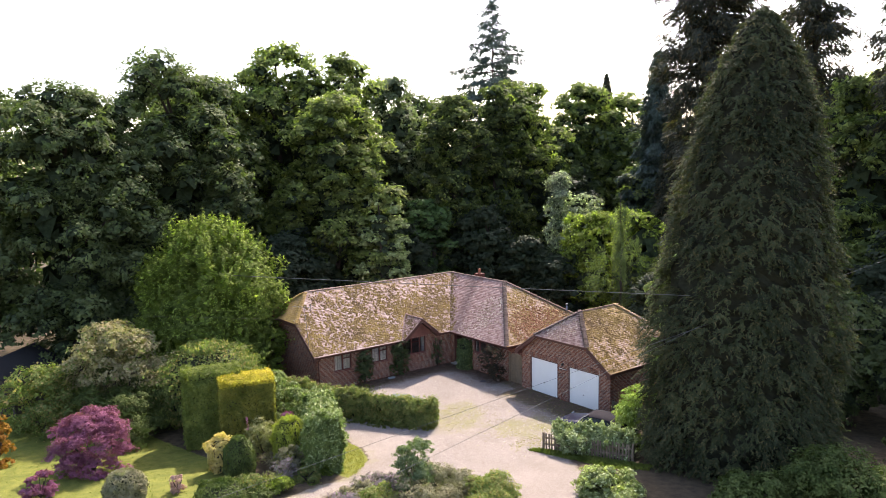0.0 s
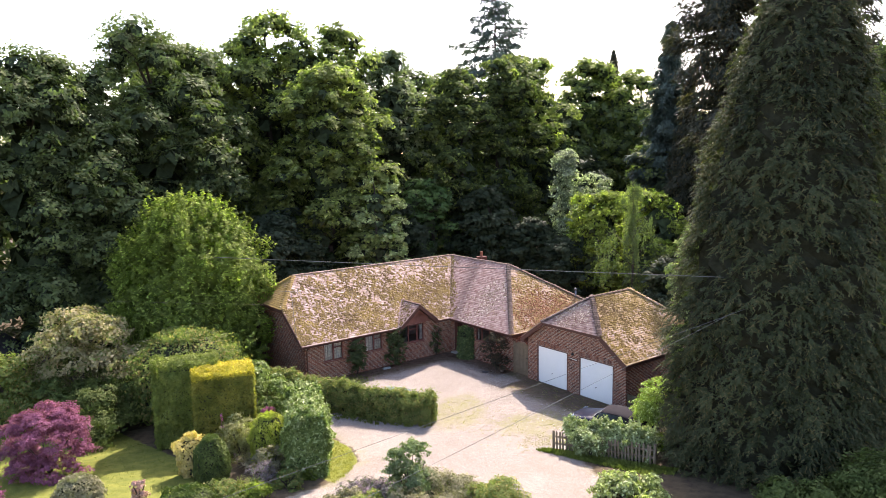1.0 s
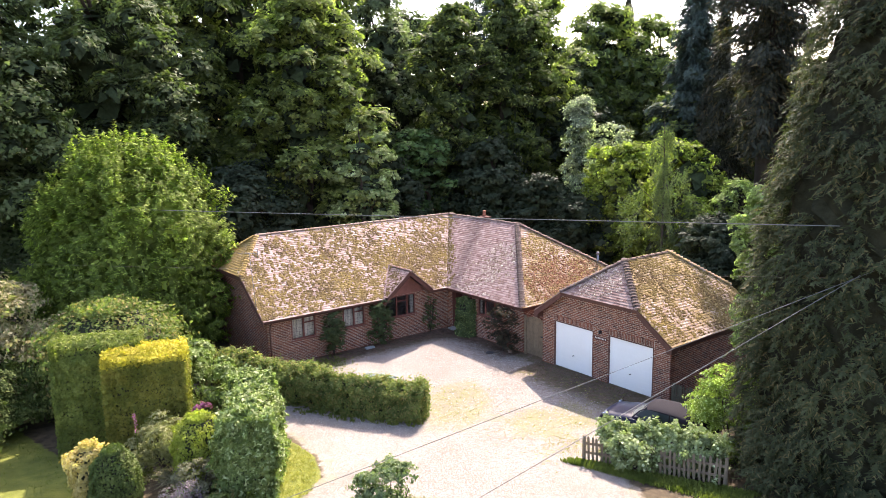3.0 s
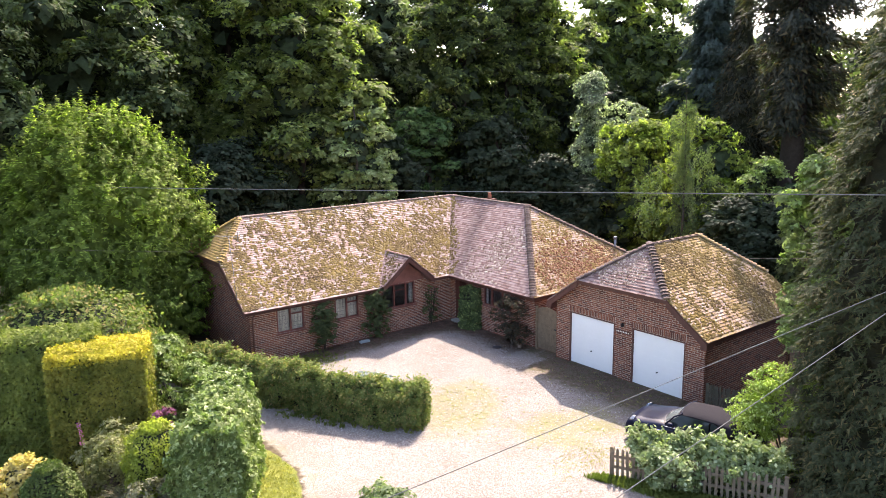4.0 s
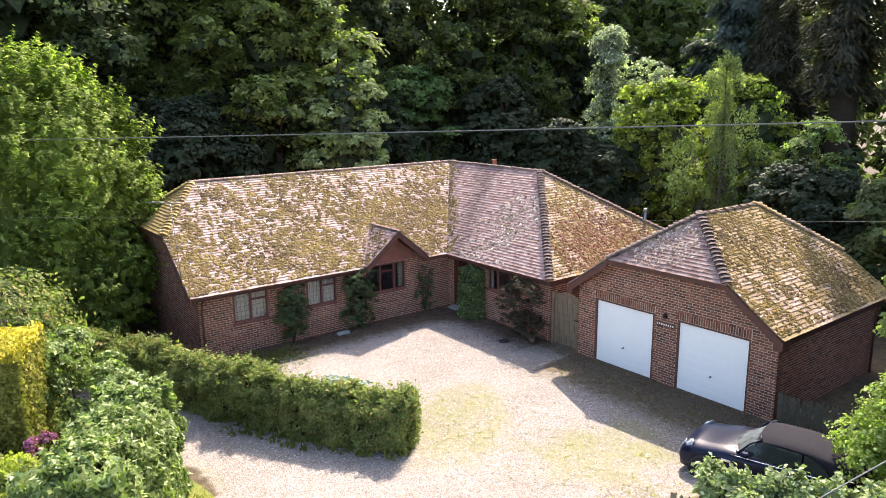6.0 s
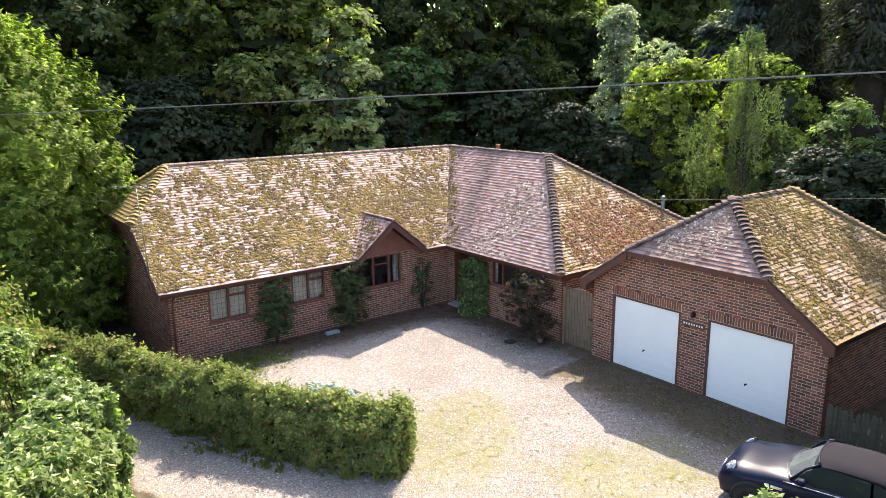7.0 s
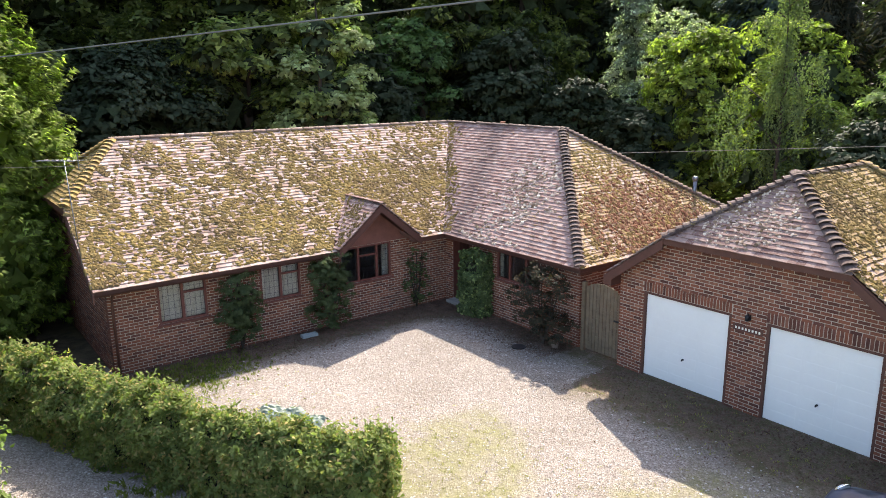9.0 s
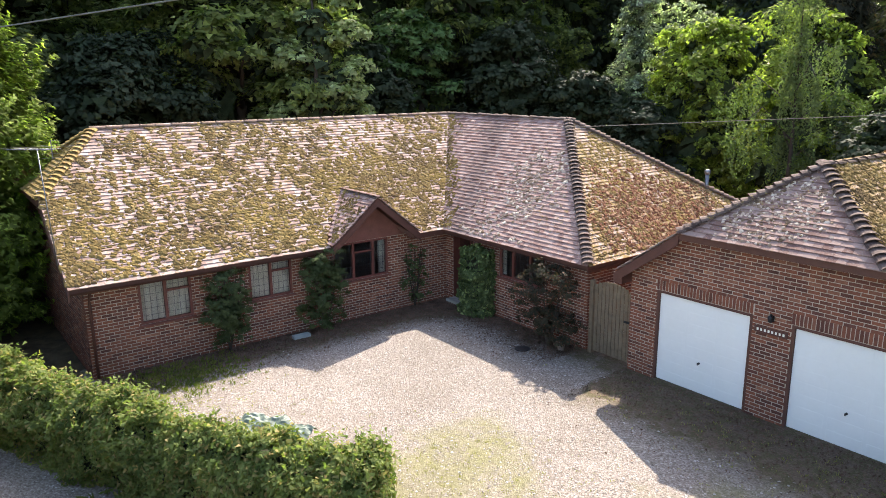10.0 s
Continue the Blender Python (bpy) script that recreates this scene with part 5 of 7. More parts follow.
        nrm = np.concatenate([nrm, np.stack([d2[:, 0] * sg, d2[:, 1] * sg, np.zeros(m)], 1)])
    if sprigs:
        up_here = np.where((pos[:, 2] > height * 0.6) | (RNG.random(len(pos)) < 0.1))[0]
        k = RNG.choice(up_here, sprigs)
        per_sprig = 16
        way = unit(nrm[k] * 0.6 + [0, 0, 0.7] + 0.5 * RNG.normal(size=(sprigs, 3)))
        f = RNG.random((sprigs, per_sprig, 1))
        tuft = pos[k][:, None, :] + way[:, None, :] * f * RNG.uniform(0.08, 0.3, (sprigs, 1, 1)) + 0.045 * RNG.normal(size=(sprigs, per_sprig, 3))
        pos = np.concatenate([pos, tuft.reshape(-1, 3)])
        nrm = np.concatenate([nrm, np.repeat(unit(nrm[k] * 0.6 + [0, 0, 0.7]), per_sprig, 0)])
    nrm = unit(nrm + [0, 0, 0.25]) + 0.55 * RNG.normal(size=pos.shape)
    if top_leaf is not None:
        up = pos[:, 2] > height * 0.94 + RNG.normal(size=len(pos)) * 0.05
        local(mesh_part("top_growth", (spray_mesh if fine else leaf_mesh)("top_growth", pos[up], nrm[up], size, 1.8), top_leaf), t)["label"] = "bright yellow top leaves"
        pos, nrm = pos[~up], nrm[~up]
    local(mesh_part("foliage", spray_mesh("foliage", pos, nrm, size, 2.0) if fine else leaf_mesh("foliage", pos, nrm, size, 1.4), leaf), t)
    return t


def bush(name, x, y, top, r, leaf, label, count=4000, size=0.05, lobes=18, lobe=0.42, z0=None, flat=0.8, stretch=(1, 1), category="shrub"):
    g = float(ground_z(np.array(x), np.array(y)))
    t = tagged(empty(name, x, y, g - 0.03), label, category)
    h = top - g
    for i in range(6):
        bm = bmesh.new()
        a = i * math.tau / 6 + RNG.uniform(-0.3, 0.3)
        e = Vector((math.cos(a) * r * 0.6 * stretch[0], math.sin(a) * r * 0.6 * stretch[1], h * RNG.uniform(0.55, 0.8)))
        add_tube(bm, [(0, 0, 0), e * 0.5 + Vector((0, 0, 0.05)), e], [0.03, 0.022, 0.008], 5)
        local(part("stem", bm, M_BARK), t)
    lo = 0.0 if z0 is None else z0
    c, rad = lobes_on(0, 0, lo, h - r * lobe * flat * 0.6, r, lobes, lambda v: math.sqrt(max(0.08, 1 - (1.6 * v - 0.55) ** 2 / 1.3)), r * lobe)
    c[:, 0] *= stretch[0]
    c[:, 1] *= stretch[1]
    pos, nrm = lobe_leaves(c, rad, count, flat)
    pos[:, 2] = np.maximum(pos[:, 2], 0.02 + 0.05 * RNG.random(len(pos)))
    local(mesh_part("foliage", leaf_mesh("foliage", pos, nrm, size, 1.4), leaf), t)
    return t


def dome(name, x, y, top, r, leaf, label, count=8000, size=0.03, rough=0.08, low=0.12, category="shrub", stretch=(1.0, 1.0), peak=0.45):
    """A close-grown rounded shrub: a solid core coloured as the shade inside with a thick coat of leaves, widest at the
    height peak.
    """
    g = float(ground_z(np.array(x), np.array(y)))
    t = tagged(empty(name, x, y, g - 0.03), label, category)
    h = top - g

    def wide(v):
        v = np.asarray(v, float)
        return np.where(v > peak, np.sqrt(np.clip(1 - ((v - peak) / (1 - peak)) ** 2.3, 0, 1)), 1 - (1 - v / peak) ** 2 * (1 - low * 4))

    bm = bmesh.new()
    hs = np.linspace(0.0, 0.93, 9)
    add_tube(bm, [(0, 0, v * h) for v in hs], [max(0.03, float(wide(v)) * r * 0.78) for v in hs], 12)
    for v in bm.verts:
        v.co.x *= stretch[0]
        v.co.y *= stretch[1]
    local(part("shade_core", bm, L_DARKFILL), t)
    q = RNG.random(count)
    u = 1 - (1 - q) ** 0.85
    a = RNG.uniform(0, math.tau, count)
    e = np.stack([np.cos(a), np.sin(a)], 1)
    lump = np.array([noise.noise((c * 3.2 * r, s * 3.2 * r, v * h * 2.2)) + 0.6 * noise.noise((c * 8 * r, s * 8 * r, v * h * 6)) for (c, s), v in zip(e, u)])
    f = 1 + rough * lump * 1.6 - 0.16 * RNG.random(count) ** 2 + 0.03 * RNG.normal(size=count)
    w = wide(u) * r * f
    pos = np.stack([e[:, 0] * w * stretch[0], e[:, 1] * w * stretch[1], h * (u + (f - 1) * 0.5 * np.clip(u - 0.5, 0, 1))], 1)
    tip = RNG.random(count) < 0.14
    pos[tip, 2] = h * (1 - 0.06 * RNG.random(tip.sum()) + 0.3 * rough * lump[tip])
    pos[tip, :2] = e[tip] * (r * 0.45 * np.sqrt(RNG.random(tip.sum())))[:, None]
    pos[:, 2] = np.maximum(pos[:, 2], 0.03)
    up = np.clip((u - peak) / (1 - peak), 0, 1) ** 2
    nrm = np.stack([e[:, 0] * (1 - up), e[:, 1] * (1 - up), 0.25 + up], 1) + 0.45 * RNG.normal(size=(count, 3))
    local(mesh_part("foliage", leaf_mesh("foliage", pos, nrm, size, 1.5), leaf), t)
    return t


# court hedge and the garden
hedge("hedge", [(-26.75, 21.6), (-28.6, 20.3), (-30.5, 19.3), (-33.2, 18.2), (-35.4, 17.2), (-37.6, 16.2)], 0.9, 1.38, L_HEDGE, "leafy green hedge between the gravel court and the lane", 105000, 0.0235, 0.6, rough=0.32, sprigs=1700, fine=True)
hedge("hedge", [(-24.05, 13.75), (-26.3, 14.9), (-28.4, 15.8)], 1.5, 2.5, L_HOLLY, "tall variegated clipped hedge at the lane's corner", 50000, 0.032, 0.7, rough=0.34, sprigs=700, fine=True)
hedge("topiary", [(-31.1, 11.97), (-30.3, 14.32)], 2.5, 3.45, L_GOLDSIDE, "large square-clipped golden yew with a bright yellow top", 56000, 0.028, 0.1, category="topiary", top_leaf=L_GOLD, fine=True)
hedge("topiary", [(-32.6, 10.75), (-31.85, 13.3)], 2.5, 3.75, L_YEWLIT, "large rounded clipped green yew beside the golden one", 56000, 0.03, 0.35, category="topiary", fine=True)
bush("maple", -31.3, 6.35, 3.25, 1.55, L_MAPLE, "spreading purple-leaved maple on the lawn", 34000, 0.027, 110, 0.22, z0=0.0, flat=0.5, stretch=(1.1, 1.1))
dome("dome_shrub", -26.45, 6.5, 2.15, 0.78, L_CREAM, "clipped grey-green dome shrub on the lawn", 8500, 0.028, 0.1, 0.2)
dome("yellow_shrub", -27.4, 10.6, 2.2, 0.52, L_YELLOW, "pale yellow-leaved shrub in the border", 6000, 0.034, 0.32, 0.15, peak=0.6)
dome("clipped_shrub", -26.4, 11.0, 2.35, 0.66, L_YEW, "rounded dark green clipped shrub in the border", 8000, 0.026, 0.05, 0.22, peak=0.3)
bush("viburnum", -38.6, 9.3, 5.5, 2.8, L_VIB, "broad shrub with layered pale grey-green leaves", 23000, 0.052, 60, 0.28, flat=0.5)
dome("laurel_shrub", -36.3, 13.2, 4.0, 2.7, L_HEDGE, "rounded green shrub behind the clipped yews", 24000, 0.048, 0.22, 0.2)
bush("rhododendron", -31.5, 15.3, 3.2, 1.3, L_HOLLY, "pale-leaved shrub behind the tall hedge", 17000, 0.038, 34, 0.34)
bush("cherry_laurel", -18.0, 27.3, 3.1, 1.3, L_LAUREL, "bright green shrub beside the parked car", 22000, 0.029, 60, 0.28)
bush("drive_shrub", -19.6, 15.3, 3.15, 0.85, L_ROSE2, "open twiggy green shrub beside the drive", 8500, 0.032, 44, 0.3, z0=0.2)
bush("grey_shrub", -18.7, 15.9, 2.2, 1.15, L_CREAM, "low grey-green shrub in the border by the drive", 10200, 0.025, 24)
bush("low_shrub", -17.4, 16.9, 2.0, 1.0, L_HEDGE, "low green shrub in the border by the drive", 8500, 0.029, 24)
bush("heather", -21.5, 14.6, 1.3, 0.7, L_HEATHER, "low mauve-flowered heather at the drive's edge", 6800, 0.018, 24)
bush("bay", -14.7, 20.7, 2.15, 1.3, L_BAY, "fresh green leafy shrub beside the drive", 15000, 0.04, 46, 0.27)
bush("hydrangea", -8.6, 25.8, 3.0, 1.9, L_YEW, "large green shrub past the cypress", 17000, 0.043, 30)
bush("hydrangea", -10.6, 23.4, 2.5, 1.2, L_YEW, "dark green shrub at the cypress's foot", 11900, 0.04, 26)
bush("small_maple", -29.0, 4.0, 1.95, 0.6, L_MAPLE, "small purple-leaved shrub on the lawn", 5500, 0.026, 30, 0.27, flat=0.55)
bush("pink_shrub", -26.0, 8.3, 1.65, 0.34, L_PINK, "tiny pink-tinged shrub on the lawn", 1500, 0.024, 16, 0.32)
dome("juniper", -23.6, 9.2, 1.9, 1.0, L_YEW, "low spreading grey-green juniper at the lawn's edge", 9500, 0.027, 0.14, 0.2, stretch=(1.15, 0.9))
bush("azalea", -28.0, 12.8, 2.2, 1.0, L_SOFT, "soft pale yellow-green shrub in the border", 12000, 0.025, 40, 0.3)
dome("golden_cypress", -26.4, 13.3, 2.65, 0.74, L_GOLDCYP, "small bright yellow-green conifer in the border", 14000, 0.023, 0.14, 0.2, peak=0.6)
bush("purple_shrub", -28.1, 14.0, 2.35, 0.5, L_MAPLE, "small purple shrub under the clipped yew", 4250, 0.025, 24, 0.3)
bush("lavender", -24.7, 12.2, 1.6, 0.55, L_HEATHER, "grey-mauve lavender clump in the border", 5100, 0.016, 18)
bush("border_plant", -25.3, 12.9, 1.8, 0.7, L_CREAM, "mixed pale border plant", 5100, 0.025, 18)
bush("shade_shrub", -34.8, 8.6, 2.2, 1.4, L_YEW, "dark shrub at the back of the lawn", 10200, 0.036, 22)
bush("shade_shrub", -36.5, 9.4, 2.6, 1.6, L_YEW, "dark shrub at the back of the lawn", 10200, 0.04, 22)
bush("mahonia", -39.5, 5.6, 3.5, 2.0, L_HEDGE, "green rounded shrub by the shed", 11900, 0.05, 24)
bush("orange_shrub", -34.9, 3.15, 2.9, 0.62, L_ORANGE, "orange-leaved shrub at the lawn's edge", 6800, 0.04, 20)
bush("laurel_shrub", -37.6, 8.4, 3.2, 1.5, L_YEW, "dark green shrub under the pale viburnum", 10200, 0.043, 22)


def blades(name, spots, leaf, label, per=60, height=0.45, spread=0.25, category="plant"):
    """A clump of arching strap leaves at each spot, each a thing of its own."""
    for x, y, k in spots:
        g = float(ground_z(np.array(x), np.array(y)))
        t = tagged(empty(name, x, y, g - 0.02), label, category, group=name + " clumps")
        bm = bmesh.new()
        for i in range(per):
            a, l = RNG.uniform(0, math.tau), height * k * RNG.uniform(0.6, 1.1)
            d = Vector((math.cos(a), math.sin(a), 0))
            b = d * RNG.uniform(0, 0.08)
            s = Vector((-d.y, d.x, 0)) * 0.012
            m = b + d * spread * k * 0.4 + Vector((0, 0, l * 0.75))
            e = b + d * spread * k * RNG.uniform(0.8, 1.5) + Vector((0, 0, l * RNG.uniform(0.6, 1.0)))
            v = [bm.verts.new(p) for p in (b - s, b + s, m + s, m - s, e)]
            bm.faces.new(v[:4])
            bm.faces.new((v[3], v[2], v[4]))
        local(part("leaf_tuft", bm, leaf), t)


for bx, by, bt, br, bl in ((-24.6, 13.5, 1.5, 0.55, L_HEDGE), (-25.6, 14.3, 1.6, 0.6, L_CREAM), (-23.8, 12.8, 1.4, 0.5, L_HEDGE), (-22.9, 10.3, 1.5, 0.6, L_YEW), (-24.3, 10.6, 1.5, 0.6, L_HEDGE), (-24.2, 13.9, 1.2, 0.4, L_LIME), (-23.3, 11.4, 1.5, 0.5, L_LIME)):
    bush("border_plant", bx, by, bt, br, bl, "low leafy border plant beside the path", 2600, 0.03, 16)
for bx, by, bt, br, bl in ((-20.7, 13.4, 1.6, 0.65, L_CREAM), (-20.2, 12.3, 1.7, 0.7, L_HEATHER), (-19.6, 13.6, 1.9, 0.8, L_HEDGE), (-18.4, 14.4, 2.1, 0.9, L_CREAM), (-16.3, 16.0, 2.0, 0.9, L_HEDGE), (-20.9, 15.0, 1.35, 0.5, L_HEATHER), (-19.2, 16.5, 1.7, 0.6, L_HEDGE), (-18.2, 17.0, 1.6, 0.55, L_CREAM)):
    bush("bank_plant", bx, by, bt, br, bl, "low grey-green plant on the bank by the drive", 3000, 0.028, 18)
blades("iris", [(-23.9, 11.6, 1.5), (-24.3, 11.2, 1.3), (-25.6, 13.4, 1.6)], L_GRASS, "clump of upright strap leaves in the border", 90)
blades("grass_clump", [(-26.2, 13.0, 1.7), (-26.6, 12.6, 1.4)], L_CREAM, "arching pale ornamental grass in the border", 110, spread=0.5)
# a foxglove spike in front of the golden yew
fx = tagged(empty("foxglove", -27.6, 11.9, float(ground_z(np.array(-27.6), np.array(11.9)))), "tall foxglove spike with magenta bells", "flower")
bm = bmesh.new()
add_tube(bm, [(0, 0, 0), (0.03, 0, 1.2), (0.0, 0.02, 2.5)], [0.018, 0.014, 0.005], 6)
local(part("stem", bm, L_GRASS), fx)
c = np.stack([RNG.normal(size=90) * 0.022, RNG.normal(size=90) * 0.022, 1.55 + 0.6 * RNG.random(90)], 1)
local(mesh_part("bell_cluster", leaf_mesh("bells", c, RNG.normal(size=(90, 3)), 0.014, 1.2), L_MAGENTA), fx)
c = np.stack([RNG.normal(size=60) * 0.15, RNG.normal(size=60) * 0.15, RNG.uniform(0.02, 0.4, 60)], 1)
local(mesh_part("leaf_tuft", leaf_mesh("leaves", c, RNG.normal(size=(60, 3)) + [0, 0, 1], 0.05, 1.8), L_GRASS), fx)


def climber(name, x, y, w, d, h, leaf, label, count, size, flowers=(), axis="y", sparse=False, z0=0.05):
    """A plant trained against a wall: stems, leaves in clumps, a few blooms."""
    t = tagged(empty(name, x, y, 0.0), label, "climbing plant")
    for i in range(7):
        bm = bmesh.new()
        u = RNG.uniform(-0.35, 0.35) * w
        pts = [(0, 0, 0), (0, u * 0.5, h * 0.4), (0, u, h * 0.92)]
        if axis == "x":
            pts = [(q, p, r) for p, q, r in pts]
        add_tube(bm, pts, [0.02, 0.014, 0.006], 5)
        local(part("stem", bm, M_BARK), t)
    n = 46 if not sparse else 30
    q = np.stack([RNG.uniform(-0.3, 0.3, n) * d, RNG.uniform(-0.42, 0.42, n) * w, RNG.uniform(z0 + 0.1, h - 0.12, n)], 1)
    taper = np.interp(q[:, 2] / h, (0, 0.25, 0.6, 1), (0.7, 1.0, 0.95, 0.55))
    q[:, 1] *= taper
    rad = RNG.uniform(0.2, 0.34, n) * (0.6 if sparse else 1.0)
    pos, nrm = lobe_leaves(q, rad, count, 0.9, subs=8)
    pos[:, 0] = np.clip(pos[:, 0], -d * 0.5, d)
    if axis == "x":
        pos = pos[:, [1, 0, 2]] * [1, -1, 1]
        nrm = nrm[:, [1, 0, 2]] * [1, -1, 1]
    pos[:, 2] = np.maximum(pos[:, 2], 0.03)
    local(mesh_part("foliage", leaf_mesh("foliage", pos, nrm, size, 1.5), leaf), t)
    for u, z in flowers:
        bm = bmesh.new()
        for k in range(9):
            a = k * 2.4
            r = 0.026 + 0.008 * k
            m = pose(0, 0, 0, 60 + 40 * math.sin(k), 25 * math.cos(a), math.degrees(a))
            add_box(bm, -0.03, 0.03, 0.0, r * 1.2, -0.004, 0.004, Matrix.Translation((r * 0.4 * math.cos(a), r * 0.4 * math.sin(a), 0.003 * k)) @ m)
        f = part("bloom", bm, M_PETAL, t)
        f.location = (d * 0.95, u, z) if axis == "y" else (u, -d * 0.85, z)
    return t


climber("climbing_rose", AX + 0.28, 22.75, 1.3, 0.55, 2.15, L_ROSE, "dark climbing rose with a few white blooms against the brick", 17000, 0.0165, [(-0.25, 1.55), (-0.3, 2.0), (0.1, 2.05), (0.2, 1.95), (-0.1, 1.35)])
climber("climbing_rose", AX + 0.3, 25.45, 1.45, 0.6, 2.2, L_ROSE, "bushy dark green climbing rose beneath the gable", 20000, 0.0165, [(0.3, 1.75), (0.1, 1.2), (0.45, 1.9)])
climber("thin_climber", AX + 0.14, 28.55, 1.0, 0.22, 1.9, L_ROSE, "sparse thin climber on the wall by the corner", 1500, 0.022, sparse=True)
hedge("ivy", [(-34.5, BY - 0.3), (-33.5, BY - 0.3)], 0.55, 1.95, L_IVY, "dense glossy ivy column beside the front door", 7500, 0.038, 1.0, "climbing plant", 0.26)
climber("shrub_rose", -30.85, BY - 0.6, 2.3, 1.0, 2.05, L_ROSEDARK, "dark twiggy rose bush with cream blooms by the gate", 11000, 0.019, [(0.75, 0.7), (0.85, 1.1), (0.7, 1.35), (0.6, 0.5), (0.9, 0.55), (0.45, 1.1), (-0.5, 0.6), (0.2, 1.0), (0.35, 1.4), (0.5, 0.75), (0.05, 0.7), (0.55, 1.05), (-0.3, 0.9), (0.3, 0.55), (-0.65, 1.2), (0.15, 1.25)], axis="x")

# ---- roof fittings, gate, fences, car, wires ----
ch = new("chimney")
adopt(ch, house, "short red chimney with a pot behind the ridge")
CHX, CHY = -40.4, 36.4
box("chimney_body", CHX - 0.3, CHX + 0.3, CHY - 0.3, CHY + 0.3, 2.8, 4.93, M_BRICK, ch, bevel=0.01)
tube("pot", [(CHX, CHY, 4.93), (CHX, CHY, 4.98), (CHX, CHY, 5.23), (CHX, CHY, 5.28)], [0.14, 0.12, 0.10, 0.12], M_TERRACOTTA, ch, sides=12)
fl = new("flue")
adopt(fl, house, "grey metal flue pipe on the roof")
tube("pipe", [(-31.15, 36.3, 3.0), (-31.15, 36.3, 3.75)], 0.06, M_GREYMETAL, fl, sides=12)
tube("cap", [(-31.15, 36.3, 3.75), (-31.15, 36.3, 3.79), (-31.15, 36.3, 3.88), (-31.15, 36.3, 3.9)], [0.06, 0.09, 0.09, 0.03], M_GREYMETAL, fl, sides=12)
ae = new("aerial")
adopt(ae, house, "thin television aerial on a mast at the gable end")
AEX, AEY = -36.3, 19.18
tube("mast", [(AEX + 0.35, AEY + 0.04, 2.75), (AEX + 0.02, AEY, 5.25)], 0.011, M_GREYMETAL, ae)
tube("boom", [(AEX - 0.75, AEY - 0.4, 5.22), (AEX + 0.45, AEY + 0.25, 5.26)], 0.007, M_GREYMETAL, ae)
for i in range(8):
    f = i / 7
    px, py = AEX - 0.72 + 1.1 * f, AEY - 0.38 + 0.6 * f
    tube("element", [(px + 0.11, py - 0.2, 5.225 + 0.035 * f), (px - 0.11, py + 0.2, 5.225 + 0.035 * f)], 0.004, M_GREYMETAL, ae, sides=5)
bm = bmesh.new()
for k in range(5):
    add_box(bm, AEX + 0.40, AEX + 0.41, AEY + 0.02, AEY + 0.42, 5.08 + k * 0.09, 5.086 + k * 0.09)
add_box(bm, AEX + 0.395, AEX + 0.415, AEY + 0.21, AEY + 0.23, 5.06, 5.46)
part("reflector", bm, M_GREYMETAL, ae)
br = new("floodlight")
adopt(br, house, "small white twin lamp under the barge board")
for dx in (0, 0.14):
    tube("lamp_head", [(-37.25 + dx, AY0 - 0.02, 3.25), (-37.25 + dx, AY0 - 0.1, 3.2), (-37.25 + dx, AY0 - 0.16, 3.12)], [0.03, 0.05, 0.06], M_CURTAIN, br)


def board_gate():
    g = tagged(empty("gate", -29.3, 29.82, 0), "closed weathered timber side gate with an arched top", "gate")
    x0, x1 = -29.86, -28.74
    n = 10
    w = (x1 - x0) / n
    for i in range(n):
        u = (i + 0.5) / n * 2 - 1
        top = 1.62 + 0.28 * math.sqrt(max(0, 1 - u * u * 0.9))
        ob = box("board", x0 + i * w + 0.008, x0 + (i + 1) * w - 0.008, 29.80, 29.822, 0.06, top, M_GATE, g, bevel=0.003)
    for z in (0.3, 1.0, 1.55):
        box("rail", x0 + 0.01, x1 - 0.01, 29.824, 29.87, z, z + 0.1, M_GATE, g)
    box("post", x0 - 0.13, x0 - 0.02, 29.76, 29.88, -0.1, 1.85, M_GATE, g, bevel=0.008)
    box("latch", x1 - 0.2, x1 - 0.05, 29.785, 29.799, 1.02, 1.07, M_DARKMETAL, g)


board_gate()


def picket_fence(p, q, height, gap, label, lean=0.0, material=None):
    material = material or M_FENCE
    p, q = Vector(p), Vector(q)
    d = q - p
    L = d.length
    a = math.degrees(math.atan2(d.y, d.x))
    t = tagged(empty("picket_fence", p.x, p.y, 0, a), label, "fence")
    z = lambda s: float(ground_z(np.array(p.x + d.x * s / L), np.array(p.y + d.y * s / L)))
    bm = bmesh.new()
    add_box(bm, -0.035, 0.035, -0.009, 0.009, 0.06, height - 0.06)
    add_prism(bm, [(-0.035, -0.009, height - 0.06), (0.035, -0.009, height - 0.06), (0, -0.009, height)], (0, 0.018, 0))
    me = bpy.data.meshes.new("picket")
    bm.to_mesh(me)
    bm.free()
    me.materials.append(material)
    s = 0.05
    while s < L:
        o = new("picket", me)
        o.parent = t
        o.matrix_basis = pose(s, 0, z(s) + RNG.uniform(-0.02, 0.02), RNG.normal() * 1.5, RNG.normal() * 2.0 + lean, 0)
        s += gap
    for h in (0.28, height - 0.28):
        bm = bmesh.new()
        add_prism(bm, [(0, 0.012, z(0) + h), (L, 0.012, z(L) + h), (L, 0.012, z(L) + h + 0.08), (0, 0.012, z(0) + h + 0.08)], (0, 0.035, 0))
        local(part("rail", bm, material), t)
    k = max(2, int(L / 1.9) + 1)
    for i in range(k):
        s = L * i / (k - 1)
        bm = bmesh.new()
        add_box(bm, s - 0.045, s + 0.045, 0.05, 0.14, z(s) - 0.1, z(s) + height - 0.02)
        local(part("post", bm, material), t)
    return t


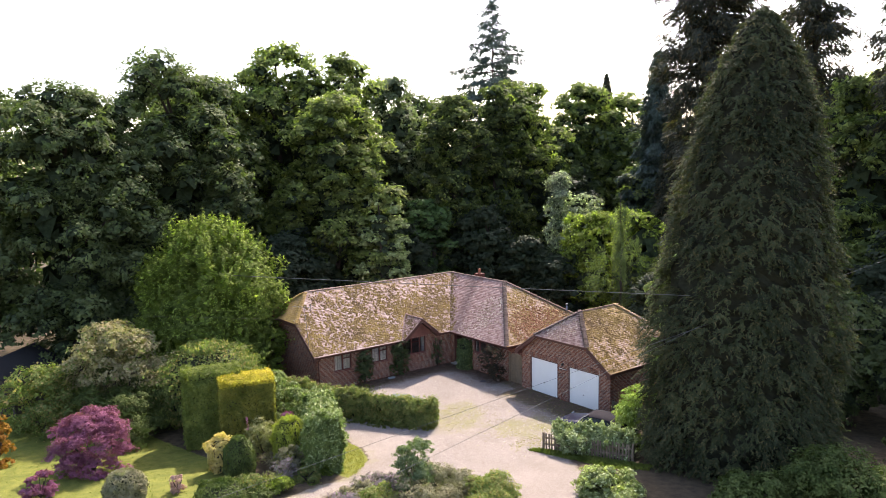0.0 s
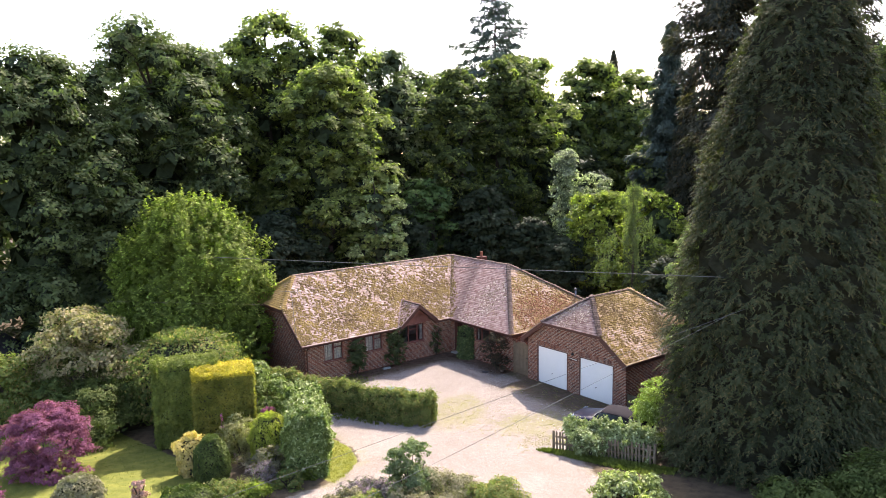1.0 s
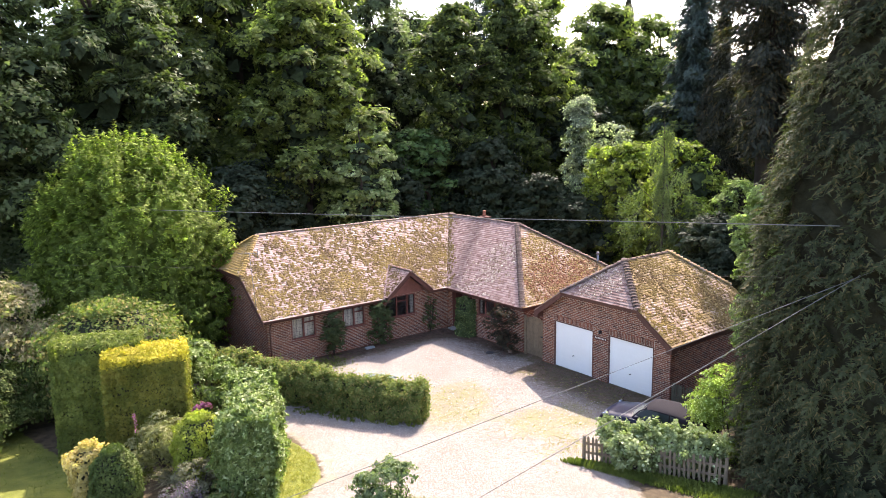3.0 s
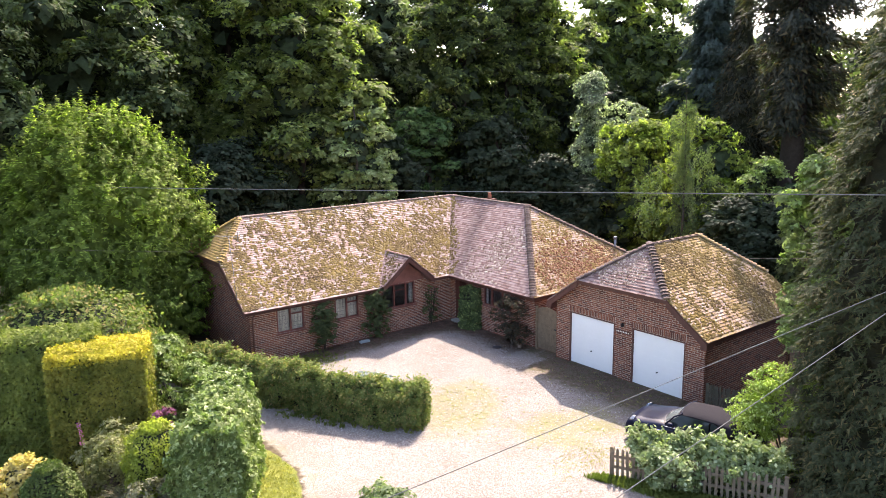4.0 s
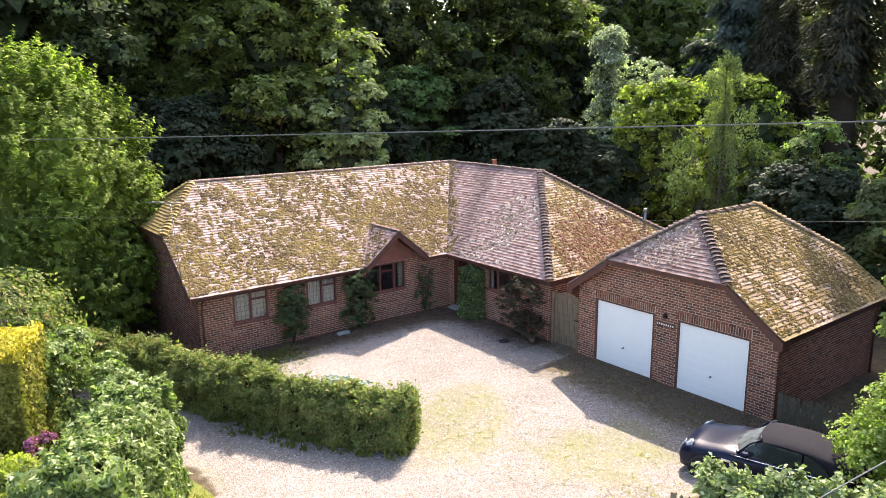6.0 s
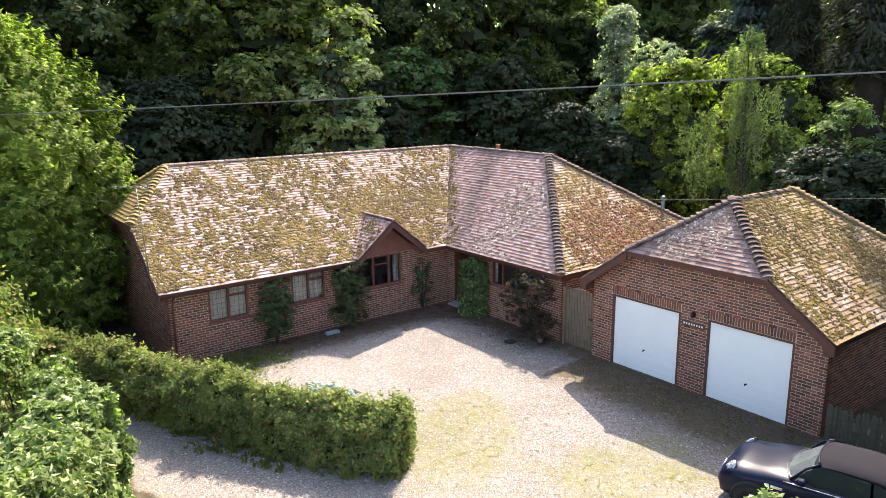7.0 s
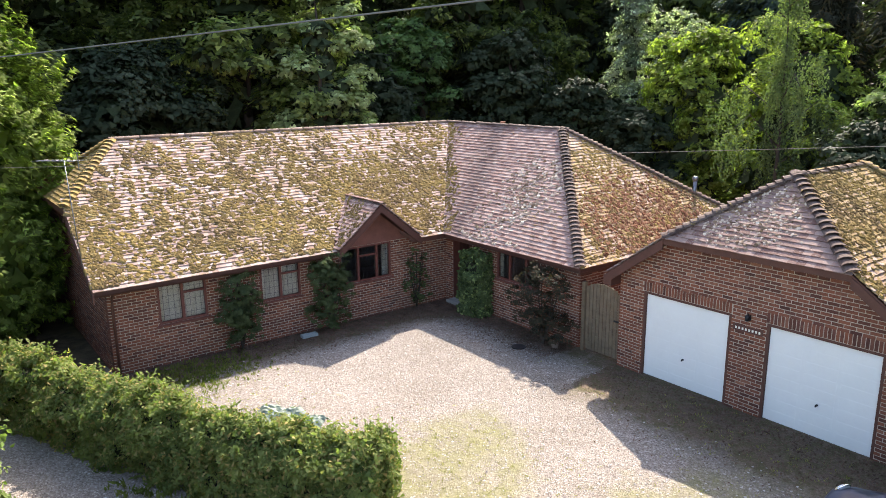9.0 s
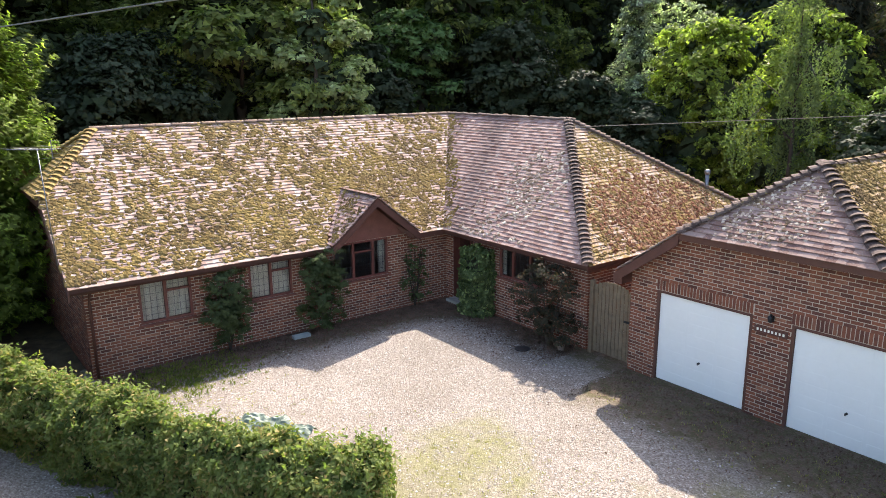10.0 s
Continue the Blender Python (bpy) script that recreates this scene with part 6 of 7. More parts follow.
picket_fence((-20.45, 23.0, 0), (-16.6, 24.48, 0), 0.85, 0.135, "weathered picket fence overgrown with bramble beside the drive")
picket_fence((-21.85, 29.62, 0), (-18.2, 30.3, 0), 0.88, 0.088, "dark mossy picket fence beside the garage", material=M_OLDFENCE)
hedge("bramble", [(-20.2, 23.7), (-18.8, 24.24), (-17.0, 24.95)], 0.85, 1.2, L_BRAMBLE, "pale-leaved bramble leaning on the picket fence", 11000, 0.04, 1.0, "shrub", 0.5, sprigs=300)
bush("bramble", -18.95, 23.5, 1.55, 0.72, L_BRAMBLE, "bramble spilling forward over the pickets", 3600, 0.038, 22, 0.4, z0=0.35, stretch=(1.0, 0.6))

# ---- parked car ----
M_PAINT = Mat("deep_blue_car_paint", 0.3, 0.0, 0.05)
M_PAINT.colour(M_PAINT.mix(M_PAINT.ramp(M_PAINT.noise(900), ((0.45, (0, 0, 0)), (0.8, (1, 1, 1)))), (0.005, 0.007, 0.02), (0.012, 0.017, 0.042)))
M_PAINT.b.inputs["Coat Weight"].default_value = 0.3
M_PAINT.b.inputs["Coat Roughness"].default_value = 0.03
M_PAINT = M_PAINT.m
M_SOFT = plain("black_fabric_roof", (0.02, 0.018, 0.022), 0.9, vary=0.15, scale=30, bump=0.3)
M_SOFT.node_tree.nodes["Principled BSDF"].inputs["Specular IOR Level"].default_value = 0.08
M_TYRE = plain("tyre_rubber", (0.02, 0.02, 0.02), 0.85, bump=0.2)
M_CHROME = plain("chrome", (0.75, 0.75, 0.76), 0.12, 1.0, vary=0.03)
M_CARGLASS = plain("tinted_car_glass", (0.035, 0.05, 0.055), 0.05, 0.0, vary=0.05)
# Pale grey colour stands in for the sky reflected in the windscreen.
M_SCREEN = plain("screen_glass_with_painted_reflection", (0.20, 0.23, 0.23), 0.06, 0.0, vary=0.25, scale=5)
M_LAMP = plain("clear_headlamp", (0.30, 0.31, 0.32), 0.08, 0.3, vary=0.05)


def loft(bm, rings):
    vs = [[bm.verts.new(p) for p in r] for r in rings]
    n = len(vs[0])
    for a, b in zip(vs, vs[1:]):
        for k in range(n - 1):
            bm.faces.new((a[k], a[k + 1], b[k + 1], b[k]))
    bm.faces.new(vs[0][::-1])
    bm.faces.new(vs[-1])
    for a, b in zip(vs, vs[1:]):
        bm.faces.new((a[-1], a[0], b[0], b[-1]))
    bmesh.ops.recalc_face_normals(bm, faces=bm.faces)


def curve_at(keys, x):
    """Smooth value between (x, value) keys."""
    xs = [k[0] for k in keys]
    i = max(0, min(len(xs) - 2, sum(x >= v for v in xs) - 1))
    f = min(1, max(0, (x - xs[i]) / (xs[i + 1] - xs[i])))
    f = f * f * (3 - 2 * f)
    return keys[i][1] + (keys[i + 1][1] - keys[i][1]) * f


def build_car(x, y, heading):
    """A small soft-top car; local x runs from its nose (-) to its tail (+)."""
    c = tagged(empty("car", x, y, -0.0, heading), "small dark blue convertible with a closed black fabric roof", "car")
    wide = ((-1.92, 0.60), (-1.82, 0.75), (-1.5, 0.83), (-0.6, 0.85), (1.0, 0.86), (1.6, 0.80), (1.90, 0.62))
    crown = ((-1.92, 0.58), (-1.87, 0.75), (-1.6, 0.855), (-0.75, 0.95), (-0.3, 0.97), (1.1, 0.97), (1.75, 0.93), (1.90, 0.72))
    belt = ((-1.92, 0.50), (-1.87, 0.65), (-1.55, 0.77), (-0.7, 0.88), (1.2, 0.92), (1.75, 0.86), (1.90, 0.66))
    low = ((-1.92, 0.36), (-1.8, 0.22), (-1.4, 0.18), (1.5, 0.18), (1.9, 0.34))
    bm = bmesh.new()
    rings = []
    for u in np.linspace(-1.92, 1.90, 40):
        w, t, m, l = (curve_at(k, u) for k in (wide, crown, belt, low))
        half = [(0.0, t), (0.42 * w, t - 0.006), (0.72 * w, t - 0.3 * (t - m)), (0.88 * w, m + 0.28 * (t - m)), (0.965 * w, m - 0.02), (0.995 * w, m - 0.10), (1.0 * w, (m + l) * 0.5), (0.965 * w, l + 0.06), (0.86 * w, l)]
        rings.append([(u, -p, q) for p, q in half[::-1]] + [(u, p, q) for p, q in half[1:]])
    loft(bm, rings)
    local(part("body", bm, M_PAINT, smooth=True), c)
    # glass house: raked screen, fabric roof with its seams, side windows, quarter lights
    z0, zr = 0.925, 1.335
    bm = bmesh.new()
    n, lo, hi = 9, [], []
    for k in range(n):
        v = -1 + 2 * k / (n - 1)
        lo.append(bm.verts.new((-0.82 + 0.20 * v * v, v * 0.70, z0 - 0.015 * v * v)))
        hi.append(bm.verts.new((-0.30 + 0.10 * v * v, v * 0.565, zr - 0.035 - 0.02 * v * v)))
    for k in range(n - 1):
        bm.faces.new((lo[k], lo[k + 1], hi[k + 1], hi[k]))
    bmesh.ops.solidify(bm, geom=bm.faces[:], thickness=0.008)
    local(part("windscreen", bm, M_SCREEN, smooth=True), c)
    tube_pts = [(-0.82 + 0.20 * v * v, v * 0.715, z0 - 0.012 * v * v) for v in np.linspace(-1, 1, 11)]
    local(tube("scuttle", tube_pts, 0.022, M_DARKMETAL), c)
    local(tube("header", [(-0.30 + 0.10 * v * v, v * 0.58, zr - 0.028 - 0.02 * v * v) for v in np.linspace(-1, 1, 11)], 0.022, M_PAINT), c)
    for sy in (-1, 1):
        local(tube("pillar", [(-0.62, sy * 0.715, z0 - 0.01), (-0.40, sy * 0.655, 1.17), (-0.20, sy * 0.58, zr - 0.045)], 0.024, M_PAINT), c)
    local(tube("wiper", [(-0.78, -0.1, z0 + 0.03), (-0.70, 0.25, z0 + 0.06), (-0.66, 0.5, z0 + 0.05)], 0.008, M_DARKMETAL), c)
    top = ((-0.30, 1.325), (0.1, 1.355), (0.6, 1.355), (1.05, 1.31), (1.45, 1.16), (1.70, 0.97))
    side = ((-0.30, 1.26), (0.1, 1.26), (0.7, 1.25), (1.05, 1.10), (1.2, 0.96), (1.70, 0.93))
    hw = ((-0.30, 0.585), (0.1, 0.60), (0.7, 0.615), (1.2, 0.68), (1.70, 0.60))
    bm = bmesh.new()
    rings = []
    for u in np.linspace(-0.30, 1.70, 26):
        t, q, w = curve_at(top, u), curve_at(side, u), curve_at(hw, u)
        seam = 0.006 if min(abs(u - v) for v in (0.14, 0.62, 1.06)) < 0.045 else 0.0
        half = [(0.0, t - seam), (0.5 * w, t - 0.006 - seam), (0.82 * w, t - 0.03 - seam), (0.96 * w, max(q, t - 0.075)), (w * (1.0 + 0.2 * (1.30 - q)), q)]
        rings.append([(u, -p, r) for p, r in half[::-1]] + [(u, p, r) for p, r in half[1:]])
    loft(bm, rings)
    local(part("soft_top", bm, M_SOFT, smooth=True), c)
    for sy in (-1, 1):
        def pane(name, pts):
            bm = bmesh.new()
            bm.faces.new([bm.verts.new((p, sy * (0.74 - (q - 0.92) * 0.335), q)) for p, q in pts])
            bmesh.ops.solidify(bm, geom=bm.faces[:], thickness=0.008)
            local(part(name, bm, M_CARGLASS), c)

        pane("side_window", [(-0.58, 0.925), (0.62, 0.935), (0.60, 1.25), (-0.18, 1.27), (-0.38, 1.15)])
        pane("quarter_window", [(0.66, 0.935), (1.16, 0.945), (1.02, 1.12), (0.72, 1.245), (0.64, 1.25)])
        local(tube("belt_trim", [(u, sy * (curve_at(wide, u) * 0.955), curve_at(belt, u) + 0.012) for u in np.linspace(-0.72, 1.78, 14)], 0.011, M_CHROME), c)
        bm = bmesh.new()
        add_box(bm, -0.50, -0.34, *sorted((sy * 0.80, sy * 0.96)), 0.955, 1.06, bevel=0.03)
        local(part("mirror", bm, M_PAINT), c)
        bm = bmesh.new()
        add_box(bm, 0.40, 0.58, *sorted((sy * 0.845, sy * 0.872)), 0.79, 0.82, bevel=0.008)
        local(part("door_handle", bm, M_CHROME), c)
        bm = bmesh.new()
        add_box(bm, -0.92, -0.70, *sorted((sy * 0.83, sy * 0.856)), 0.70, 0.76, bevel=0.01)
        local(part("side_vent", bm, M_CHROME), c)
        lamp_at = Matrix.Translation((-1.70, sy * 0.60, 0.735)) @ pose(0, 0, 0, 0, -50, 0) @ pose(0, 0, 0, sy * -26, 0, 0)
        head = new("headlight")
        local(head, c)
        bm = bmesh.new()
        bmesh.ops.create_uvsphere(bm, u_segments=20, v_segments=10, radius=1.0, matrix=lamp_at @ Matrix.Diagonal((0.155, 0.12, 0.055, 1)))
        local(part("lens", bm, M_LAMP, smooth=True), head)
        bm = bmesh.new()
        ring = [lamp_at @ Vector((0.16 * math.cos(k * math.tau / 24), 0.125 * math.sin(k * math.tau / 24), 0.012)) for k in range(25)]
        add_tube(bm, ring, [0.012] * 25, 6)
        local(part("bezel", bm, M_CHROME, smooth=True), head)
        bm = bmesh.new()
        ring = [lamp_at @ Vector((0.085 * math.cos(k * math.tau / 20), 0.066 * math.sin(k * math.tau / 20), 0.046)) for k in range(21)]
        add_tube(bm, ring, [0.011] * 21, 6)
        local(part("inner_ring", bm, M_CHROME, smooth=True), head)
        bm = bmesh.new()
        bmesh.ops.create_uvsphere(bm, u_segments=12, v_segments=8, radius=1.0, matrix=lamp_at @ Matrix.Translation((0, 0, 0.05)) @ Matrix.Diagonal((0.04, 0.035, 0.016, 1)))
        local(part("bulb_cover", bm, M_CHROME, smooth=True), head)
        bm = bmesh.new()
        add_box(bm, 1.80, 1.90, *sorted((sy * 0.52, sy * 0.66)), 0.60, 0.80, bevel=0.02)
        local(part("tail_light", bm, M_TERRACOTTA), c)
        for sx in (-1.22, 1.27):
            bm = bmesh.new()
            arch = [(sx + 0.365 * math.cos(a), sy * 0.845, 0.30 + 0.365 * math.sin(a)) for a in np.linspace(-0.1, math.pi + 0.1, 17)]
            add_tube(bm, arch, [0.034] * 17, 6)
            # Dark disc on the body side stands in for the shaded wheel well.
            bmesh.ops.create_cone(bm, cap_ends=True, segments=26, radius1=0.36, radius2=0.36, depth=0.03, matrix=Matrix.Translation((sx, sy * 0.842, 0.32)) @ pose(0, 0, 0, 90, 0, 0))
            local(part("arch_and_well_shade", bm, M_TYRE), c)
            wl = new("wheel")
            local(wl, c)
            bm = bmesh.new()
            prof = [(0.2, -0.09), (0.28, -0.1), (0.312, -0.07), (0.312, 0.07), (0.28, 0.1), (0.2, 0.09)]
            rr = [[bm.verts.new((sx + r * math.cos(k * math.tau / 26), sy * 0.78 + o, 0.312 + r * math.sin(k * math.tau / 26))) for r, o in prof] for k in range(26)]
            for p, q in zip(rr, rr[1:] + rr[:1]):
                for k in range(5):
                    bm.faces.new((p[k], p[k + 1], q[k + 1], q[k]))
            bmesh.ops.recalc_face_normals(bm, faces=bm.faces)
            local(part("tyre", bm, M_TYRE, smooth=True), wl)
            bm = bmesh.new()
            for k in range(10):
                add_box(bm, 0.03, 0.21, -0.016, 0.016, -0.012, 0.012, Matrix.Translation((sx, sy * 0.868, 0.312)) @ pose(0, 0, 0, 90, 0, 0) @ pose(0, 0, 0, 0, 0, k * 36))
            bmesh.ops.create_cone(bm, cap_ends=True, segments=18, radius1=0.06, radius2=0.05, depth=0.03, matrix=Matrix.Translation((sx, sy * 0.868, 0.312)) @ pose(0, 0, 0, 90, 0, 0))
            local(part("rim", bm, M_DARKMETAL), wl)
    bm = bmesh.new()
    add_box(bm, -1.935, -1.87, -0.38, 0.38, 0.40, 0.54, bevel=0.02)
    local(part("grille", bm, M_DARKMETAL), c)
    local(tube("grille_trim", [(-1.935, -0.40, 0.55), (-1.94, 0, 0.57), (-1.935, 0.40, 0.55)], 0.012, M_CHROME), c)
    return c


build_car(-20.38, 26.72, 12.5)

# ---- wires overhead ----
def cable(p, q, sag, r, label, material=M_CABLE):
    p, q = Vector(p), Vector(q)
    pts = [p.lerp(q, k / 24) - Vector((0, 0, sag * 4 * (k / 24) * (1 - k / 24))) for k in range(25)]
    c = tube("cable", pts, r, material, sides=6)
    tagged(c, label, "cable", group="overhead cables")


cable((-46, 13.1, 7.0), (-14.4, 25.11, 8.145), 0.03, 0.0115, "thin overhead cable crossing before the roof")
cable((-42, 10.5, 5.1), (-8, 29.3, 7.2), 0.05, 0.0024, "thin pale overhead wire crossing before the roof", M_WIRE)
cable((-19.12, 0.0, 3.13), (-11.5, 36.0, 8.77), 0.05, 0.0055, "thin overhead wire above the drive")
cable((-14.35, 0.0, 3.56), (-13.5, 36.0, 8.7), 0.05, 0.0055, "thin overhead wire above the drive")

# ---- shed at the back of the garden ----
sh = tagged(empty("shed", -46.2, 5.0, -0.35, -38), "dark timber shed with a felted roof", "shed")
M_SHED = plain("dark_shed_board", (0.06, 0.045, 0.035), 0.85, vary=0.3, bump=0.3)
M_FELT = plain("dark_roof_felt", (0.02, 0.018, 0.018), 0.9, vary=0.2, bump=0.3)
for i in range(9):
    for sx in (-1, 1):
        bm = bmesh.new()
        add_box(bm, -2.4, 2.4, *sorted((sx * 1.6, sx * 1.63)), 0.25 * i, 0.25 * i + 0.243)
        local(part("board", bm, M_SHED), sh)
for sx in (-1, 1):
    bm = bmesh.new()
    add_prism(bm, [(sx * 2.4, -1.6, 0), (sx * 2.4, 1.6, 0), (sx * 2.4, 1.6, 2.2), (sx * 2.4, 0, 3.2), (sx * 2.4, -1.6, 2.2)], (sx * -0.04, 0, 0))
    local(part("end_wall", bm, M_SHED), sh)
    bm = bmesh.new()
    add_prism(bm, [(-2.7, 0, 3.26), (2.7, 0, 3.26), (2.7, sx * 1.95, 2.04), (-2.7, sx * 1.95, 2.04)], (0, 0, 0.05))
    local(part("roof", bm, M_FELT), sh)

# ---- small things on the court ----
M_POT = plain("grimy_clay", (0.20, 0.15, 0.12), 0.9, vary=0.3, scale=9, bump=0.3)
pot = tagged(empty("flower_pot", -30.45, 29.3, 0), "grimy grey-brown clay flower pot by the rose", "pot")
bm = bmesh.new()
add_tube(bm, [(0, 0, 0), (0, 0, 0.2), (0, 0, 0.21), (0, 0, 0.26)], [0.08, 0.11, 0.13, 0.13], 16)
local(part("pot_body", bm, M_POT, smooth=False), pot)
bm = bmesh.new()
add_tube(bm, [(0, 0, 0.262), (0, 0, 0.27)], [0.12, 0.11], 16)
local(part("soil", bm, L_DARKFILL), pot)
tray = tagged(empty("trough", -35.35, 24.6, 0.0, 88), "pale grey plastic trough against the wall", "trough")
M_TRAY = plain("pale_grey_plastic", (0.30, 0.33, 0.32), 0.5, vary=0.15)
bm = bmesh.new()
for a in ((-0.22, 0.22, -0.08, 0.08, 0.01, 0.03), (-0.22, 0.22, -0.09, -0.075, 0.01, 0.09), (-0.22, 0.22, 0.075, 0.09, 0.01, 0.09), (-0.23, -0.215, -0.09, 0.09, 0.01, 0.09), (0.215, 0.23, -0.09, 0.09, 0.01, 0.09)):
    add_box(bm, *a)
local(part("trough_body", bm, M_TRAY), tray)
bm = bmesh.new()
add_tube(bm, [(0, 0, 0.0), (0, 0, 0.012), (0, 0, 0.02)], [0.2, 0.2, 0.18], 20)
cover = part("drain_cover", bm, M_DARKMETAL)
cover.location = (-31.1, 28.6, 0.0)
tagged(cover, "round dark drain cover set in the gravel", "drain cover")
tarp = tagged(empty("tarpaulin", -28.7, 20.8, 0.05, 28), "crumpled pale green tarpaulin over timber behind the hedge", "tarpaulin")
M_TARP = plain("pale_green_sheet", (0.15, 0.19, 0.145), 0.5, vary=0.35, scale=5)
bm = bmesh.new()
bmesh.ops.create_grid(bm, x_segments=34, y_segments=24, size=0.5)
for v in bm.verts:
    v.co.x *= 1.35
    v.co.y *= 0.75
    v.co.z = 1.25 + 0.12 * noise.noise(v.co * 4) + 0.05 * noise.noise(v.co * 13) + 0.15 * v.co.y - 0.5 * max(0, abs(v.co.y) - 0.25) - 0.35 * max(0, abs(v.co.x) - 0.55)
bmesh.ops.solidify(bm, geom=bm.faces[:], thickness=0.01)
local(part("sheet", bm, M_TARP), tarp)
bm = bmesh.new()
for k in range(4):
    add_box(bm, -0.38, 0.3, -0.24 + k * 0.13, -0.13 + k * 0.13, 0.0, 0.98, bevel=0.01)
local(part("timber_stack", bm, M_FENCE), tarp)

# ---- pieces: tiles, bonnets, bricks, moss, stones ----
def boxes_mesh(name, origin, eu, ev, en, lo, hi, faces):
    """One mesh of many boxes. origin, eu, ev, en: arrays; lo, hi: (u, v, n) limits, arrays of (k, 3)."""
    k = len(origin)
    corner = np.array([(0, 0, 0), (1, 0, 0), (1, 1, 0), (0, 1, 0), (0, 0, 1), (1, 0, 1), (1, 1, 1), (0, 1, 1)], float)
    p = lo[:, None, :] + (hi - lo)[:, None, :] * corner[None]
    v = origin[:, None, :] + p[..., 0:1] * eu[:, None, :] + p[..., 1:2] * ev[:, None, :] + p[..., 2:3] * en[:, None, :]
    f = np.arange(k)[:, None, None] * 8 + np.array(faces)[None]
    return arr_mesh(name, v.reshape(-1, 3), f.reshape(-1, 4))


TOP, SOUTH, EAST, NORTH, WEST = (4, 5, 6, 7), (0, 1, 5, 4), (1, 2, 6, 5), (2, 3, 7, 6), (3, 0, 4, 7)


GAUGE = 0.128


def lay_tiles(poly, zf, up, material, parent, single=300, skip=None, messy=1.0):
    """Plain tiles in courses from the eave up. up: the level way up the slope."""
    vx, vy = up
    ux, uy = -vy, vx
    e = 0.01
    grad = (zf(poly[0][0] + vx * e, poly[0][1] + vy * e) - zf(*poly[0])) / e
    th = math.atan(grad)
    P = np.asarray(poly)
    V, U = P @ [vx, vy], P @ [ux, uy]
    step, w = GAUGE * math.cos(th), 0.17
    rows = np.arange(V.min() + 0.02, V.max() + 0.02, step)
    cols = np.arange(U.min() - 0.1, U.max() + 0.1, w)
    R, C = np.meshgrid(np.arange(len(rows)), np.arange(len(cols)), indexing="ij")
    v = rows[R].ravel()
    u = (cols[C] + np.where(R % 2, w / 2, 0)).ravel()
    x, y = u * ux + v * vx, u * uy + v * vy
    ok = inside(poly, x, y) > -0.03
    if skip is not None:
        ok &= ~skip(x, y)
    x, y, v = x[ok], y[ok], v[ok]
    k = len(x)
    z = np.array([zf(a, b) for a, b in zip(x, y)])
    eu = np.array([ux, uy, 0.0])
    ev = np.array([vx * math.cos(th), vy * math.cos(th), math.sin(th)])
    en = np.cross(eu, ev)
    if en[2] < 0:
        en = -en
    o = np.stack([x, y, z], 1) + en * (-0.012 + 0.0022 * RNG.normal(size=(k, 1)) * messy)
    tilt = 0.15 + 0.016 * RNG.normal(size=(k, 1)) * messy
    yaw = 0.018 * RNG.normal(size=(k, 1)) * messy
    EU = unit(eu + yaw * ev)
    EV = unit(ev - yaw * eu - tilt * en)
    EN = np.cross(EU, EV)
    EN = np.where(EN[:, 2:3] < 0, -EN, EN)
    o = o + EN * 0.022
    slip = -np.abs(RNG.normal(size=k)) * 0.006 * messy
    lo = np.stack([np.full(k, -0.0838), -0.075 + slip, np.full(k, 0.0)], 1)
    hi = np.stack([np.full(k, 0.0838), np.full(k, 0.075), np.full(k, 0.018)], 1)
    # tiles at a verge are cut or widened to end in line
    uu = x * ux + y * uy
    verge = (uu - U.min() < 0.16) | (U.max() - uu < 0.16)
    lo[:, 0] = np.where(uu - U.min() < 0.16, U.min() - uu, lo[:, 0])
    hi[:, 0] = np.where(U.max() - uu < 0.16, U.max() - uu, hi[:, 0])
    fs = [TOP, SOUTH, EAST, WEST]
    order = np.argsort(v, kind="stable")
    s = order[~verge[order]][:single]
    rest = np.setdiff1d(order, s)
    if len(s):
        one = boxes_mesh("tile", np.zeros((1, 3)), np.array([[1.0, 0, 0]]), np.array([[0, 1.0, 0]]), np.array([[0, 0, 1.0]]), np.array([[-0.0838, -0.078, 0.0]]), np.array([[0.0838, 0.075, 0.018]]), fs)
        one.materials.append(material)
        for i in s:
            t = new("roof_tile", one)
            t.parent = parent
            t.matrix_basis = Matrix(((EU[i, 0], EV[i, 0], EN[i, 0], o[i, 0]), (EU[i, 1], EV[i, 1], EN[i, 1], o[i, 1]), (EU[i, 2], EV[i, 2], EN[i, 2], o[i, 2]), (0, 0, 0, 1)))
    if len(rest):
        r = rest
        me = boxes_mesh("roof_tiles", o[r], EU[r], EV[r], EN[r], lo[r], hi[r], fs)
        ob = mesh_part("roof_tiles", me, material)
        ob.parent = parent
        ob["kind"] = "stuff"


def under_gable(x, y):
    return (np.abs(y - 27.02) < 1.40) & (x > -37.25) & (3.52 - np.abs(y - 27.02) * 0.81 > EAVE + (-35.45 - x) * 0.717 - 0.04)


lay_tiles(*SLOPES["front"], (-1, 0), M_TILE, ROOFS["front"], skip=under_gable)
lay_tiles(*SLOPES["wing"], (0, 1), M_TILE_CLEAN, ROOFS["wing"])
lay_tiles(*SLOPES["end"], (-1, 0), M_TILE_END, ROOFS["end"])
lay_tiles(*SLOPES["half_hip"], (0, 1), M_TILE_MOSS, ROOFS["half_hip"], messy=0.5)
lay_tiles(*GSLOPES["right"], (-1, 0), M_TILE_END, ROOFS["g_right"])
lay_tiles(*GSLOPES["left"], (1, 0), M_TILE, ROOFS["g_left"], 0)
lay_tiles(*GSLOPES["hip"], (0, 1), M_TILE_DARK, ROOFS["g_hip"])
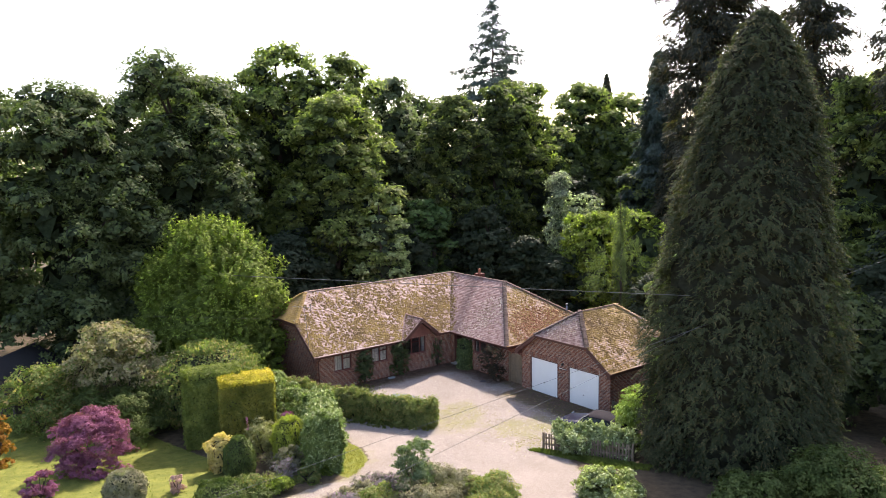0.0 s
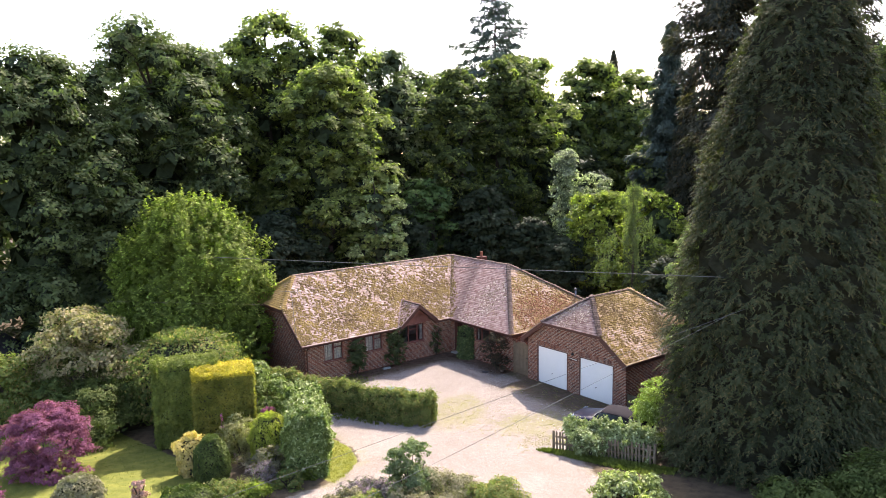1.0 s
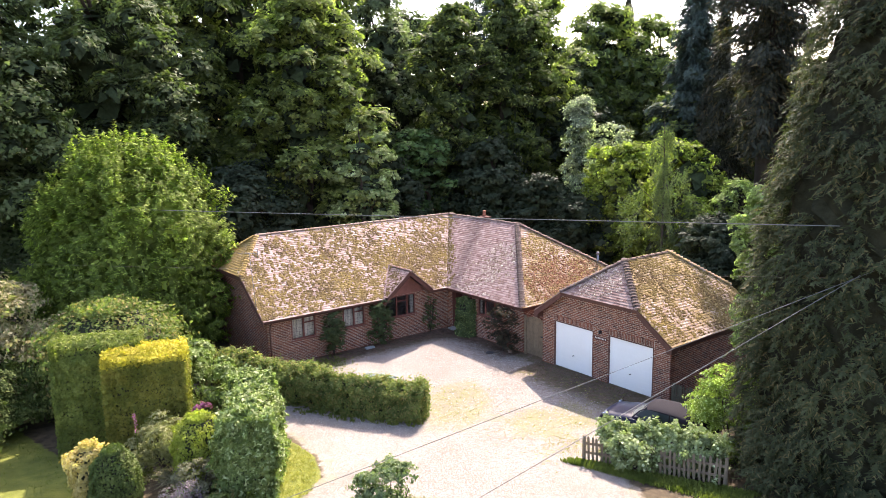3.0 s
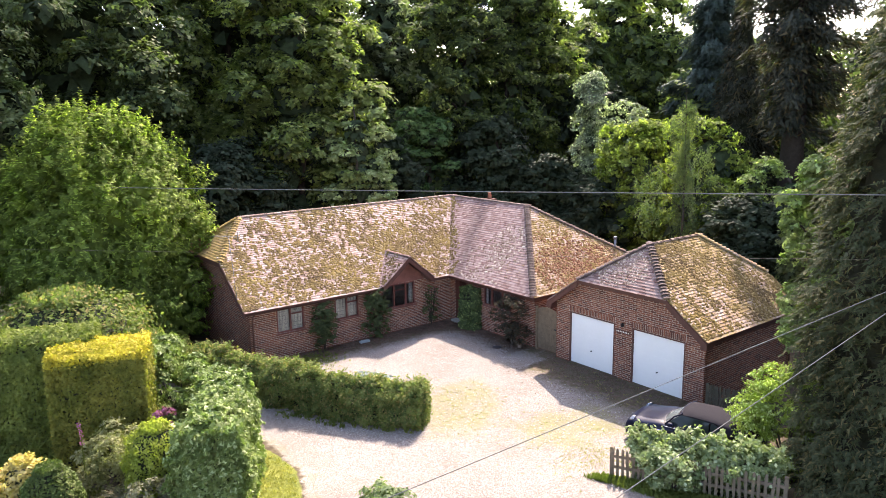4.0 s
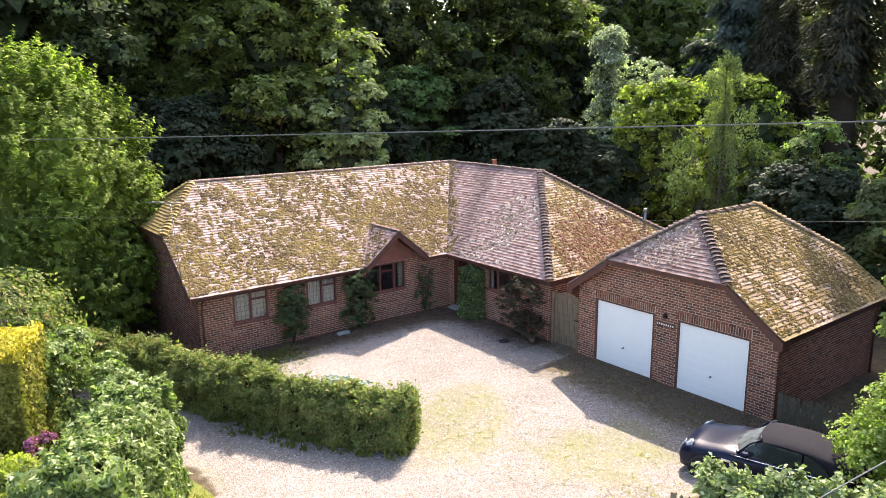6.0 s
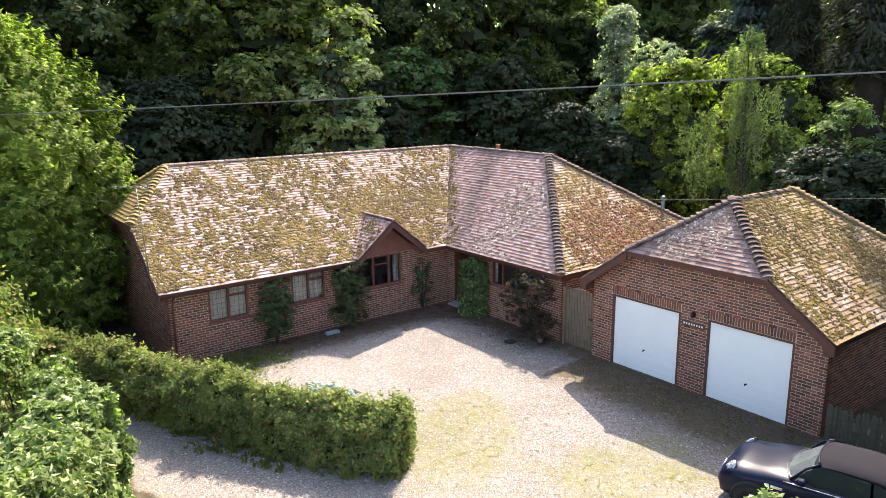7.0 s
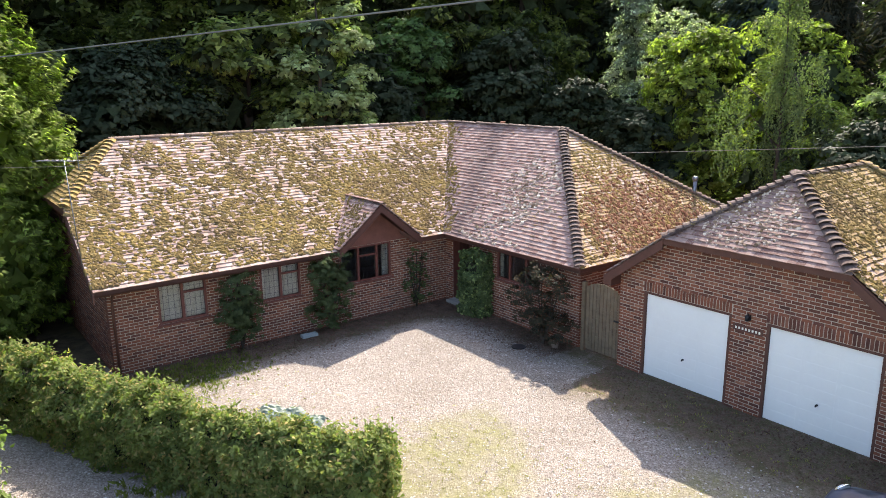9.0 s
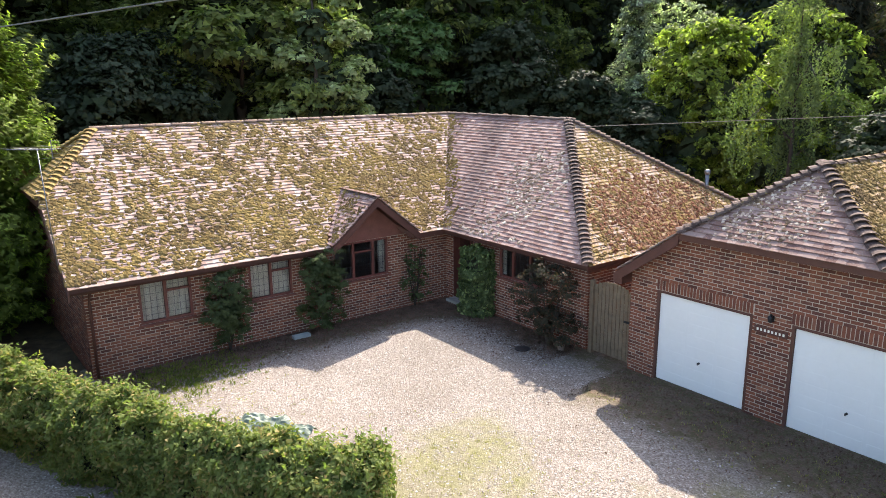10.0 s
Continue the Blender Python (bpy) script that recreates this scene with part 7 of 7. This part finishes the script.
for sgn in (-1, 1):
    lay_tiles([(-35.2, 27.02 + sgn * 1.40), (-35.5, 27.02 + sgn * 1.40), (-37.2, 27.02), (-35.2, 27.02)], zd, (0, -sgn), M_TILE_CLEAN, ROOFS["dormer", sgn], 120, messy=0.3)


def bonnets(p, q, parent, material, step=0.17, r=0.15, length=0.27, rise=0.055, name="hip_tile"):
    """Curved cap tiles from p up to q, each a piece of its own."""
    p, q = Vector(p), Vector(q)
    d = (q - p).normalized()
    s = d.cross(Vector((0, 0, 1))).normalized()
    n = s.cross(d).normalized()
    if n.z < 0:
        n = -n
    bm = bmesh.new()
    a0 = []
    for t, rad, up in ((0, r * 1.12, rise), (length, r * 0.85, 0.0)):
        for th in (0.02, 0.0):
            a0.append([bm.verts.new((math.cos(a) * (rad - 0.02 + th), t, math.sin(a) * (rad - 0.02 + th) * 0.62 + up)) for a in [math.pi * (0.06 + 0.88 * k / 6) for k in range(7)]])
    for a, b in ((a0[0], a0[2]), (a0[0], a0[1])):
        for k in range(6):
            bm.faces.new((a[k], a[k + 1], b[k + 1], b[k]))
    bmesh.ops.recalc_face_normals(bm, faces=bm.faces)
    me = bpy.data.meshes.new(name)
    bm.to_mesh(me)
    bm.free()
    me.materials.append(material)
    L, t = (q - p).length, 0.0
    while t < L - length * 0.4:
        o = new(name, me)
        o.parent = parent
        c = p + d * t + n * (-0.04 + RNG.normal() * 0.005)
        w = RNG.normal() * 0.03
        s2 = (s + n * w).normalized()
        n2 = (n - s * w).normalized()
        o.matrix_basis = Matrix(((s2.x, d.x, n2.x, c.x), (s2.y, d.y, n2.y, c.y), (s2.z, d.z, n2.z, c.z), (0, 0, 0, 1)))
        t += step


RR = (-33.95, RY, RZ)
bonnets((-29.8, 29.45, EAVE), RR, ROOFS["wing"], M_BONNET)
bonnets((-29.8, 38.0, EAVE), RR, ROOFS["end"], M_RIDGE)
bonnets((-37.78, 19.27, 3.96), (RX, 21.06, RZ), ROOFS["half_hip"], M_TILE_MOSS)
bonnets((-41.88, 19.27, 3.96), (RX, 21.06, RZ), ROOFS["half_hip"], M_TILE_MOSS)
bonnets((-23.35, 29.35, 3.506), (GX, 31.07, 4.94), ROOFS["g_hip"], M_BONNET)
bonnets((-27.35, 29.35, 3.506), (GX, 31.07, 4.94), ROOFS["g_hip"], M_BONNET)
bonnets((-23.35, 35.9, 3.506), (GX, 34.14, 4.94), ROOFS["g_right"], M_TILE_END)
for p, q, par, mat in (((RX, 20.95, RZ + 0.03), (RX, RY + 0.1, RZ + 0.03), ROOFS["front"], M_RIDGE), ((RX, RY, RZ + 0.03), (-33.9, RY, RZ + 0.03), ROOFS["wing"], M_BONNET), ((GX, 31.0, 4.97), (GX, 34.2, 4.97), ROOFS["g_right"], M_RIDGE), ((-35.15, 27.02, 3.515), (-37.0, 27.02, 3.515), ROOFS["dormer", 1], M_BONNET)):
    bonnets(p, q, par, mat, 0.43, 0.095 if q[2] < 4 else 0.105, 0.44, 0.006, "ridge_tile")


def lay_bricks(axis, face, out, u0, u1, z0, z1, holes, parent, single=300, clip=None, soldiers=()):
    """Stretcher-bond bricks proud of the mortar core."""
    L, H, J = 0.210, 0.060, 0.015
    rows = np.arange(z0, z1, H + J)
    us, zs, ls, hs = [], [], [], []
    holes = list(holes) + list(soldiers)
    for r, z in enumerate(rows):
        cuts = [(u0, u1)]
        for h in holes:
            if z + H * 0.6 > h[2] and z + H * 0.4 < h[3]:
                nxt = []
                for a, b in cuts:
                    if h[1] <= a or h[0] >= b:
                        nxt.append((a, b))
                    else:
                        if h[0] > a:
                            nxt.append((a, h[0]))
                        if h[1] < b:
                            nxt.append((h[1], b))
                cuts = nxt
        for a, b in cuts:
            first = u0 - (L + J) / 2 * (r % 2)
            k = math.floor((a - first) / (L + J))
            s = first + k * (L + J)
            while s < b - 0.02:
                p, q = max(a, s), min(b, s + L)
                if q - p > 0.03 and (clip is None or clip((p + q) / 2, z + H)):
                    us.append((p + q) / 2)
                    ls.append(q - p)
                    zs.append(z + H / 2)
                    hs.append(H)
                s += L + J
    for h in soldiers:
        s = h[0] + 0.004
        while s < h[1] - 0.05:
            us.append(s + H / 2)
            ls.append(H)
            zs.append((h[2] + h[3]) / 2)
            hs.append(h[3] - h[2] - 0.012)
            s += H + J
    u, z, l, hh = (np.array(v) for v in (us, zs, ls, hs))
    k = len(u)
    proud = np.clip(0.0015 * RNG.normal(size=k), -0.002, 0.004)
    e = {"x": (np.array([1.0, 0, 0]), np.array([0, 1.0, 0])), "y": (np.array([0, 1.0, 0]), np.array([1.0, 0, 0]))}[axis]
    base = np.zeros((k, 3))
    base[:, 0 if axis == "x" else 1] = u
    base[:, 1 if axis == "x" else 0] = face
    base[:, 2] = z
    EU, EV, EN = np.tile(e[0], (k, 1)), np.tile([0, 0, 1.0], (k, 1)), np.tile(e[1] * out, (k, 1))
    lo = np.stack([-l / 2, -hh / 2, np.full(k, -0.02)], 1)
    hi = np.stack([l / 2, hh / 2, proud], 1)
    fs = [TOP, SOUTH, EAST, NORTH, WEST]
    whole = np.where((np.abs(l - L) < 1e-3) & (np.abs(hh - H) < 1e-3))[0]
    pick = whole[np.argsort(z[whole] * 0.2 + np.abs(u[whole] - (u0 + u1) / 2), kind="stable")][:single]
    mask = np.ones(k, bool)
    mask[pick] = False
    if len(pick):
        one = boxes_mesh("brick", np.zeros((1, 3)), EU[:1], EV[:1], EN[:1], lo[pick[:1]], np.array([[L / 2, H / 2, 0.0]]), fs)
        one.materials.append(M_BRICK)
        for i in pick:
            b = new("brick", one)
            b.parent = parent
            m = Matrix.Translation(base[i] + EN[i] * proud[i])
            b.matrix_basis = m
    ob = mesh_part("bricks", boxes_mesh("bricks", base[mask], EU[mask], EV[mask], EN[mask], lo[mask], hi[mask], fs), M_BRICK)
    ob.parent = parent
    ob["kind"] = "stuff"


lay_bricks("y", AX, 1, AY0, BY, -0.02, 2.3, W_FRONT, wall_front)
lay_bricks("x", BY, -1, AX, BX1, -0.02, 2.3, W_WING + [DOOR], wall_wing)
lay_bricks("y", BX1, 1, BY, 37.6, -0.02, 2.25, [], wall_east, 60)
lay_bricks("x", AY0, -1, -43.85, AX, -0.02, 3.85, [], wall_end, clip=lambda u, z: z < min(3.86, EAVE - 0.1 + min(-35.45 - u, u + 44.21) * 0.717))
G_SOLDIER = [(a - 0.02, b + 0.02, d + 0.004, d + 0.229) for a, b, c, d in G_DOORS]
lay_bricks("x", GY, -1, GXL, GXR, -0.02, 3.42, G_DOORS, gwall_front, clip=lambda u, z: z < 4.83 - abs(u - GX) * 0.717, soldiers=G_SOLDIER)
lay_bricks("y", GXR, 1, GY, GYB, -0.02, 2.4, [], gwall_right)
lay_bricks("y", GXL, -1, GY, GYB, -0.02, 2.3, [], gwall_left, 60)


def lumps(name, poly, zf, count, keep, material, parent, r0=0.025, r1=0.06, thick=0.42, stretch=1.3):
    """Ragged moss cushions and curled flakes lying on the tiles, thick in their own patches."""
    P = np.asarray(poly)
    x = RNG.uniform(P[:, 0].min(), P[:, 0].max(), count)
    y = RNG.uniform(P[:, 1].min(), P[:, 1].max(), count)
    d = inside(poly, x, y) > 0.02
    d &= ~under_gable(x, y) if zf is za else True
    nz = np.array([noise.noise((a * 0.55, b * 0.55, 3.0)) * 0.3 + noise.noise((a * 1.9, b * 1.9, 7.0)) * 0.35 + noise.noise((a * 5.5, b * 5.5, 1.0)) * 0.45 for a, b in zip(x, y)])
    d &= keep(x, y, nz)
    x, y = x[d], y[d]
    k = len(x)
    h = 0.01
    gx = (np.array([zf(p + h, q) - zf(p, q) for p, q in zip(x, y)])) / h
    gy = (np.array([zf(p, q + h) - zf(p, q) for p, q in zip(x, y)])) / h
    z = np.array([zf(p, q) for p, q in zip(x, y)]) + 0.03
    across = np.abs(np.mean(gx)) > np.abs(np.mean(gy))
    r = r0 + (r1 - r0) * RNG.random(k) ** 1.6
    ring = 5
    a = np.arange(ring) * math.tau / ring + RNG.uniform(0, 1, (k, 1))

    def around(wide, height):
        px = np.cos(a) * r[:, None] * wide * (0.85 if across else stretch)
        py = np.sin(a) * r[:, None] * wide * (stretch if across else 0.85)
        return np.stack([x[:, None] + px, y[:, None] + py, z[:, None] + px * gx[:, None] + py * gy[:, None] + height], -1)

    foot = around(RNG.uniform(0.65, 1.2, (k, ring)), -0.012)
    crown = around(RNG.uniform(0.4, 0.75, (k, ring)), r[:, None] * thick * RNG.uniform(0.45, 1.2, (k, ring)))
    v = np.concatenate([foot, crown], 1).reshape(-1, 3)
    f = [(n, (n + 1) % ring, ring + n) for n in range(ring)] + [((n + 1) % ring, ring + (n + 1) % ring, ring + n) for n in range(ring)] + [(ring, ring + n, ring + n + 1) for n in range(1, ring - 1)]
    F = np.arange(k)[:, None, None] * (2 * ring) + np.array(f)[None]
    ob = mesh_part(name, arr_mesh(name, v, F.reshape(-1, 3)), material)
    ob.parent = parent
    ob["kind"] = "stuff"


def some(n):
    return RNG.normal(size=n) * 0.16


lumps("moss", *SLOPES["front"], 38000, lambda x, y, n: n * 1.15 + 0.03 * (y - 24) / 6 - 0.26 * (-35.45 - x - 2.0) / 4.4 > some(len(x)) + 0.02, M_MOSS, ROOFS["front"], 0.03, 0.079, 0.62)
lumps("moss", *SLOPES["end"], 16000, lambda x, y, n: n * 1.2 > some(len(x)) + 0.08, M_MOSS, ROOFS["end"], 0.026, 0.07, 0.6)
lumps("red_moss", *SLOPES["end"], 12000, lambda x, y, n: n * 0.8 + 0.68 - 0.5 * np.hypot((x + 30.4) * 1.0, (y - 33.3) * 0.62) > some(len(x)), M_REDMOSS, ROOFS["end"], 0.022, 0.075, 0.75)
lumps("moss", *SLOPES["half_hip"], 1200, lambda x, y, n: n > 0.25, M_MOSS, ROOFS["half_hip"], 0.02, 0.04)
lumps("moss", *GSLOPES["right"], 16000, lambda x, y, n: n * 1.2 > some(len(x)) + 0.05, M_MOSS, ROOFS["g_right"], 0.026, 0.072, 0.6)
lumps("dead_moss", *SLOPES["wing"], 13000, lambda x, y, n: n + 0.02 - 0.3 * np.maximum(0, np.abs((x + 33.2) - 0.4 * (y - 31.0)) - 0.8) - 0.25 * np.maximum(0, y - 31.6) > some(len(x)), M_DEADMOSS, ROOFS["wing"], 0.022, 0.07, 0.6)
lumps("moss", *SLOPES["wing"], 16000, lambda x, y, n: n + 0.45 - 1.1 * np.maximum(0, x - (-35.45 - (y - 29.5) * 1.2)) > some(len(x)) + 0.1, M_MOSS, ROOFS["wing"], 0.02, 0.07, 0.8)
lumps("dead_moss", *GSLOPES["hip"], 2600, lambda x, y, n: np.hypot((x + 25.7) * 0.8, (y - 30.0) * 1.1) < 0.72 + n * 0.8, M_DEADMOSS, ROOFS["g_hip"], 0.018, 0.05, 0.6)
for sgn in (-1, 1):
    lumps("moss", [(-35.25, 27.02 + sgn * 1.38), (-35.5, 27.02 + sgn * 1.38), (-37.1, 27.04), (-35.25, 27.02 + sgn * 0.05)], zd, 1400, lambda x, y, n: n + 0.3 * np.abs(y - 27.02) - 0.22 > some(len(x)), M_MOSS, ROOFS["dormer", sgn], 0.02, 0.06, 0.9)


def scatter(name, x, y, zf, size, material, label, category, flat=0.6, sides=5):
    """Loose stones or scraps lying on the ground."""
    k = len(x)
    r = size * RNG.uniform(0.6, 1.5, k)
    a = np.arange(sides) * math.tau / sides
    ph = RNG.uniform(0, math.tau, (k, 1))
    jit = RNG.uniform(0.7, 1.2, (k, sides))
    z = zf(x, y)
    out = np.stack([x[:, None] + np.cos(a + ph) * r[:, None] * jit, y[:, None] + np.sin(a + ph) * r[:, None] * jit, z[:, None] + r[:, None] * flat * RNG.uniform(0.0, 0.5, (k, sides))], -1)
    top = np.stack([x + RNG.normal(size=k) * r * 0.2, y + RNG.normal(size=k) * r * 0.2, z + r * flat], -1)[:, None, :]
    v = np.concatenate([out, top], 1).reshape(-1, 3)
    F = np.arange(k)[:, None, None] * (sides + 1) + np.array([(i, (i + 1) % sides, sides) for i in range(sides)])[None]
    ob = mesh_part(name, arr_mesh(name, v, F.reshape(-1, 3)), material)
    tagged(ob, label, category, kind="stuff")


def court_points(n, box_, edge=0.15):
    x, y = RNG.uniform(box_[0], box_[1], n), RNG.uniform(box_[2], box_[3], n)
    ok = inside(DRIVE, x, y) > edge
    return x[ok], y[ok]


x, y = court_points(15000, (-36, -20, 18, 30))
ok = RNG.random(len(x)) > court_dirt(x, y) * 1.25
x, y = x[ok], y[ok]
scatter("gravel", x, y, ground_z, 0.02, M_STONES, "loose pale flint gravel on the court", "gravel")
# fallen leaves gather along the walls and in front of the garage
x = np.concatenate([AX + np.abs(RNG.normal(size=12000)) * 0.7 + 0.05, RNG.uniform(AX, BX1, 8000), RNG.uniform(GXL, GXR, 3500)])
y = np.concatenate([RNG.uniform(AY0, BY, 12000), BY - np.abs(RNG.normal(size=8000)) * 0.75 - 0.05, GY - np.abs(RNG.normal(size=3500)) * 1.1 - 0.05])
ok = (x > AX + 0.03) & (y < BY) & (y > 19.7)
x, y = x[ok], y[ok]
n3 = np.tile([0, 0, 1.0], (len(x), 1)) + 0.5 * RNG.normal(size=(len(x), 3))
litter = mesh_part("leaf_litter", leaf_mesh("leaf_litter", np.stack([x, y, ground_z(x, y) + 0.025], 1), n3, 0.0145, 1.6), L_DEAD)
tagged(litter, "brown fallen leaves along the foot of the walls", "leaves", kind="stuff")


def tufts(name, x, y, height, leaf, label, per=7):
    k = len(x) * per
    X, Y = np.repeat(x, per) + RNG.normal(size=k) * 0.035, np.repeat(y, per) + RNG.normal(size=k) * 0.035
    h = height * RNG.uniform(0.5, 1.3, k)
    n = np.stack([RNG.normal(size=k), RNG.normal(size=k), 0.25 * RNG.normal(size=k)], 1)
    ax = np.stack([0.4 * RNG.normal(size=k), 0.4 * RNG.normal(size=k), np.ones(k)], 1)
    me = leaf_mesh(name, np.stack([X, Y, ground_z(X, Y) + h * 0.6], 1), n, h * 0.18, 4.0, ax)
    tagged(mesh_part(name, me, leaf), label, "grass", kind="stuff")


def spots(n, cx, cy, sx, sy):
    return cx + RNG.normal(size=n) * sx, cy + RNG.normal(size=n) * sy


groups = [spots(160, -27.6, 23.6, 1.2, 0.9), spots(180, -25.2, 23.5, 1.6, 1.1), spots(160, -23.3, 25.2, 0.9, 1.4), spots(120, -31.5, 21.6, 1.5, 0.7), spots(160, -33.6, 20.8, 1.0, 0.5), spots(150, -24.5, 28.6, 2.0, 0.6), spots(300, -21.6, 23.6, 0.5, 0.8)]
x, y = np.concatenate([g[0] for g in groups]), np.concatenate([g[1] for g in groups])
ok = (inside(DRIVE, x, y) > 0.0) & (y < 29.6)
tufts("weeds", x[ok], y[ok], 0.028, L_WEED, "short yellow-green weeds in the gravel")
x, y = spots(800, -34.7, 21.2, 0.6, 0.8)
ok = (x > AX + 0.1) & (y > 19.8)
tufts("weed_patch", x[ok], y[ok], 0.055, L_GRASS, "leafy green weeds at the foot of the wall")
x, y = RNG.uniform(-27.6, -22.8, 2800), RNG.uniform(13.6, 17.6, 2800)
ok = inside(WEDGE, x, y) > 0.08
tufts("verge_grass", x[ok], y[ok], 0.045, L_WEED, "bright green grass verge at the lane's corner", 6)
x, y = RNG.uniform(-40, -23, 4000), RNG.uniform(0, 10.5, 4000)
ok = inside(LAWN, x, y) > 0.1
tufts("lawn_grass", x[ok], y[ok], 0.04, L_GRASS, "short mown lawn grass", 3)
f, o = RNG.random(1700), RNG.uniform(-1.0, 0.5, 1700)
x, y = -20.6 + 4.9 * f + 0.36 * o, 22.95 + 1.8 * f - 0.93 * np.abs(o) * (0.5 + f)
tufts("rough_grass", x, y, 0.085, L_YEWLIT, "rough green grass and weeds at the foot of the picket fence", 7)
x, y = RNG.uniform(-37.5, -26.2, 2600), RNG.uniform(15.4, 21.8, 2600)
ok = (x > -30.6) & (np.abs(inside([(-26.6, 21.2), (-28.5, 19.85), (-30.4, 18.85), (-33.1, 17.75), (-37.5, 15.7), (-37.5, 15.4), (-33.0, 17.4), (-30.2, 18.5), (-28.3, 19.5), (-26.3, 21.0)], x, y) - 0.05) < 0.22)
tufts("hedge_grass", x[ok], y[ok], 0.1, L_GRASS, "long grass along the foot of the court hedge", 8)
